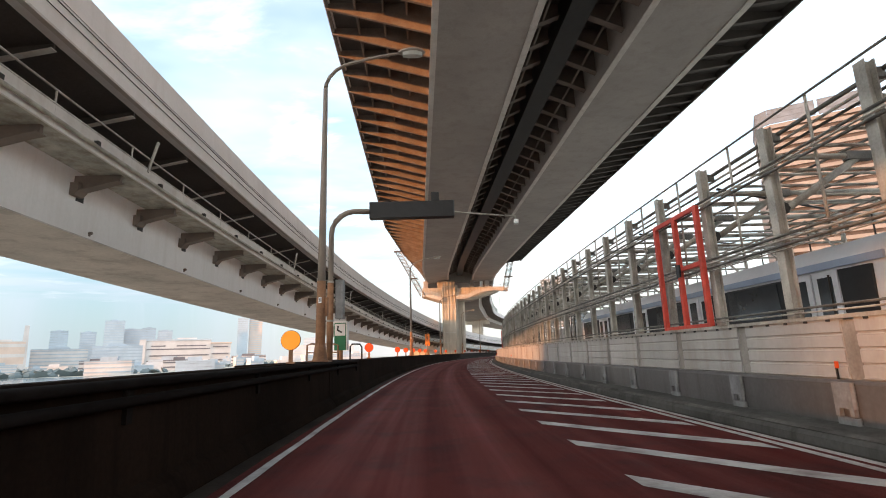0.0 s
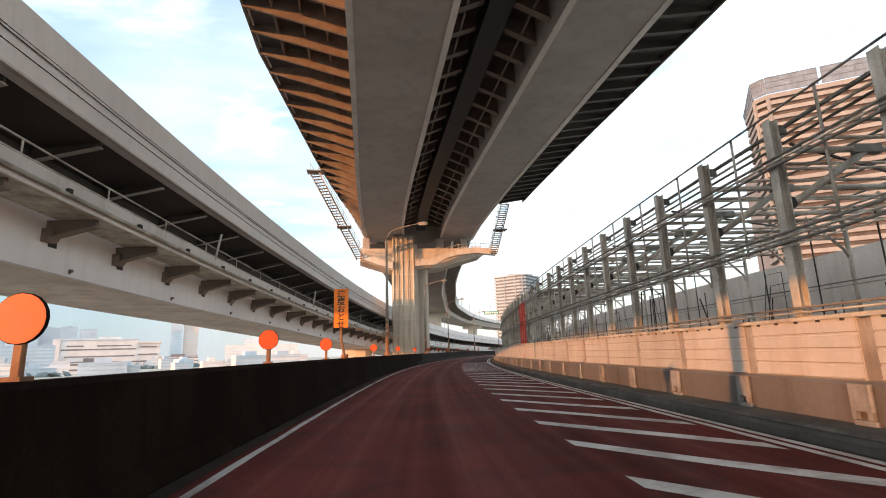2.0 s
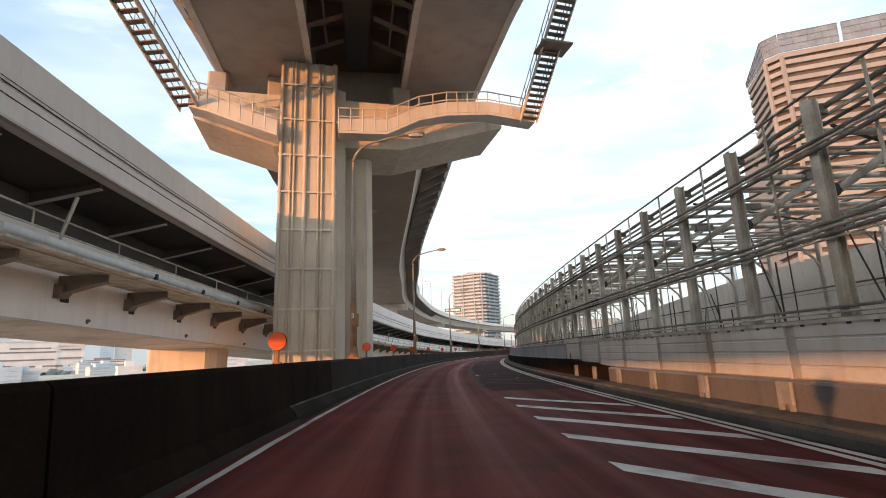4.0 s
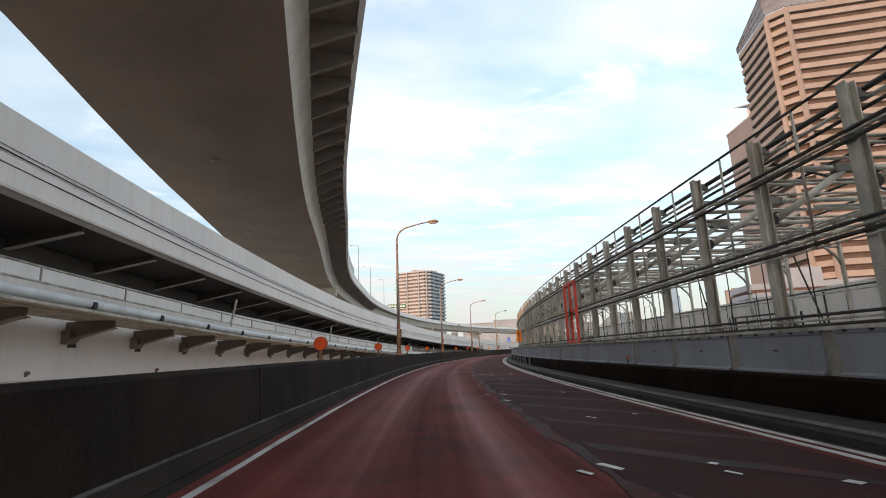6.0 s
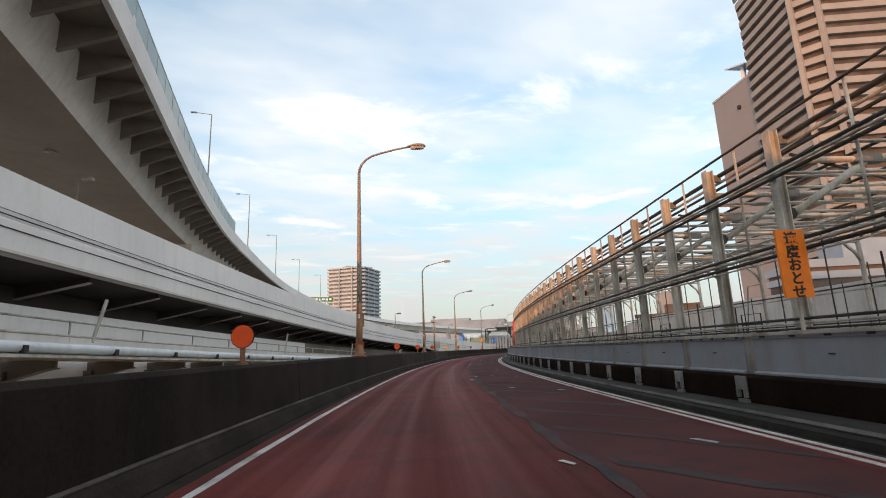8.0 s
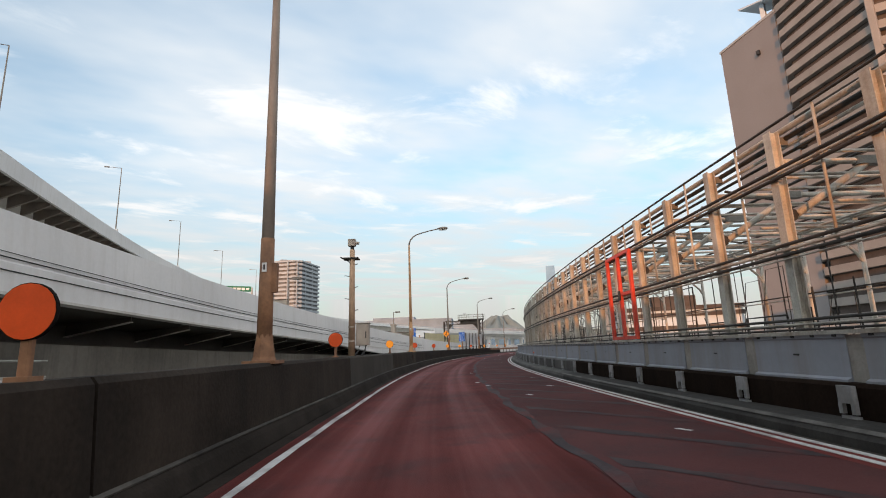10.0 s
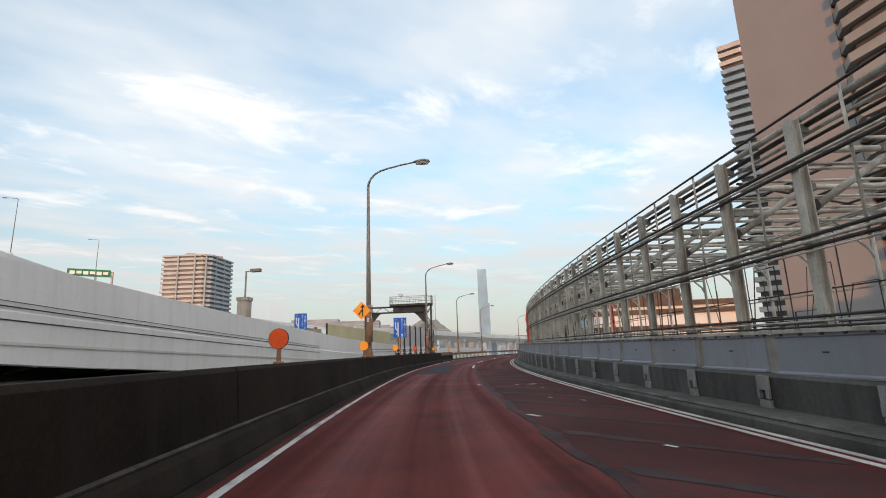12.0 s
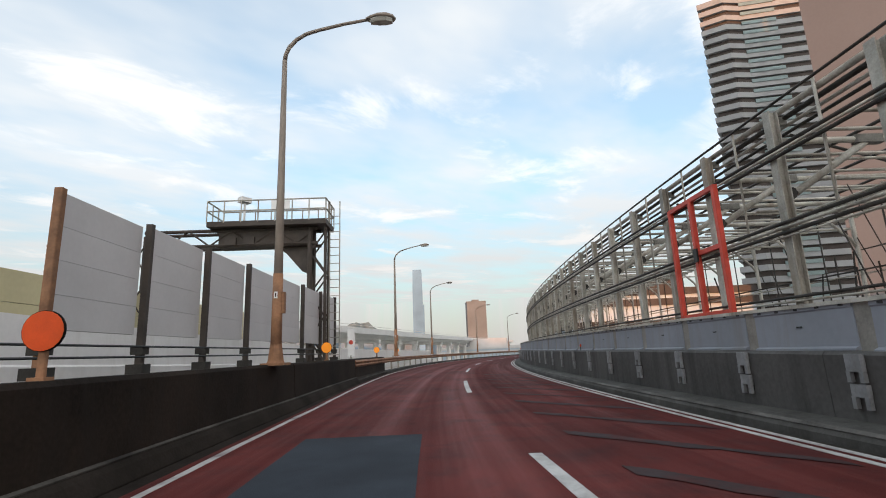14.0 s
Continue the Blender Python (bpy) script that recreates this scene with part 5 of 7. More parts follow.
    if s0 > 190:
        part("service_pipe", Geo().tube([P(q, FD + 0.12, 4.76 + FRAME_Z(q)) for q in ss], 0.055, 10), GALV, canopy, "thick grey service pipe", smooth=True)
    part("cap_rail", strip(lambda q: [(RIGHT + 0.88, 1.38 + FRAME_Z(q)), (RIGHT + 1.3, 1.38 + FRAME_Z(q)), (RIGHT + 1.3, 1.43 + FRAME_Z(q)), (RIGHT + 0.88, 1.43 + FRAME_Z(q))], s0, s1, 4), GALV, screen)

# red gates in the frame
gate = None
for s in (10.93, 71.6, 135.15, 203.3, 270.2):
    if gate is None:
        gate = thing("rescue_gate", "red-painted steel rescue gate set in the canopy frame", "gate", group="rescue gates", m=at(s, FD - 0.2, FRAME_Z(s)))
        for y in (-0.95, 0.0, 0.95):
            part("upright", Geo().bevel_box(-0.05, y - 0.06, 1.46, 0.05, y + 0.06, 4.02, 0.015), REDPAINT, gate)
        for z in (1.46, 2.75, 3.94):
            part("crossbar", Geo().box(-0.04, -0.95 if z != 2.75 else -0.95, z, 0.04, 0.95 if z != 2.75 else 0.0, z + 0.09), REDPAINT, gate)
        part("latch", Geo().box(-0.09, -0.12, 2.62, -0.05, 0.02, 2.9), BLACK, gate)
    else:
        copy_thing(gate, at(s, FD - 0.2, FRAME_Z(s)))
copy_thing(gate, at(267.4, 12.5, 0.45) @ Matrix.Diagonal((1, 0.55, 1, 1)))

# railway behind the frame
solid("track_bed", strip([(5.3, -1.0), (5.3, -0.4), (15.5, -0.4), (15.5, -1.0)], ROAD0, ROAD1, 5), TRACKWALL, "grey concrete railway deck beyond the screen", "track bed", kind="structure")
TRACK_TOP = table((-40, 4.2), (100, 4.1), (130, 2.95), (190, 2.9), (204, 1.6), (420, 1.6))
solid("trackside_wall", strip(lambda s: [(14.5, -0.4), (14.5, TRACK_TOP(s)), (14.8, TRACK_TOP(s)), (14.8, -0.4)], ROAD0, ROAD1, 5), TRACKWALL, "low weathered concrete wall beyond the tracks", "wall", kind="structure")
train = thing("train", "silver commuter train with dark windows standing on the track", "train")
TR0, TR1 = -34.0, 29.8
tr = lambda dd: [(8.7 + dd, -0.2), (8.66 + dd, 1.2), (8.72 + dd, 2.86), (8.95 + dd, 3.2), (11.0 - dd, 3.2), (11.25 - dd, 2.86), (11.3 - dd, -0.2)]
for c0, c1 in ((TR0, -13.2), (-12.6, 8.2), (8.8, TR1)):
    body = part("car_body", strip(tr(0.0), c0, c1, 3), TRAINMAT, train)
    part("window_band", strip([(8.66, 1.7), (8.64, 2.62), (8.9, 2.62), (8.9, 1.7)], c0 + 0.4, c1 - 0.4, 3), BLACK, train)
    s = c0 + 1.2
    while s < c1 - 2.4:
        part("window", strip([(8.64, 1.75), (8.63, 2.58), (8.9, 2.58), (8.9, 1.75)], s + 1.9, s + 4.0, 1), GLASSDARK, train)
        for e in (0.0, 0.75):
            part("door", strip([(8.63, 0.3), (8.615, 2.62), (8.9, 2.62), (8.9, 0.3)], s + e, s + e + 0.7, 1), TRAINMAT, train)
            part("door_window", strip([(8.61, 1.55), (8.605, 2.5), (8.9, 2.5), (8.9, 1.55)], s + e + 0.15, s + e + 0.55, 1), GLASSDARK, train)
        s += 4.9
    part("side_stripe", strip([(8.66, 2.68), (8.67, 2.84), (8.9, 2.84), (8.9, 2.68)], c0 + 0.1, c1 - 0.1, 3), STRIPE, train, "blue-grey stripe under the roof")
    part("side_stripe", strip([(8.645, 1.2), (8.64, 1.32), (8.9, 1.32), (8.9, 1.2)], c0 + 0.1, c1 - 0.1, 3), PANEL, train)

# ---- street lamps on the parapet ----
lamp = thing("street_lamp", "tall grey curved-arm street lamp on the parapet", "street lamp", group="expressway lamps", m=at(11.9, -2.5, 1.05))
curve = [(0, 0, 0), (0, 0, 7.0)] + [(1.0 * (1 - math.cos(q)), 0, 7.0 + 0.8 * math.sin(q)) for q in (0.2, 0.45, 0.75, 1.05, 1.35)] + [(1.4, 0, 7.93), (1.98, 0, 8.03)]
part("pole", Geo().tube(curve[:2], 0.115, 10, 0.058), POLE, lamp, smooth=True)
part("arm", Geo().tube(curve[1:], 0.055, 8, 0.036), POLE, lamp, smooth=True)
part("rusty_sleeve", Geo().tube([(0, 0, 0.05), (0, 0, 1.9)], 0.122, 10, 0.107), RUST, lamp, "rust-brown lower sleeve", smooth=True)
part("junction_box", Geo().bevel_box(0.09, -0.06, 1.05, 0.17, 0.06, 1.5, 0.015), RUST, lamp)
np_ = part("tag", Geo().box(-0.035, -0.132, 1.36, 0.035, -0.118, 1.5), WHITE, lamp, "small white tag")
part("lettering_bar", Geo().box(-0.012, -0.136, 1.39, 0.012, -0.1325, 1.47), DARKRAIL, np_)
part("base", Geo().tube([(0, 0, -0.02), (0, 0, 0.08), (0, 0, 0.42)], 0.215, 8, 0.12).box(-0.24, -0.24, -0.02, 0.24, 0.24, 0.03), RUST, lamp)
hd = Geo()
rings = [(0.0, 0.05, 0.05), (0.12, 0.13, 0.08), (0.3, 0.19, 0.12), (0.5, 0.19, 0.13), (0.66, 0.12, 0.09), (0.72, 0.02, 0.03)]
for x, w, h in rings:
    hd.v += [(1.92 + x, w * math.cos(q), 8.03 + h * (math.sin(q) if math.sin(q) > 0 else 0.35 * math.sin(q))) for q in (2 * math.pi * j / 10 for j in range(10))]
for i in range(len(rings) - 1):
    hd.f += [(i * 10 + j, i * 10 + (j + 1) % 10, (i + 1) * 10 + (j + 1) % 10, (i + 1) * 10 + j) for j in range(10)]
hd.f += [tuple(range(9, -1, -1)), tuple(50 + j for j in range(10))]
head_part = part("lamp_head", hd, POLE, lamp, smooth=True)
ln = Geo()
for x, w in ((0.12, 0.09), (0.3, 0.155), (0.5, 0.155), (0.64, 0.08)):
    ln.v += [(1.92 + x, w, 8.005), (1.92 + x, w * 0.6, 7.93), (1.92 + x, -w * 0.6, 7.93), (1.92 + x, -w, 8.005)]
for i in range(3):
    ln.f += [(i * 4 + j, i * 4 + j + 1, i * 4 + 5 + j, i * 4 + 4 + j) for j in range(3)]
ln.f += [(3, 2, 1, 0), (12, 13, 14, 15), (0, 4, 7, 3), (4, 8, 11, 7), (8, 12, 15, 11)]
part("lens", ln, LENS, head_part, "clear bowl lens")
for s, d in ((-14.5, -2.4), (40.9, -2.62), (69.5, -2.65), (95.2, -2.62), (116.45, -2.55), (143.6, -2.66), (169.9, -2.56), (196.0, -2.4), (245.2, -2.72), (270.4, -3.2), (295.8, -4.25)):
    copy_thing(lamp, at(s, d, 1.05))
# this pole's warm tan stands in for low sun falling on it
rusty = copy_thing(lamp, at(220.6, -2.36, 1.05))
tagged(rusty, "tall street lamp in rust and sunlit tan with a bolted sleeve on the parapet")
for ob in rusty.children:
    if ob.name.startswith(("pole", "rusty_sleeve", "base", "junction_box")):
        ob.data = ob.data.copy()
        ob.data.materials[0] = RUSTSUN
for s in (316.5, 347, 372, 398):
    copy_thing(lamp, at(s, LINE(s) - 0.55, 1.05))

ht = thing("access_hatch", "rusty brown steel access hatch set in the parapet face", "hatch", m=at(220.05, LINE(220.05) - 0.478, 0))
part("plate", Geo().bevel_box(-0.05, -0.34, 0.36, 0.014, 0.34, 0.86, 0.01), HATCH, ht)
for y in (-0.36, 0.36):
    part("bolt", Geo().tube([(0.0, y * 0.7, 0.78), (0.025, y * 0.7, 0.78)], 0.02, 6), DARKRAIL, ht)

# ---- round delineators ----
ring = [(0.172 * math.cos(q), 0.172 * math.sin(q)) for q in (2 * math.pi * j / 20 for j in range(20))]


def delineator(mat, s, kind_label):
    ob = thing("delineator", kind_label, "delineator", group="round delineators", m=at(s, LINE(s) - 0.64, 1.05, turn=random.uniform(-4, 4)))
    d = Geo()
    d.v = [(x, y, z + 0.42) for y in (-0.02, 0.015) for x, z in ring]
    d.f = [tuple(range(20)), tuple(range(39, 19, -1))] + [(j, 20 + j, 20 + (j + 1) % 20, (j + 1) % 20) for j in range(20)]
    part("disc", d, mat, ob)
    r = Geo()
    r.v = [(x * k, y, z * k + 0.42) for y in (-0.016, 0.012) for k in (1.0, 1.035) for x, z in ring]
    for j in range(20):
        n = (j + 1) % 20
        r.f += [(20 + j, 20 + n, n, j), (40 + j, 40 + n, 60 + n, 60 + j), (20 + j, 60 + j, 60 + n, 20 + n)]
    part("rim", r, SOOT, ob)
    part("stem", Geo().bevel_box(-0.035, 0.0, 0.0, 0.035, 0.05, 0.3, 0.01).box(-0.07, -0.04, -0.01, 0.07, 0.09, 0.03), RUST, ob, "short brown bracket")
    return ob


random.seed(3)
for s in (20.2, 32.0, 37.3, 43.0, 48.7, 54.0, 65.2, 76.5, 87.8, 99.0, 107.5, 116.5, 126.8, 137.3, 148.3, 159.3, 170.2, 181.2, 191.5, 200.8, 222.5, 234.2, 264.3):
    delineator(ORANGE, s, "round orange reflector disc on a short post, on the parapet")
for s in (9.2, 212.0, 244.4, 254.6, 276.7):
    delineator(AMBER, s, "round glowing amber warning light on the parapet")

# ---- signs ----
def glyph(ch, size, mat=BLACK):
    """One sign character as a thin mesh, middle at the origin's x."""
    cu = bpy.data.curves.new("glyph", "FONT")
    cu.body, cu.size, cu.extrude, cu.align_x, cu.resolution_u = ch, size, 0.003, "CENTER", 3
    cu.offset = 0.006 if size > 0.15 else 0.0005
    tmp = bpy.data.objects.new("glyph", cu)
    bpy.context.scene.collection.objects.link(tmp)
    me = bpy.data.meshes.new_from_object(tmp.evaluated_get(bpy.context.evaluated_depsgraph_get()))
    bpy.data.objects.remove(tmp)
    bpy.data.curves.remove(cu)
    me.materials.clear()
    me.materials.append(mat)
    return me


sg = thing("warning_sign", "narrow orange upright warning board on a leaning post", "sign", m=at(56.2, -2.75, 1.05))
part("post", Geo().tube([(0.12, 0.07, 0), (0.0, 0.07, 0.6), (-0.02, 0.07, 1.6)], 0.045, 6).tube([(0.12, 0.07, -0.01), (0.12, 0.07, 0.12)], 0.12, 8), RUST, sg)
b = part("board", Geo().box(-0.24, -0.02, 1.0, 0.24, 0.02, 2.3), SIGNORANGE, sg)
for i, ch in enumerate("\u901f\u5ea6\u304a\u3068\u305b"):
    part("lettering", glyph(ch, 0.27), BLACK, b, m=pose(0, -0.0215, 2.03 - 0.255 * i, 90, 0, 0))
sg = thing("warning_sign", "narrow orange upright warning board on the panel screen", "sign", m=at(158.65, 5.6, 1.22))
part("post", Geo().tube([(0.02, 0.06, -0.9), (0.02, 0.06, 1.5)], 0.03, 6), GALV, sg)
b = part("board", Geo().box(-0.22, -0.02, 0.5, 0.22, 0.02, 1.52), SIGNORANGE, sg)
for i, ch in enumerate("\u901f\u5ea6\u304a\u3068\u305b"):
    part("lettering", glyph(ch, 0.21), BLACK, b, m=pose(0, -0.0215, 1.31 - 0.2 * i, 90, 0, 0))
sg = thing("junction_sign", "yellow diamond merge sign strapped to a lamp pole", "sign", m=at(245.2, -2.98, 2.86))
dm = Geo().add([(-0.36, -0.13, 0), (0, -0.13, -0.36), (0.36, -0.13, 0), (0, -0.13, 0.36), (-0.36, -0.10, 0), (0, -0.10, -0.36), (0.36, -0.10, 0), (0, -0.10, 0.36)],
               [(0, 1, 2, 3), (7, 6, 5, 4), (0, 4, 5, 1), (1, 5, 6, 2), (2, 6, 7, 3), (3, 7, 4, 0)])
# board shares the amber lights' glow, though the sign is no lamp
b = part("board", dm, AMBER, sg)
part("arrow_stem", Geo().box(0.02, -0.142, -0.22, 0.07, -0.131, 0.2), BLACK, b)
part("arrow_branch", Geo().add([(-0.14, -0.142, -0.16), (-0.09, -0.142, -0.18), (0.05, -0.142, 0.04), (0.02, -0.142, 0.08)], [(0, 1, 2, 3)]), BLACK, b)
part("arrow_head", Geo().add([(-0.05, -0.142, 0.12), (0.14, -0.142, 0.12), (0.045, -0.142, 0.25)], [(0, 1, 2)]), BLACK, b)
part("strap", Geo().box(0.05, -0.10, -0.05, 0.42, 0.12, 0.0), GALV, sg)
part("strap", Geo().box(0.05, -0.10, 0.15, 0.42, 0.12, 0.2), GALV, sg)
sg = guide = thing("guide_sign", "blue junction guide board with white arrows on a brown post", "sign", m=at(256.3, -3.0, 1.05, turn=9))
part("post", Geo().bevel_box(-0.038, 0.0, 0.0, 0.038, 0.07, 1.75, 0.015), RUST, sg)
part("board_edge", Geo().box(-0.398, -0.02, 1.052, 0.398, 0.006, 2.268), BLACK, sg)
b = part("board", Geo().bevel_box(-0.39, -0.04, 1.06, 0.39, 0.0, 2.26, 0.01), BLUE, sg)
part("arrow_main", Geo().box(-0.16, -0.052, 1.1, -0.085, -0.041, 1.93), WHITE, b)
part("arrow_tip", Geo().add([(-0.178, -0.052, 1.93), (-0.066, -0.052, 1.93), (-0.122, -0.052, 2.01)], [(0, 1, 2)]), WHITE, b)
part("arrow_side", Geo().box(-0.3, -0.052, 1.62, -0.235, -0.041, 1.94), WHITE, b)
part("arrow_bend", Geo().add([(-0.3, -0.051, 1.622), (-0.235, -0.051, 1.64), (-0.15, -0.051, 1.5), (-0.15, -0.051, 1.39)], [(0, 1, 2, 3)]), WHITE, b)
part("arrow_stub", Geo().add([(-0.28, -0.051, 1.27), (-0.25, -0.051, 1.23), (-0.15, -0.051, 1.31), (-0.15, -0.051, 1.38)], [(0, 1, 2, 3)]), WHITE, b)
part("arrow_tip", Geo().add([(-0.318, -0.052, 1.94), (-0.217, -0.052, 1.94), (-0.267, -0.052, 2.02)], [(0, 1, 2)]), WHITE, b)
part("name_plate", Geo().box(0.06, -0.049, 1.1, 0.18, -0.041, 1.27), WHITE, b)
part("name_plate", Geo().box(0.23, -0.049, 1.74, 0.35, -0.041, 1.86), WHITE, b)
part("shield_mark", Geo().prism([(-0.3, -0.052), (-0.16, -0.052), (-0.16, -0.041), (-0.3, -0.041)], 2.1, 2.19), PANEL, b)
for i, ch in enumerate("\u6771\u4eac\u30d3\u30c3\u30b0\u30b5\u30a4\u30c8"):
    part("lettering", glyph(ch, 0.115, WHITE), WHITE, b, m=pose(0.12, -0.043, 2.1 - 0.102 * i, 90, 0, 0))
for i, ch in enumerate("\u30d1\u30ec\u30c3\u30c8\u30bf\u30a6\u30f3"):
    part("lettering", glyph(ch, 0.1, WHITE), WHITE, b, m=pose(0.29, -0.043, 1.63 - 0.086 * i, 90, 0, 0))
for zb in (1.88, 1.98, 2.08):
    part("lettering_bar", Geo().box(0.25, -0.05, zb, 0.33, -0.041, zb + 0.03), WHITE, b)
    part("lettering_bar", Geo().box(0.28, -0.0505, zb - 0.03, 0.3, -0.0415, zb + 0.06), WHITE, b)
for x, zb in ((0.08, 1.13), (0.08, 1.19), (0.25, 1.77), (0.25, 1.81)):
    part("lettering_bar", Geo().box(x, -0.053, zb, x + 0.08, -0.0495, zb + 0.025), BLUE, b)

# message board on a mast, with the emergency telephone
vm = thing("message_board", "black variable message board on a bent grey mast", "message board", m=at(15.3, -3.0, 1.05))
part("mast", Geo().tube([(0, 0, 0), (0, 0, 3.9)] + [(0.75 * (1 - math.cos(q)), 0, 3.9 + 0.75 * math.sin(q)) for q in (0.3, 0.6, 0.9, 1.2, 1.5)] + [(1.4, 0, 4.62)], 0.085, 10), POLE, vm, smooth=True)
part("rusty_sleeve", Geo().tube([(0, 0, 0), (0, 0, 2.4)], 0.1, 10), RUST, vm, "rust-brown lower sleeve", smooth=True)
for z in (1.15, 2.35):
    part("strap", Geo().tube([(0, 0, z), (0, 0, z + 0.06)], 0.11, 10), GALV, vm)
part("board", Geo().bevel_box(1.22, -0.16, 4.38, 3.93, 0.16, 4.9, 0.03), BLACK, vm)
part("sensor", Geo().box(3.2, -0.1, 4.94, 3.45, 0.1, 5.2), BLACK, vm)
part("boom", Geo().tube([(3.9, 0, 4.55), (5.9, 0, 4.35), (5.9, 0, 4.2)], 0.025, 6), GALV, vm)
part("camera", Geo().bevel_box(5.84, -0.08, 4.1, 5.98, 0.1, 4.24, 0.02), WHITE, vm)
part("cabinet", Geo().bevel_box(0.14, 0.0, 1.25, 0.4, 0.3, 2.45, 0.02), CLAMP, vm, "grey control cabinet")
solid("service_ledge", strip(lambda q: [(LINE(q) - 0.785, 1.045), (LINE(q) - 1.75, 1.045), (LINE(q) - 1.75, 0.2), (LINE(q) - 0.785, -0.3)], 9.5, 19.0, 3), DARKWALL, "dark concrete service ledge behind the parapet", "ledge", kind="structure")
ph = thing("emergency_phone", "green and white emergency telephone box on a stand", "telephone", m=at(16.8, -2.95, 1.05))
part("stand", Geo().tube([(0, 0, 0), (0, 0, 0.4)], 0.07, 8), RUST, ph)
part("box", Geo().bevel_box(-0.2, -0.15, 0.3, 0.2, 0.15, 1.2, 0.03), GREEN, ph)
part("sign_face", Geo().box(-0.17, -0.165, 0.78, 0.17, -0.151, 1.17), WHITE, ph)
part("handset_mark", Geo().tube([(-0.07, -0.17, 1.1), (-0.08, -0.17, 0.96), (0.06, -0.17, 0.88)], 0.03, 6), BLACK, ph)
part("hood", Geo().box(-0.23, -0.2, 1.2, 0.23, 0.17, 1.25), WHITE, ph)
part("side_panel", Geo().box(0.2, -0.18, 0.3, 0.23, 0.17, 1.2), WHITE, ph)
rl = thing("hand_railing", "brown tubular railing on the parapet beside the telephone", "railing", m=at(15.0, -3.15, 1.05))
part("top_tube", Geo().tube([(-0.5, 0.2, 0), (-0.5, 0.2, 0.46), (-0.4, 0.25, 0.5), (0.1, 1.3, 0.5), (0.2, 1.35, 0.46), (0.2, 1.35, 0)], 0.028, 6), RUST, rl)
part("mid_tube", Geo().tube([(-0.5, 0.2, 0.24), (0.2, 1.35, 0.24)], 0.02, 6), RUST, rl)
part("upright", Geo().tube([(-0.15, 0.78, 0), (-0.15, 0.78, 0.5)], 0.022, 6), RUST, rl)
part("hoop", Geo().tube([(0.5, 1.9, 0), (0.5, 1.9, 0.42), (0.55, 2.0, 0.5), (0.75, 2.4, 0.5), (0.8, 2.5, 0.4), (0.8, 2.5, 0)], 0.028, 6), DARKRAIL, rl)

gr = thing("wall_guard_rail", "dark pipe guard rail on the parapet's road side", "guard rail")
for z in (1.0, 0.87):
    part("rail", Geo().tube([P(s, WALL_IN(s) + 0.07, z) for s in np.arange(-20, 16.1, 3)], 0.04, 8), SOOT, gr, smooth=True)
for s in range(-20, 17, 3):
    part("post", Geo().box(-0.02, -0.04, 0.7, 0.05, 0.04, 1.0), SOOT, gr, m=at(s, WALL_IN(s) + 0.0, 0))

og = thing("open_guard_rail", "rusty brown steel beam guard rail on posts", "guard rail")
part("beam", strip(lambda q: [(LINE(q) - 0.5, 0.98), (LINE(q) - 0.44, 0.9), (LINE(q) - 0.5, 0.82), (LINE(q) - 0.44, 0.74), (LINE(q) - 0.5, 0.66), (LINE(q) - 0.56, 0.66), (LINE(q) - 0.56, 0.98)], 281.97, 415, 4), RUST, og)
part("base_beam", strip(lambda q: [(LINE(q) - 0.35, -0.4), (LINE(q) - 0.35, 0.16), (LINE(q) - 0.7, 0.16), (LINE(q) - 0.7, -0.4)], 281.97, 415, 4), KERB, og)
for i in range(44):
    q = 283.5 + 3 * i
    part("post", Geo().box(-0.06, -0.06, 0.1, 0.06, 0.06, 0.98), GALV, og, m=at(q, LINE(q) - 0.6, 0))
for i in range(2):
    q = 290.0 + 8.0 * i
    delineator(AMBER, q, "round glowing amber warning light on the guard rail")
mk = thing("hazard_marker", "white and red road hazard marker board on a post", "sign", m=at(287.0, LINE(287) - 1.6, 0.2))
part("post", Geo().tube([(0, 0, -0.5), (0, 0, 1.0)], 0.05, 6), GALV, mk)
part("board", Geo().bevel_box(-0.2, -0.03, 0.9, 0.2, 0.03, 2.4, 0.04), WHITE, mk)
part("red_spot", Geo().prism([(0.12 * math.cos(q), 0.12 * math.sin(q)) for q in (j * math.pi / 6 for j in range(12))], 0.031, 0.045), REDPAINT, mk, m=pose(0, 0, 1.7, 90, 0, 0))

# traffic camera mast and cabinet
# brown lightened to tan, as if low sun lit the mast
MASTTAN = material("sunlit_mast_tan", (0.43, 0.285, 0.185), 0.75, vary=0.25, scale=3, grain=25, bump=0.1, stain=(0.2, 0.135, 0.095), stain_amount=0.6, streak=True)
cm = thing("camera_mast", "brown steel mast lightened to a sunlit tan, with a traffic camera, platform and cabinet", "camera mast", m=at(203.75, -2.44, 1.05))
part("mast", Geo().tube([(0, 0, 0), (0.02, 0, 3.3)], 0.105, 12, 0.08), MASTTAN, cm, smooth=True)
part("platform", Geo().box(-0.28, -0.12, 3.0, 0.22, 0.25, 3.04), DARKRAIL, cm)
part("platform_hook", Geo().tube([(-0.28, 0, 3.02), (-0.36, 0, 3.08)], 0.02, 5), DARKRAIL, cm)
part("camera_stem", Geo().tube([(0.02, 0, 3.3), (0.02, 0, 3.45)], 0.06, 8), BLACK, cm)
part("camera", Geo().bevel_box(-0.11, -0.1, 3.42, 0.12, 0.12, 3.64, 0.03).tube([(0.1, -0.02, 3.52), (0.24, -0.02, 3.5)], 0.05, 8), BEIGE, cm)
part("bracket", Geo().tube([(0.1, 0, 2.8), (-0.2, 0.05, 3.0)], 0.02, 5), DARKRAIL, cm)
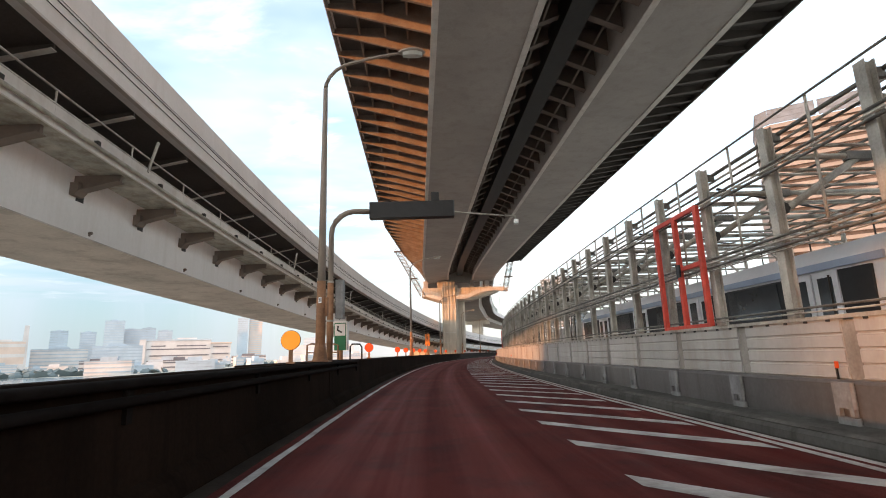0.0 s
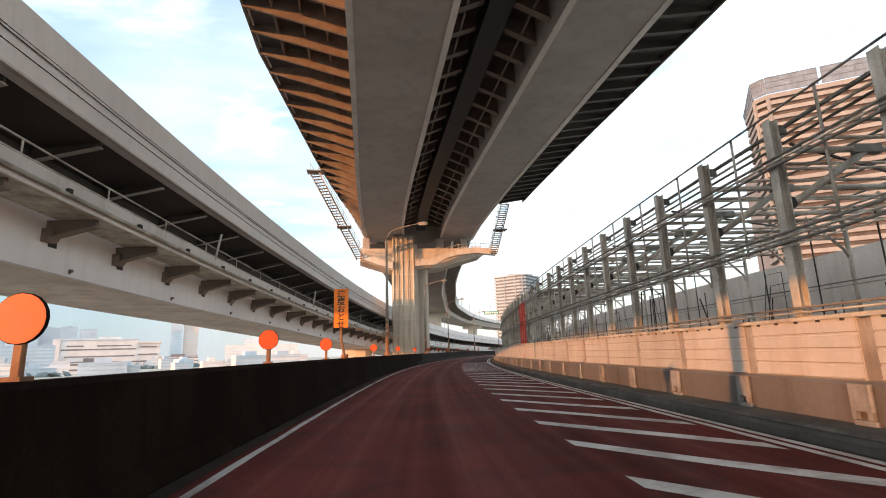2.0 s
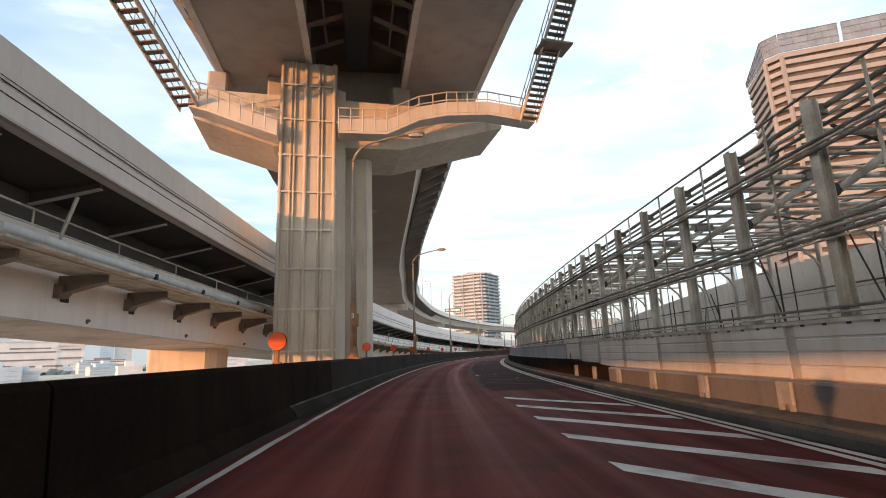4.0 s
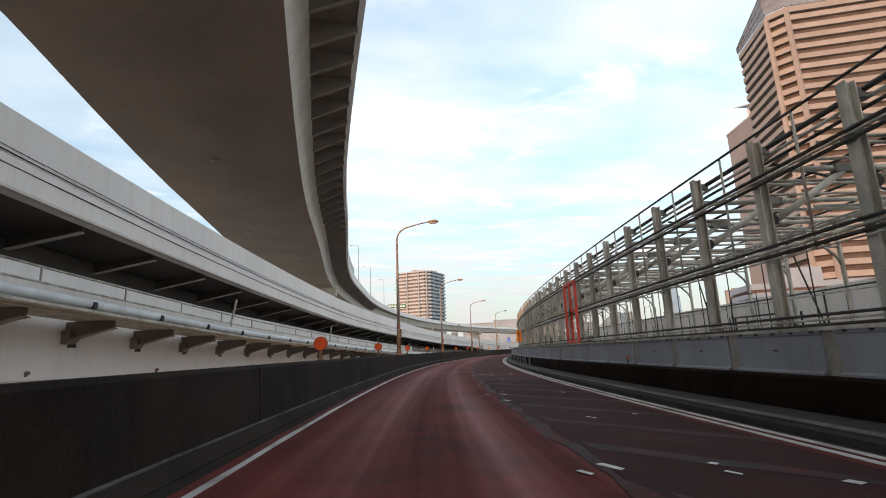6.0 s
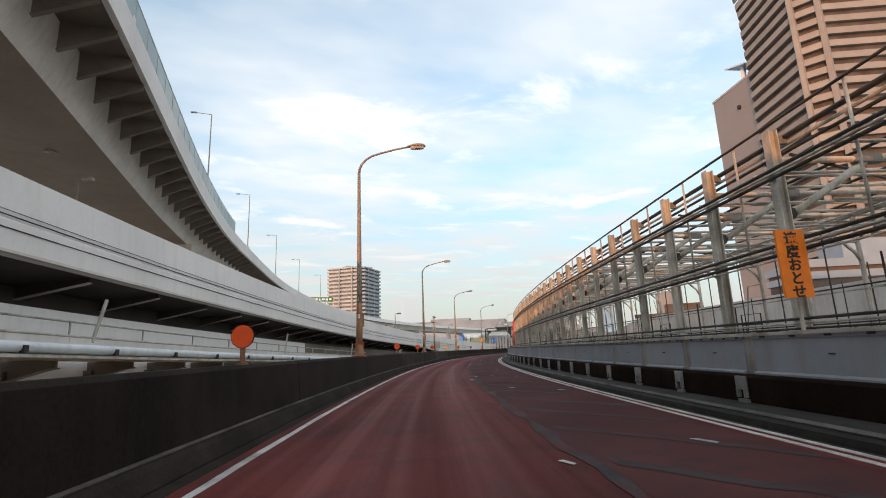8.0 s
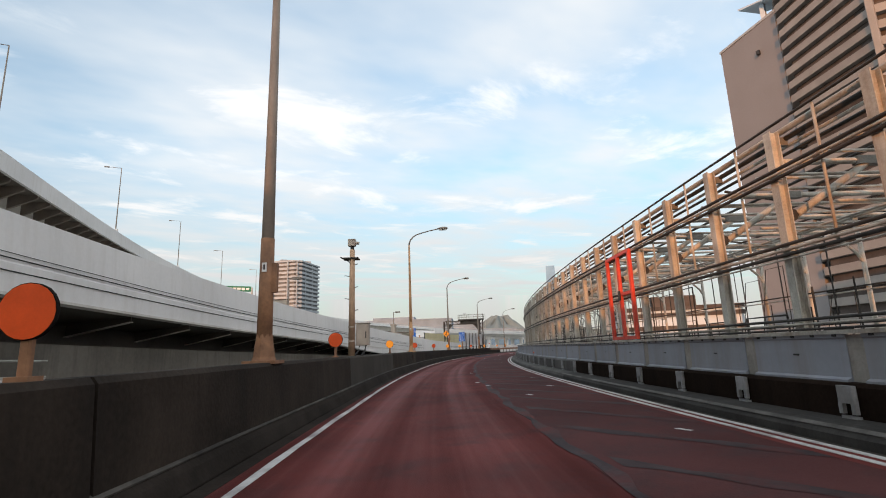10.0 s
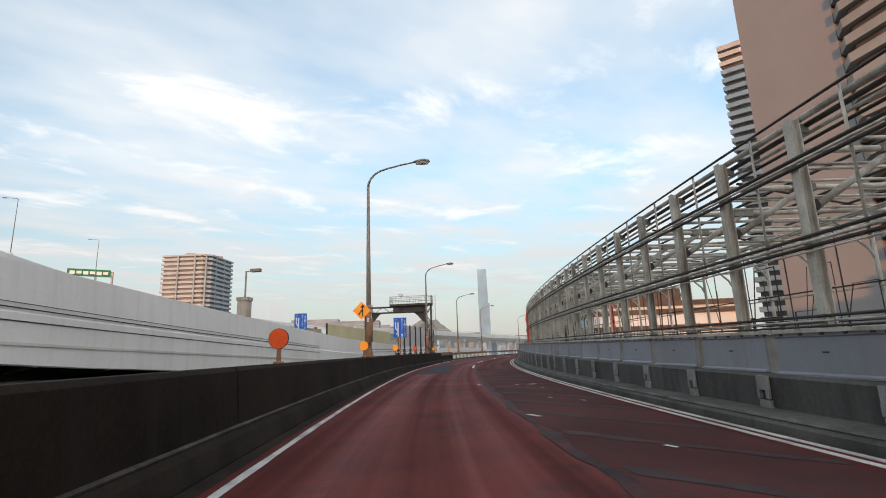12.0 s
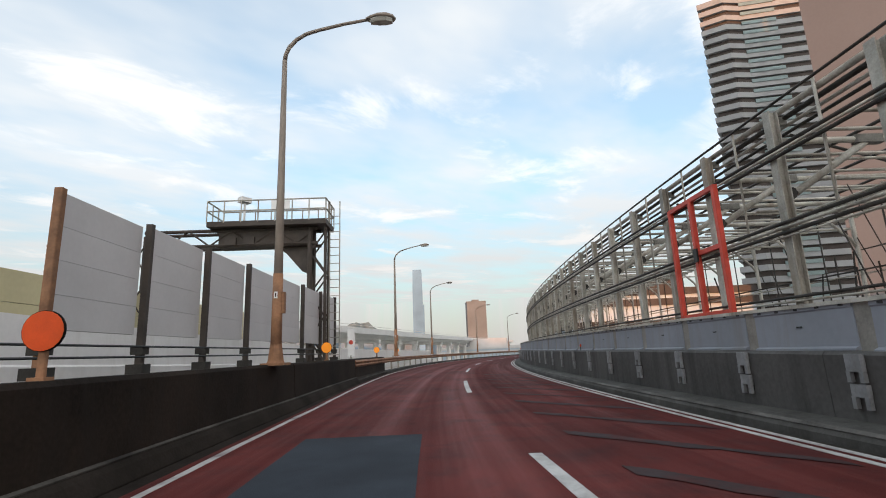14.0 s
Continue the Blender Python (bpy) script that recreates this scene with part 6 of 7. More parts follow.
for k in range(5):
    part("climbing_peg", Geo().tube([(0, 0, 1.35 + 0.36 * k), (-0.22 if k % 2 else 0.2, 0, 1.4 + 0.36 * k)], 0.012, 5), DARKRAIL, cm)
cb = part("cabinet", Geo().bevel_box(0.13, 0.02, 0.3, 0.52, 0.36, 0.98, 0.015).box(0.11, 0.0, 0.975, 0.54, 0.38, 0.995), BEIGE, cm, "grey-beige equipment cabinet")
part("cabinet_door", Geo().box(0.16, 0.008, 0.34, 0.49, 0.019, 0.94), BEIGE, cb)
part("handle", Geo().box(0.42, -0.004, 0.52, 0.45, 0.007, 0.72), DARKRAIL, cb)
for z in (0.42, 0.85):
    part("strap", Geo().tube([(0, 0, z), (0, 0, z + 0.04)], 0.112, 12), BEIGE, cm)
for x in (0.22, 0.42):
    part("conduit", Geo().tube([(x, 0.15, 0.31), (x - 0.03, 0.12, 0.14), (x - 0.12, 0.05, 0.0)], 0.025, 6), BLACK, cm)

# gantry over the ramp
gt = thing("gantry", "weathered steel gantry with lattice legs, platform and camera", "gantry")
GL, GR = Vector((99.0, 255.8, 0)), Vector((103.3, 250.75, 0))
ax = (GR - GL).normalized()
ay = Vector((-ax.y, ax.x, 0))
for base in (GL, GR):
    for sx in (-0.3, 0.3):
        for sy in (-0.3, 0.3):
            p = base + ax * sx + ay * sy
            part("leg", Geo().tube([p + Vector((0, 0, -1.5)), p + Vector((0, 0, 6.1))], 0.10 if sx < 0 else 0.065, 6), GANTRY, gt)
    for i in range(7):
        z0 = 0.2 + 0.82 * i
        for sy in (-0.3, 0.3):
            a_, b_ = base - ax * 0.3 + ay * sy, base + ax * 0.3 + ay * sy
            if i % 2:
                a_, b_ = b_, a_
            part("lacing", Geo().tube([a_ + Vector((0, 0, z0)), b_ + Vector((0, 0, z0 + 0.82))], 0.035, 5), GANTRY, gt)
turn_g = math.degrees(math.atan2(ax.y, ax.x))
for sy in (-0.3, 0.3):
    for z in (5.5, 6.1):
        part("beam", Geo().tube([GL + ay * sy + Vector((0, 0, z)), GR + ay * sy + Vector((0, 0, z))], 0.07, 6), GANTRY, gt)
for i in range(8):
    a_, b_ = GL.lerp(GR, i / 8), GL.lerp(GR, (i + 1) / 8)
    part("lacing", Geo().tube([a_ - ay * 0.3 + Vector((0, 0, 5.5 if i % 2 else 6.1)), b_ - ay * 0.3 + Vector((0, 0, 6.1 if i % 2 else 5.5))], 0.035, 5), GANTRY, gt)
part("haunch", Geo().along([(0.35, 4.5), (0.35, 5.5), (1.5, 5.5), (1.15, 5.25), (0.6, 4.6)], -0.06, 0.06), GANTRY, gt, m=pose(GL.x, GL.y, 0, 0, 0, turn_g))
part("haunch", Geo().along([(-0.35, 4.3), (-0.35, 5.5), (-1.7, 5.5), (-1.25, 5.15), (-0.65, 4.45)], -0.06, 0.06), GANTRY, gt, m=pose(GR.x, GR.y, 0, 0, 0, turn_g))
pa, pb = GL.lerp(GR, 0.38), GR + ax * 0.4
pl = Geo()
for z in (6.15, 6.35):
    pl.v += [tuple(p + Vector((0, 0, z))) for p in (pa - ay * 0.75, pb - ay * 0.75, pb + ay * 0.75, pa + ay * 0.75)]
pl.f = [(3, 2, 1, 0), (4, 5, 6, 7), (0, 1, 5, 4), (1, 2, 6, 5), (2, 3, 7, 6), (3, 0, 4, 7)]
part("platform", pl, GANTRY, gt)
part("main_beam", Geo().box(-(GR - pa).length + 0.3, -0.3, 5.42, -0.3, 0.3, 6.14).box(-(GR - pa).length + 0.6, -0.42, 5.5, -(GR - pa).length + 1.0, -0.31, 5.8).box(-(GR - pa).length + 1.3, -0.42, 5.5, -(GR - pa).length + 1.7, -0.31, 5.8), GANTRY, gt, "deep dark box beam", m=pose(GR.x, GR.y, 0, 0, 0, turn_g))
corners = [pa - ay * 0.75, pb - ay * 0.75, pb + ay * 0.75, pa + ay * 0.75]
for i in range(4):
    a_, b_ = corners[i], corners[(i + 1) % 4]
    for h in (6.75, 7.15):
        part("guard_rail", Geo().tube([a_ + Vector((0, 0, h)), b_ + Vector((0, 0, h))], 0.03, 5), GALV, gt)
    n = 7 if i % 2 == 0 else 3
    for j in range(n):
        p = a_.lerp(b_, j / n)
        part("guard_post", Geo().tube([p + Vector((0, 0, 6.3)), p + Vector((0, 0, 7.15))], 0.025, 5), GALV, gt)
p = pa.lerp(pb, 0.25)
part("camera", Geo().bevel_box(-0.22, -0.15, 7.3, 0.22, 0.2, 7.5, 0.03).tube([(0, 0, 6.35), (0, 0, 7.3)], 0.05, 6), WHITE, gt, m=Matrix.Translation(p))
p = pa.lerp(pb, 0.62) - ay * 0.79
part("notice", Geo().box(-0.35, -0.02, 6.75, 0.35, 0.0, 7.1), WHITE, gt, m=pose(p.x, p.y, 0, 0, 0, math.degrees(math.atan2(ax.y, ax.x))))
for sx in (0.35, 0.75):
    q = GR + ax * sx + ay * 0.2
    part("ladder_rail", Geo().tube([q + Vector((0, 0, 0)), q + Vector((0, 0, 7.3))], 0.025, 5), GALV, gt)
for i in range(20):
    z = 0.6 + 0.32 * i
    part("rung", Geo().tube([GR + ax * 0.35 + ay * 0.2 + Vector((0, 0, z)), GR + ax * 0.75 + ay * 0.2 + Vector((0, 0, z))], 0.015, 4), GALV, gt)

# pale noise barrier on the parapet
nb = thing("noise_barrier", "white-grey noise barrier panels between brown steel posts", "noise barrier")
NB = table((258, -5.3), (266.6, -5.05), (277, -4.45), (284, -4.3))
for i in range(8):
    s = 266.6 + 2.0 * i
    part("post", Geo().bevel_box(-0.06, -0.055, 0.3, 0.06, 0.055, 3.62, 0.012), RUST if i == 0 else GANTRY, nb, m=at(s, NB(s), 0))
    part("footing", Geo().box(-0.16, -0.12, 1.0, 0.13, 0.12, 1.16).box(-0.12, -0.09, 1.32, 0.1, 0.09, 1.46), DARKRAIL, nb, m=at(s, NB(s), 0))
    if i < 7:
        for j in range(4):
            part("panel", Geo().box(-0.045, 0.06, 1.66 + 0.475 * j, 0.045, 1.94, 2.13 + 0.475 * j), NOISEPANEL, nb, m=at(s, NB(s), 0))
for z in (1.28, 1.45):
    part("cable", Geo().tube([P(s, NB(s) + 0.12, z) for s in np.arange(258, 282, 2)], 0.018, 5), BLACK, nb)
cream = thing("cream_barrier", "long cream noise barrier with fine horizontal joints along the ramp", "noise barrier")
for k in range(8):
    s = 267.3 + 2.5 * k
    for j in range(3):
        part("panel", strip(lambda q: [(-11.4, 1.15 + 0.9 * j), (-11.4, 2.03 + 0.9 * j), (-11.5, 2.03 + 0.9 * j), (-11.5, 1.15 + 0.9 * j)], s + 0.02, s + 2.48, 2.5), CREAM, cream)
part("end_post", strip([(-11.38, 1.1), (-11.38, 3.88), (-11.52, 3.88), (-11.52, 1.1)], 267.22, 267.31, 1), DARKRAIL, cream)
stub = thing("vent_stub", "short rusty yellow standpipe beside a pale box on the ramp", "standpipe", m=at(265.1, -11.6, 1.6))
part("pipe", Geo().tube([(0, 0, 0), (0, 0, 1.75)], 0.11, 10), RUSTSUN, stub, smooth=True)
part("cap", Geo().tube([(0, 0, 1.72), (0, 0, 1.86)], 0.14, 10), RUST, stub)
part("box", Geo().bevel_box(0.14, -0.2, 0, 0.6, 0.2, 1.25, 0.03), BEIGE, stub)

# lamps and small masts of the viaducts
def mast(s, d, z, h, label, arm=0.9, box=False, board=False):
    ob = thing("viaduct_lamp", label, "street lamp", group="viaduct lamps", m=at(s, d, z))
    part("pole", Geo().tube([(0, 0, 0), (0, 0, h)], 0.07, 8, 0.05), POLE, ob, smooth=True)
    if box:
        part("base_box", Geo().bevel_box(-0.34, -0.3, 0.2, 0.3, 0.3, 2.75, 0.04).box(-0.38, -0.34, 2.6, 0.34, 0.34, 2.8), BEIGE, ob, "beige steel base box")
    if board:
        bd = part("notice_board", Geo().bevel_box(-1.36, -0.04, 0.3, -0.1, 0.04, 3.0, 0.02), BEIGE, ob, "beige notice board with a dark edge")
        part("board_edge", Geo().box(-1.38, -0.05, 3.0, -0.08, 0.05, 3.04).box(-1.40, -0.05, 0.3, -1.36, 0.05, 3.04), DARKRAIL, bd)
        for k in range(6):
            part("lettering_bar", Geo().box(-0.78 + 0.03 * (k % 2), -0.048, 2.62 - 0.2 * k, -0.5, -0.041, 2.7 - 0.2 * k), DARKRAIL, bd)
    part("arm", Geo().tube([(0, 0, h - 0.05), (arm * 0.4, 0, h + 0.02)], 0.03, 6), POLE, ob)
    part("lamp_head", Geo().bevel_box(arm * 0.3, -0.16, h - 0.08, arm, 0.16, h + 0.1, 0.05), POLE, ob)
mast(224.5, -12.2, 2.2, 4.6, "short square-headed lamp on the ramp, beside a beige notice board", board=True)
mast(254.0, -11.9, 1.9, 4.4, "short square-headed lamp on the ramp, on a beige box", box=True)
mast(178, -20.3, 4.2, 7.3, "lamp post on the ramp viaduct's far side")
for u in (148, 177, 206, 235, 264, 293, 322, 351):
    ob = thing("deck_lamp", "slim lamp post with a flat arm on the overhead deck", "street lamp", group="deck lamps", m=q_at(u, 7.9, OV_LOW(u) + 3.9))
    part("pole", Geo().tube([(0, 0, 0), (0, 0, 9.0)], 0.08, 6, 0.05), POLE, ob)
    part("arm", Geo().tube([(0, 0, 9.0), (-1.6, 0, 9.1)], 0.035, 5), POLE, ob)
    part("lamp_head", Geo().bevel_box(-2.1, -0.1, 9.03, -1.5, 0.1, 9.15, 0.03), POLE, ob)
    part("base_box", Geo().bevel_box(-0.25, -0.2, -0.6, 0.25, 0.2, 0.3, 0.03), PALEWALL, ob)

# ---- towers on the right ----
def banded_tower(name, ring_pts, z1, floors, z0, band, wall, depth, label):
    """Storeys with projecting balcony bands round a recessed core."""
    ob = thing(name, label, "tower block", m=Matrix.Translation((ring_pts[0][0], ring_pts[0][1], -9)))
    ox, oy = ring_pts[0]
    ring = [(x - ox, y - oy) for x, y in ring_pts]
    cx, cy = sum(p[0] for p in ring) / len(ring), sum(p[1] for p in ring) / len(ring)
    def inset(k):
        return [(x + (cx - x) * k / math.hypot(cx - x, cy - y), y + (cy - y) * k / math.hypot(cx - x, cy - y)) for x, y in ring]
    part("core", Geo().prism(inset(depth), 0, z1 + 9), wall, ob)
    fh = (z1 - z0) / floors
    sh = Geo().prism(ring, 0, fh * 0.5).mesh("balcony_band", band)
    for i in range(floors):
        part("balcony_band", sh, band, ob, m=Matrix.Translation((0, 0, z0 + 9 + fh * i)))
    part("roof_parapet", Geo().prism(inset(-0.2), z1 + 9 - 0.6, z1 + 9 + 1.2), band, ob)
    return ob


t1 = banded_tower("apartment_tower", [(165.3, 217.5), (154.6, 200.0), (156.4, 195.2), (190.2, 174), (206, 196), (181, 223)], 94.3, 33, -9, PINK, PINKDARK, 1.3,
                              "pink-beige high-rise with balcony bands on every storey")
for x, y in ((-10.6, -17.4), (-8.8, -22.2)):
    part("pilaster", Geo().bevel_box(x - 0.55, y - 0.55, 0, x + 0.55, y + 0.55, 103.5, 0.1), PINK, t1)
for ax0, ay0, ax1, ay1 in ((0.2, 0.5, -10.2, -17.0), (-10.2, -17.0, -8.4, -21.6), (-8.4, -21.6, 6.0, -30.6), (7.0, -31.2, 24.5, -42.4)):
    d = Vector((ax1 - ax0, ay1 - ay0, 0))
    o = Vector((d.y, -d.x, 0)).normalized()
    o = o if o.x + o.y < 0 else -o
    a_, b_ = Vector((ax0, ay0, 105.3)), Vector((ax1, ay1, 105.3))
    up = o * 0.5 + Vector((0, 0, 6.5))
    upa = up if ay0 < 0 else up * 0.3
    th = o * -0.25
    scr = part("roof_screen", Geo().add([a_, b_, b_ + up, a_ + upa, a_ + th, b_ + th, b_ + up + th, a_ + upa + th], [(0, 1, 2, 3), (7, 6, 5, 4), (0, 4, 5, 1), (1, 5, 6, 2), (2, 6, 7, 3), (3, 7, 4, 0)]), SCREEN, t1, "blue-grey roof screen leaning outwards")
    for k in range(9):
        p = a_.lerp(b_, k / 8) + o * 0.1
        part("screen_rib", Geo().tube([p, p + upa.lerp(up, k / 8)], 0.1, 4), SCREEN, scr)
    for h in (0.35, 0.7, 1.0):
        part("screen_rib", Geo().tube([a_ + upa * h + o * 0.1, b_ + up * h + o * 0.1], 0.1, 4), SCREEN, scr)
bw = thing("blank_wall_block", "plain grey-pink windowless wing of the tower", "tower block", m=Matrix.Translation((169.3, 218.4, -9)))
part("block", Geo().prism([(-1.2, 0.2), (5.6, 15.6), (32, 4), (25, -12)], 0, 83.5), BLANK, bw)
part("roof_edge", Geo().prism([(-1.35, 0.1), (5.5, 15.85), (32.2, 4), (25, -12.2)], 83.5, 84.1), TWRGREY, bw)
part("vent", Geo().box(0.2, 5.0, 76, 1.5, 5.7, 77), BLACK, bw)
part("roof_canopy", Geo().add([(-0.6, 1.5, 88), (3.0, 9, 91), (9, 6.5, 91), (6, -1, 88), (-0.6, 1.5, 88.4), (3.0, 9, 91.4), (9, 6.5, 91.4), (6, -1, 88.4)],
                              [(3, 2, 1, 0), (4, 5, 6, 7), (0, 1, 5, 4), (1, 2, 6, 5), (2, 3, 7, 6), (3, 0, 4, 7)]).box(2, 3, 84, 3, 4, 89), FARGREY, bw)
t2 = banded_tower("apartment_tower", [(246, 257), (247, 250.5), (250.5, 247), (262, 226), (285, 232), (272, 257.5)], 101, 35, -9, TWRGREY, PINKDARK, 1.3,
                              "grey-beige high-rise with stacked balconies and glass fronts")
gl = Geo().add([(4.55, -10.0, 1.35), (9.0, -18.2, 1.35), (9.0, -18.2, 2.4), (4.55, -10.0, 2.4), (4.75, -9.9, 1.35), (9.2, -18.1, 1.35), (9.2, -18.1, 2.4), (4.75, -9.9, 2.4)],
               [(0, 1, 2, 3), (7, 6, 5, 4), (0, 4, 5, 1), (1, 5, 6, 2), (2, 6, 7, 3), (3, 7, 4, 0)]).mesh("balcony_glass", TWRGLASS)
for i in range(35):
    part("balcony_glass", gl, TWRGLASS, t2, m=Matrix.Translation((-0.25, -0.12, i * 110 / 35)))

# ---- far buildings ----
def far_block(name, x, y, w, dp, turn, z1, floors, mat, bandmat, label):
    ob = thing(name, label, "building", m=pose(x, y, -9, 0, 0, turn))
    h = z1 + 9
    part("wall", Geo().box(-w / 2, -dp / 2, 0, w / 2, dp / 2, h), mat, ob)
    part("roof", Geo().box(-w / 2 - 0.4, -dp / 2 - 0.4, h, w / 2 + 0.4, dp / 2 + 0.4, h + 1.2).box(-w / 5, -dp / 4, h + 1.2, w / 6, dp / 4, h + 4.5), bandmat, ob)
    fh = h / floors
    sh = Geo().box(-w / 2 - 0.35, -dp / 2 - 0.35, fh * 0.5, w / 2 + 0.35, dp / 2 + 0.35, fh * 0.82).mesh("window_band", bandmat)
    for i in range(floors):
        part("window_band", sh, bandmat, ob, m=Matrix.Translation((0, 0, fh * i)))
    return ob


oa = banded_tower("office_block", [(211.5, 842), (246, 807.5), (256, 806.5), (292.5, 842), (252, 882.5)], 120, 24, -9, BLDG_A, BLDG_A_DARK, 2.6,
                                "grey-beige office block with projecting slab bands on every storey")
part("roof_house", Geo().box(22, -18, 128, 62, 18, 133), BLDG_A, oa)
for x, y in ((13.5, -14.5), (27.5, -28.5), (37.5, -35.8), (52.0, -26.5), (66.0, -13.0)):
    part("mullion", Geo().bevel_box(x - 0.7, y - 0.7, 0, x + 0.7, y + 0.7, 129, 0.2), BLDG_A, oa)
wh = thing("warehouse", "long pink-white warehouse with dark window slits, across the water", "building", m=pose(-535, 1185, -9, 0, 0, 24))
part("wall", Geo().box(-89, -25, 0, 50, 25, 56), FARPALE, wh)
part("wall", Geo().box(50, -24, 0, 92, 25, 48), FARPALE, wh)
part("stair_tower", Geo().box(-92, -27, 0, -80, 20, 59), FARPALE, wh)
part("roof", Geo().box(-88, -26.5, 56, 51, 26, 59), FARGREY, wh)
part("roof_house", Geo().box(-20, -5, 59, 20, 18, 63), FARPALE, wh)
part("roof", Geo().box(49, -26, 48, 94, 26, 51), FARPEACH, wh)
for z, x0, x1 in ((43, -70, -42), (43, -20, 40), (36, -78, 48), (22, -72, 46), (40, 54, 86), (24, 52, 88), (10, -76, 86)):
    part("window_slit", Geo().box(x0, -25.6, z, x1, -24, z + 2.6), FARSLIT, wh)
for k in range(9):
    part("loading_door", Geo().box(-66 + 16 * k, -25.7, 1, -58 + 16 * k, -24, 6), FARSLIT, wh)
ch = thing("chimney", "tall pale square chimney beside an industrial hall", "chimney", m=pose(-651, 862, -9, 0, 0, 37))
part("shaft", Geo().add([(-5, -5, 0), (5, -5, 0), (5, 5, 0), (-5, 5, 0), (-3, -3, 76), (3, -3, 76), (3, 3, 76), (-3, 3, 76)], [(3, 2, 1, 0), (4, 5, 6, 7), (0, 1, 5, 4), (1, 2, 6, 5), (2, 3, 7, 6), (3, 0, 4, 7)]), FARPALE, ch)
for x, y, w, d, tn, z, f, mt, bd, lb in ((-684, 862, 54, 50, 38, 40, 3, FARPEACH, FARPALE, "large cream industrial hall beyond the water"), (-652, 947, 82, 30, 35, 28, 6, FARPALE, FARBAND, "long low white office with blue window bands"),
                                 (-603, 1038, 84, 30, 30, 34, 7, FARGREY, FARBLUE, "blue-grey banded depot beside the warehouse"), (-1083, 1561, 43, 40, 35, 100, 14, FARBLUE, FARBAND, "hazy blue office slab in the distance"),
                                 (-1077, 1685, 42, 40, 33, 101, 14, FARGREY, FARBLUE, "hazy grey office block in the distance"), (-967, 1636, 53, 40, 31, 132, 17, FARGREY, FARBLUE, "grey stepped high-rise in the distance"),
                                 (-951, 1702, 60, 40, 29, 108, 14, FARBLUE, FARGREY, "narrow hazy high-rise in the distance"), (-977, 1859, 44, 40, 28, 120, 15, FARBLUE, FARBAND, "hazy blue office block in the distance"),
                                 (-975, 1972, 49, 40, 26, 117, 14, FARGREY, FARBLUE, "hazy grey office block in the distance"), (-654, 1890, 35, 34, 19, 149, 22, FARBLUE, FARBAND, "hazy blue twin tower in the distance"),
                                 (-615, 1914, 46, 34, 18, 149, 22, FARPEACH, FARBLUE, "twin tower painted in its sunlit peach tone, in the distance"), (-400, 1900, 60, 30, 10, 70, 8, FARGREY, FARBLUE, "wide hazy grey building in the distance"),
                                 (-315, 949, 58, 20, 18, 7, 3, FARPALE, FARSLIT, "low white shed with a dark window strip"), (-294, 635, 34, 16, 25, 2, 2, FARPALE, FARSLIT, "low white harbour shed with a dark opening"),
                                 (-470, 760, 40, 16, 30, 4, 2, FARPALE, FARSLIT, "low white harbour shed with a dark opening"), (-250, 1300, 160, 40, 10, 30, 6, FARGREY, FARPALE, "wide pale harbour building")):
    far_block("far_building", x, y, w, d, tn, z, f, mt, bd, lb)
for x, y, w, tn, h in ((-420, 560, 300, 35, 3.2), (-360, 760, 340, 27, 4.5), (-520, 900, 320, 32, 6), (-250, 820, 260, 16, 4), (-300, 480, 200, 38, 2.2)):
    belt = Geo()
    for k in range(int(w / 9)):
        belt.tube([(-w / 2 + 9 * k + random.uniform(-3, 3), random.uniform(-5, 5), 0), (-w / 2 + 9 * k, 0, h * random.uniform(0.6, 1.3))], 6, 7, 2.0)
    solid("tree_belt", belt, FARHILL, "hazy grey-green belt of low trees across the water", "trees", kind="stuff", m=pose(x, y, -9, 0, 0, tn))
for x, y, w, d, z, f, mt, lb in ((330, 690, 130, 40, 34, 6, FARHAZE, "long low hazy grey building behind the viaduct"), (480, 790, 90, 40, 36, 8, FARHAZE, "hazy grey office building behind the viaduct"),
                             (720, 960, 200, 60, 34, 7, FARHAZE, "wide hazy grey building behind the highway"), (960, 900, 160, 60, 26, 6, FARHAZE, "low hazy grey hall behind the highway")):
    far_block("far_building", x, y, w, d, 28 if x < 0 else -38, z, f, mt, FARBAND if mt is not FARPALE and mt is not FARHAZE else (FARGREY if mt is FARPALE else FARHAZE), lb)
random.seed(21)
for i in range(48):
    az = radians(random.uniform(-52, -6))
    dist = random.uniform(520, 1100)
    x, y = math.sin(az) * dist, math.cos(az) * dist
    w, d = random.uniform(10, 45), random.uniform(8, 20)
    z = random.choice((-6, -5, -4, -3, -1, 1)) + dist * 0.003
    far_block("harbour_shed", x, y, w, d, random.uniform(10, 40), z, 3 if z < 6 else 6, random.choice((FARPALE, FARPALE, FARGREY, FARGREY, FARPALE)), random.choice((FARGREY, FARBAND, FARPALE)), "low harbour building across the water, hazy and pale")
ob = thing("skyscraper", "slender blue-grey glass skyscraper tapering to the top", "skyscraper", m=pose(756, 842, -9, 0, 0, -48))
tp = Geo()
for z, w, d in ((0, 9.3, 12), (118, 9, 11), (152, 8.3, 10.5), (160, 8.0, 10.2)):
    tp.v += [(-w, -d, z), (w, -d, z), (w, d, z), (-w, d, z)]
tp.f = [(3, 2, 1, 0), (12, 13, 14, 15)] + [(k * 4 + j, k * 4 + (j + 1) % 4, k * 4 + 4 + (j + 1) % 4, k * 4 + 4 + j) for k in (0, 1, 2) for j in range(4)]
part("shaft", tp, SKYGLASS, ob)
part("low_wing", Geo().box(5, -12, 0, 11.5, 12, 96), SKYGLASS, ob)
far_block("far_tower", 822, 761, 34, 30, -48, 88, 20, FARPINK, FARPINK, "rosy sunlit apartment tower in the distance")
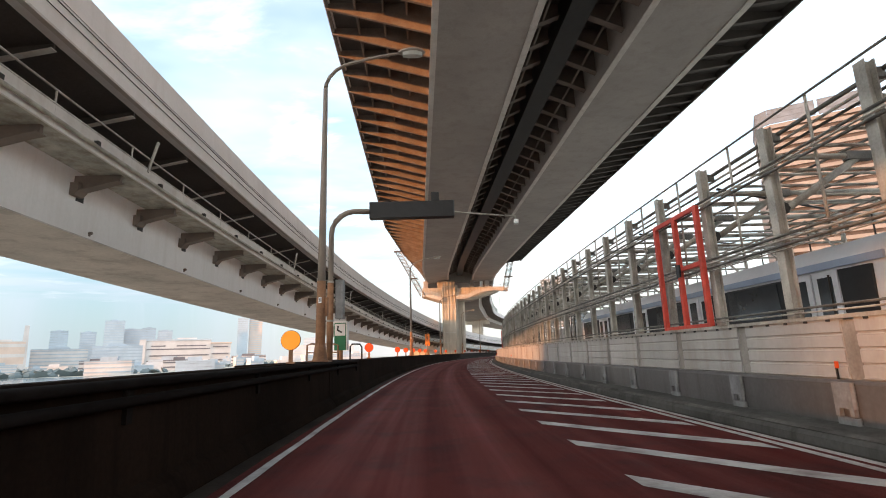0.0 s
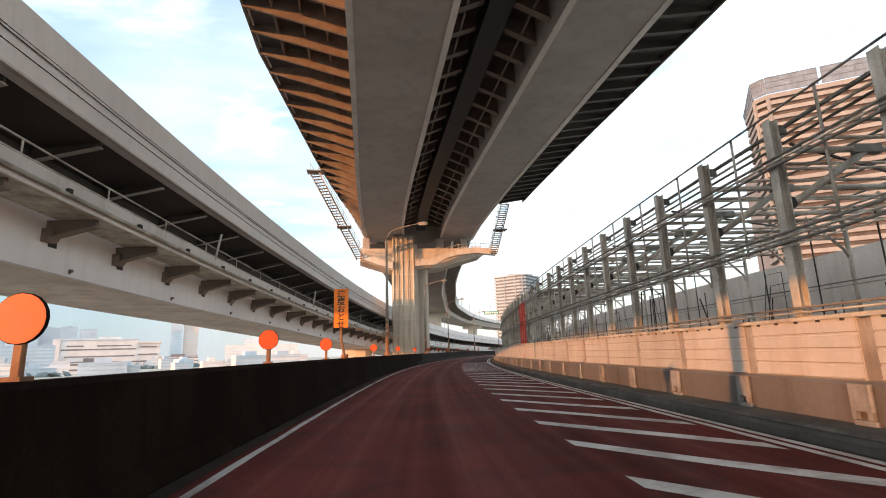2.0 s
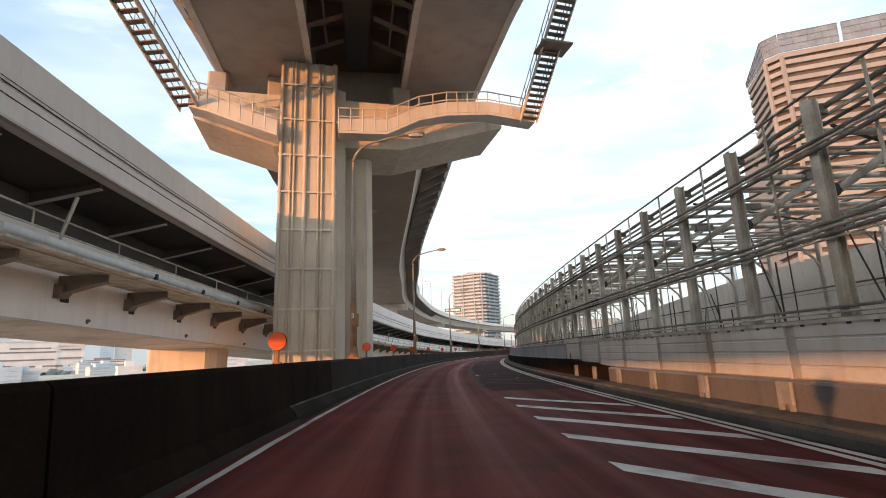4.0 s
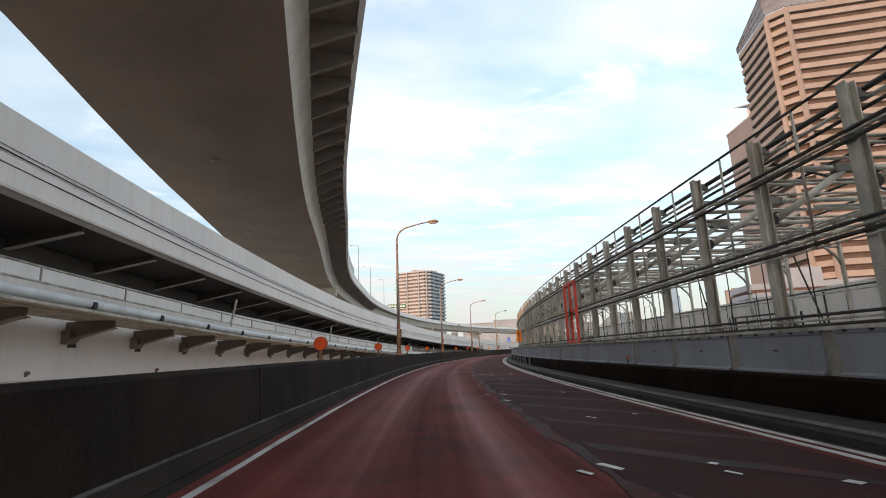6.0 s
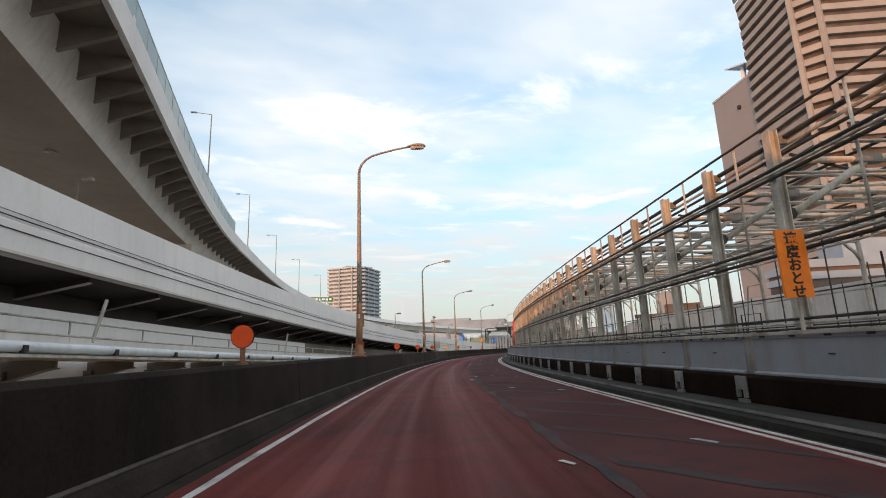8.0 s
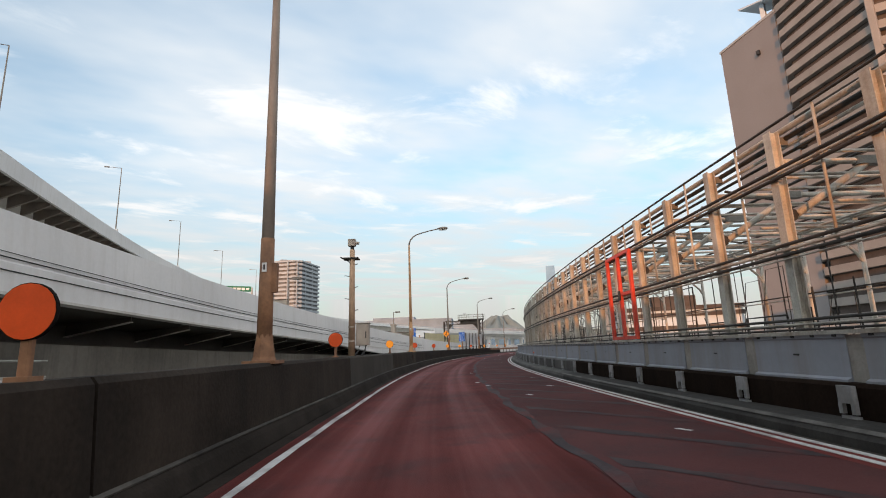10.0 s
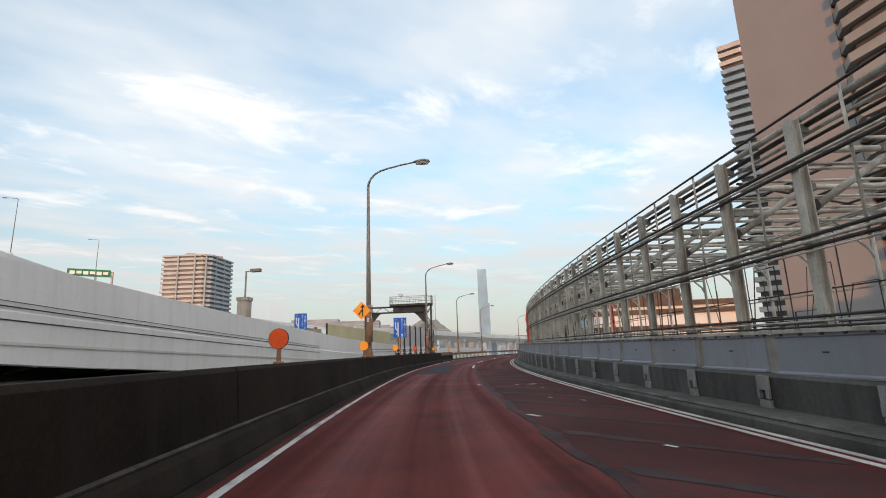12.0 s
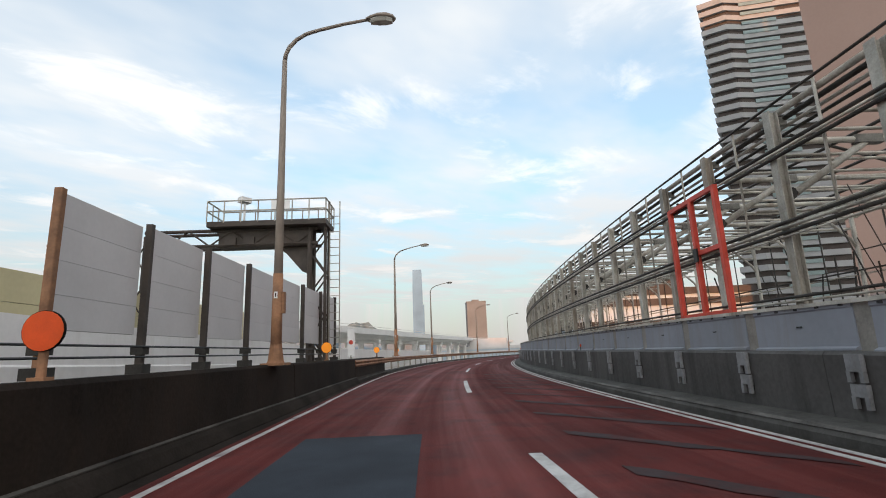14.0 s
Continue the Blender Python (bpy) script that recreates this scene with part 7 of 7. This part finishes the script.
# viaduct crossing beyond the end of the road
cv = thing("crossing_viaduct", "pale concrete viaduct on round white columns, crossing in the distance", "viaduct", m=pose(160, 314.5, -9))
span = [(-34, -14), (-6, -3), (22, 10.5), (63, 30), (120, 55), (190, 80)]
for (xa, ya), (xb, yb) in zip(span, span[1:]):
    u = Vector((xb - xa, yb - ya, 0)).normalized()
    o = Vector((-u.y, u.x, 0))
    a_, b_ = Vector((xa, ya, 0)), Vector((xb, yb, 0)) - u * 0.06
    ring_ = [(0, 16.0), (0, 14.75), (1.6, 14.6), (2.2, 13.9), (6.8, 13.9), (7.4, 14.6), (9, 14.75), (9, 16.0), (8.7, 16.0), (8.7, 15.1), (0.3, 15.1), (0.3, 16.0)]
    g = Geo()
    g.v = [tuple(p + o * dd + Vector((0, 0, zz))) for p in (a_, b_) for dd, zz in ring_]
    n = len(ring_)
    g.f = [(k, (k + 1) % n, n + (k + 1) % n, n + k) for k in range(n)] + [tuple(range(n - 1, -1, -1)), tuple(range(n, 2 * n))]
    part("girder", g, PALEWALL, cv)
    part("deck_rail", Geo().tube([a_ + o * 0.15 + Vector((0, 0, 16.45)), b_ + o * 0.15 + Vector((0, 0, 16.45))], 0.05, 5), STEELGREY, cv)
    for k in range(max(2, round((b_ - a_).length / 13))):
        p = a_.lerp(b_, (k + 0.5) / max(2, round((b_ - a_).length / 13)))
        for dd in (2.6, 6.4):
            q = p + o * dd
            part("column", Geo().tube([q, q + Vector((0, 0, 13.2))], 0.75, 12), PALEWALL, cv, smooth=True)
        part("column_cap", Geo().add([p + o * dd + u * du + Vector((0, 0, zz)) for zz in (13.0, 13.895) for dd, du in ((1.6, -0.8), (7.4, -0.8), (7.4, 0.8), (1.6, 0.8))], [(0, 3, 2, 1), (4, 5, 6, 7), (0, 1, 5, 4), (1, 2, 6, 5), (2, 3, 7, 6), (3, 0, 4, 7)]), PALEWALL, cv)
# wooded hill on the skyline
hill = Geo()
HX, HY, rows_, cols_ = 1260.0, 1580.0, 14, 40
for i in range(rows_ + 1):
    r = i / rows_
    for j in range(cols_):
        q = 2 * math.pi * j / cols_
        h = 122 * (0.55 * math.exp(-(r * 4.2) ** 2) + 0.45 * (1 - r) ** 1.2) * (1 + 0.10 * math.sin(5 * q + 9 * r) + 0.06 * math.sin(11 * q - 17 * r) if i else 1)
        hill.v.append((420 * r * math.cos(q), 420 * r * math.sin(q), h))
for i in range(rows_):
    for j in range(cols_):
        n = (j + 1) % cols_
        hill.f.append((i * cols_ + j, (i + 1) * cols_ + j, (i + 1) * cols_ + n, i * cols_ + n))
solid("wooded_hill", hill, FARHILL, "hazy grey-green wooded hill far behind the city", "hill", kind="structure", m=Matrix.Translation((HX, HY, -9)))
# posts under the far part of the overhead viaduct
for u in (215, 310, 394, 478, 562, 650):
    solid("viaduct_column", Geo().prism([(-2.2, -1.2), (2.2, -1.2), (2.2, 1.2), (-2.2, 1.2)], -9, OV_LOW(u) - 1.6).box(-5.2, -1.3, OV_LOW(u) - 1.6, 5.2, 1.3, OV_LOW(u) - 0.01), PIERMAT,
          "pale concrete column under the curving viaduct", "pier", group="viaduct columns", m=q_at(u, 0, 0))

# unseen blocks added far behind, to keep the low sun off some stretches
for pn, w, h in ((160.0, 64, 70), (218.5, 60, 75), (275.5, 60, 70), (332, 60, 74), (9.0, 14.6, 41)):
    pd = 330 + 12 * (h % 2)
    far_block("waterfront_block", -0.559 * pn - 0.829 * pd, 0.829 * pn - 0.559 * pd, w, 22, 124, h, h // 4, FARPALE, FARBAND, "unseen slab block added to keep the low sun off the road")

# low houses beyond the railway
for x, y, w, d, tn, z, f, mt, bm_, lb in ((192, 266, 34, 14, -50, 10, 5, FARGREY, PINKDARK, "low pale building with dark window bands beyond the railway"), (123, 184, 22, 12, -35, 11, 6, BRICKRED, FARHAZE, "brown-red tiled house beyond the railway"),
                                      (95, 120, 40, 16, -15, 4, 4, FARPALE, FARGREY, "low white depot beyond the railway"), (80, 60, 40, 16, -8, 5, 4, BRICKRED, FARHAZE, "low brown depot beyond the railway"),
                                      (275, 360, 44, 16, -60, 2, 3, FARGREY, FARPALE, "low hazy pale building beyond the railway")):
    far_block("trackside_building", x, y, w, d, tn, z, f, mt, bm_, lb)

# small things on the ramp
copy_thing(guide, at(263.0, -12.0, 1.72, turn=9) @ Matrix.Diagonal((1.2, 1, 1.2, 1)))
gs = thing("overhead_sign", "green road sign board with unreadable white lettering on a tall post", "sign", m=pose(94.6, 384, 18.2, 0, 0, -8))
part("post", Geo().tube([(0, 0, 0), (0, 0, 9.6)], 0.3, 8), GALV, gs)
b = part("board", Geo().bevel_box(-10.9, -0.5, 7.9, -0.4, -0.2, 10.0, 0.1), GREEN, gs)
for k in range(6):
    part("lettering_bar", Geo().box(-10.3 + 1.6 * k, -0.56, 8.4 + 0.2 * (k % 2), -9.1 + 1.6 * k, -0.51, 9.4), WHITE, b)
part("back_stay", Geo().tube([(-4, 0, 0.2), (-4, 0, 8.2)], 0.2, 6), GALV, gs)
hp = thing("access_landing", "small galvanised landing with hoop rails on the ramp's flank", "landing", m=at(211.3, -8.0, 0.35))
part("plate", Geo().box(-4.6, -0.5, -0.08, 0.4, 0.5, 0.0), GALV, hp)
for y in (-0.35, 0.35):
    part("hoop_rail", Geo().tube([(0.2, y - 0.16, 0), (0.2, y - 0.16, 1.1), (0.2, y + 0.16, 1.1), (0.2, y + 0.16, 0)], 0.03, 6), GALV, hp)
    part("hoop_bar", Geo().tube([(0.2, y - 0.16, 0.6), (0.2, y + 0.16, 0.6)], 0.02, 5), GALV, hp)

# reflectors and a cable on the screen
rf = None
for s in (6.0, 36.3, 66.4, 96.5, 126.6, 156.7, 186.8, 216.9, 247.4, 277.5, 307.6):
    if rf is None:
        rf = thing("screen_reflector", "small red reflector on a thin stem above the crash wall", "reflector", group="screen reflectors", m=at(s, RIGHT + 0.86, 0.66 + FRAME_Z(s) + LIFT(s)))
        part("stem", Geo().box(-0.01, -0.01, 0.0, 0.01, 0.01, 0.14), BLACK, rf)
        part("lens", Geo().bevel_box(-0.028, -0.02, 0.13, 0.028, 0.0, 0.21, 0.01), ORANGE, rf)
    else:
        copy_thing(rf, at(s, RIGHT + 0.86, 0.66 + FRAME_Z(s) + LIFT(s)))
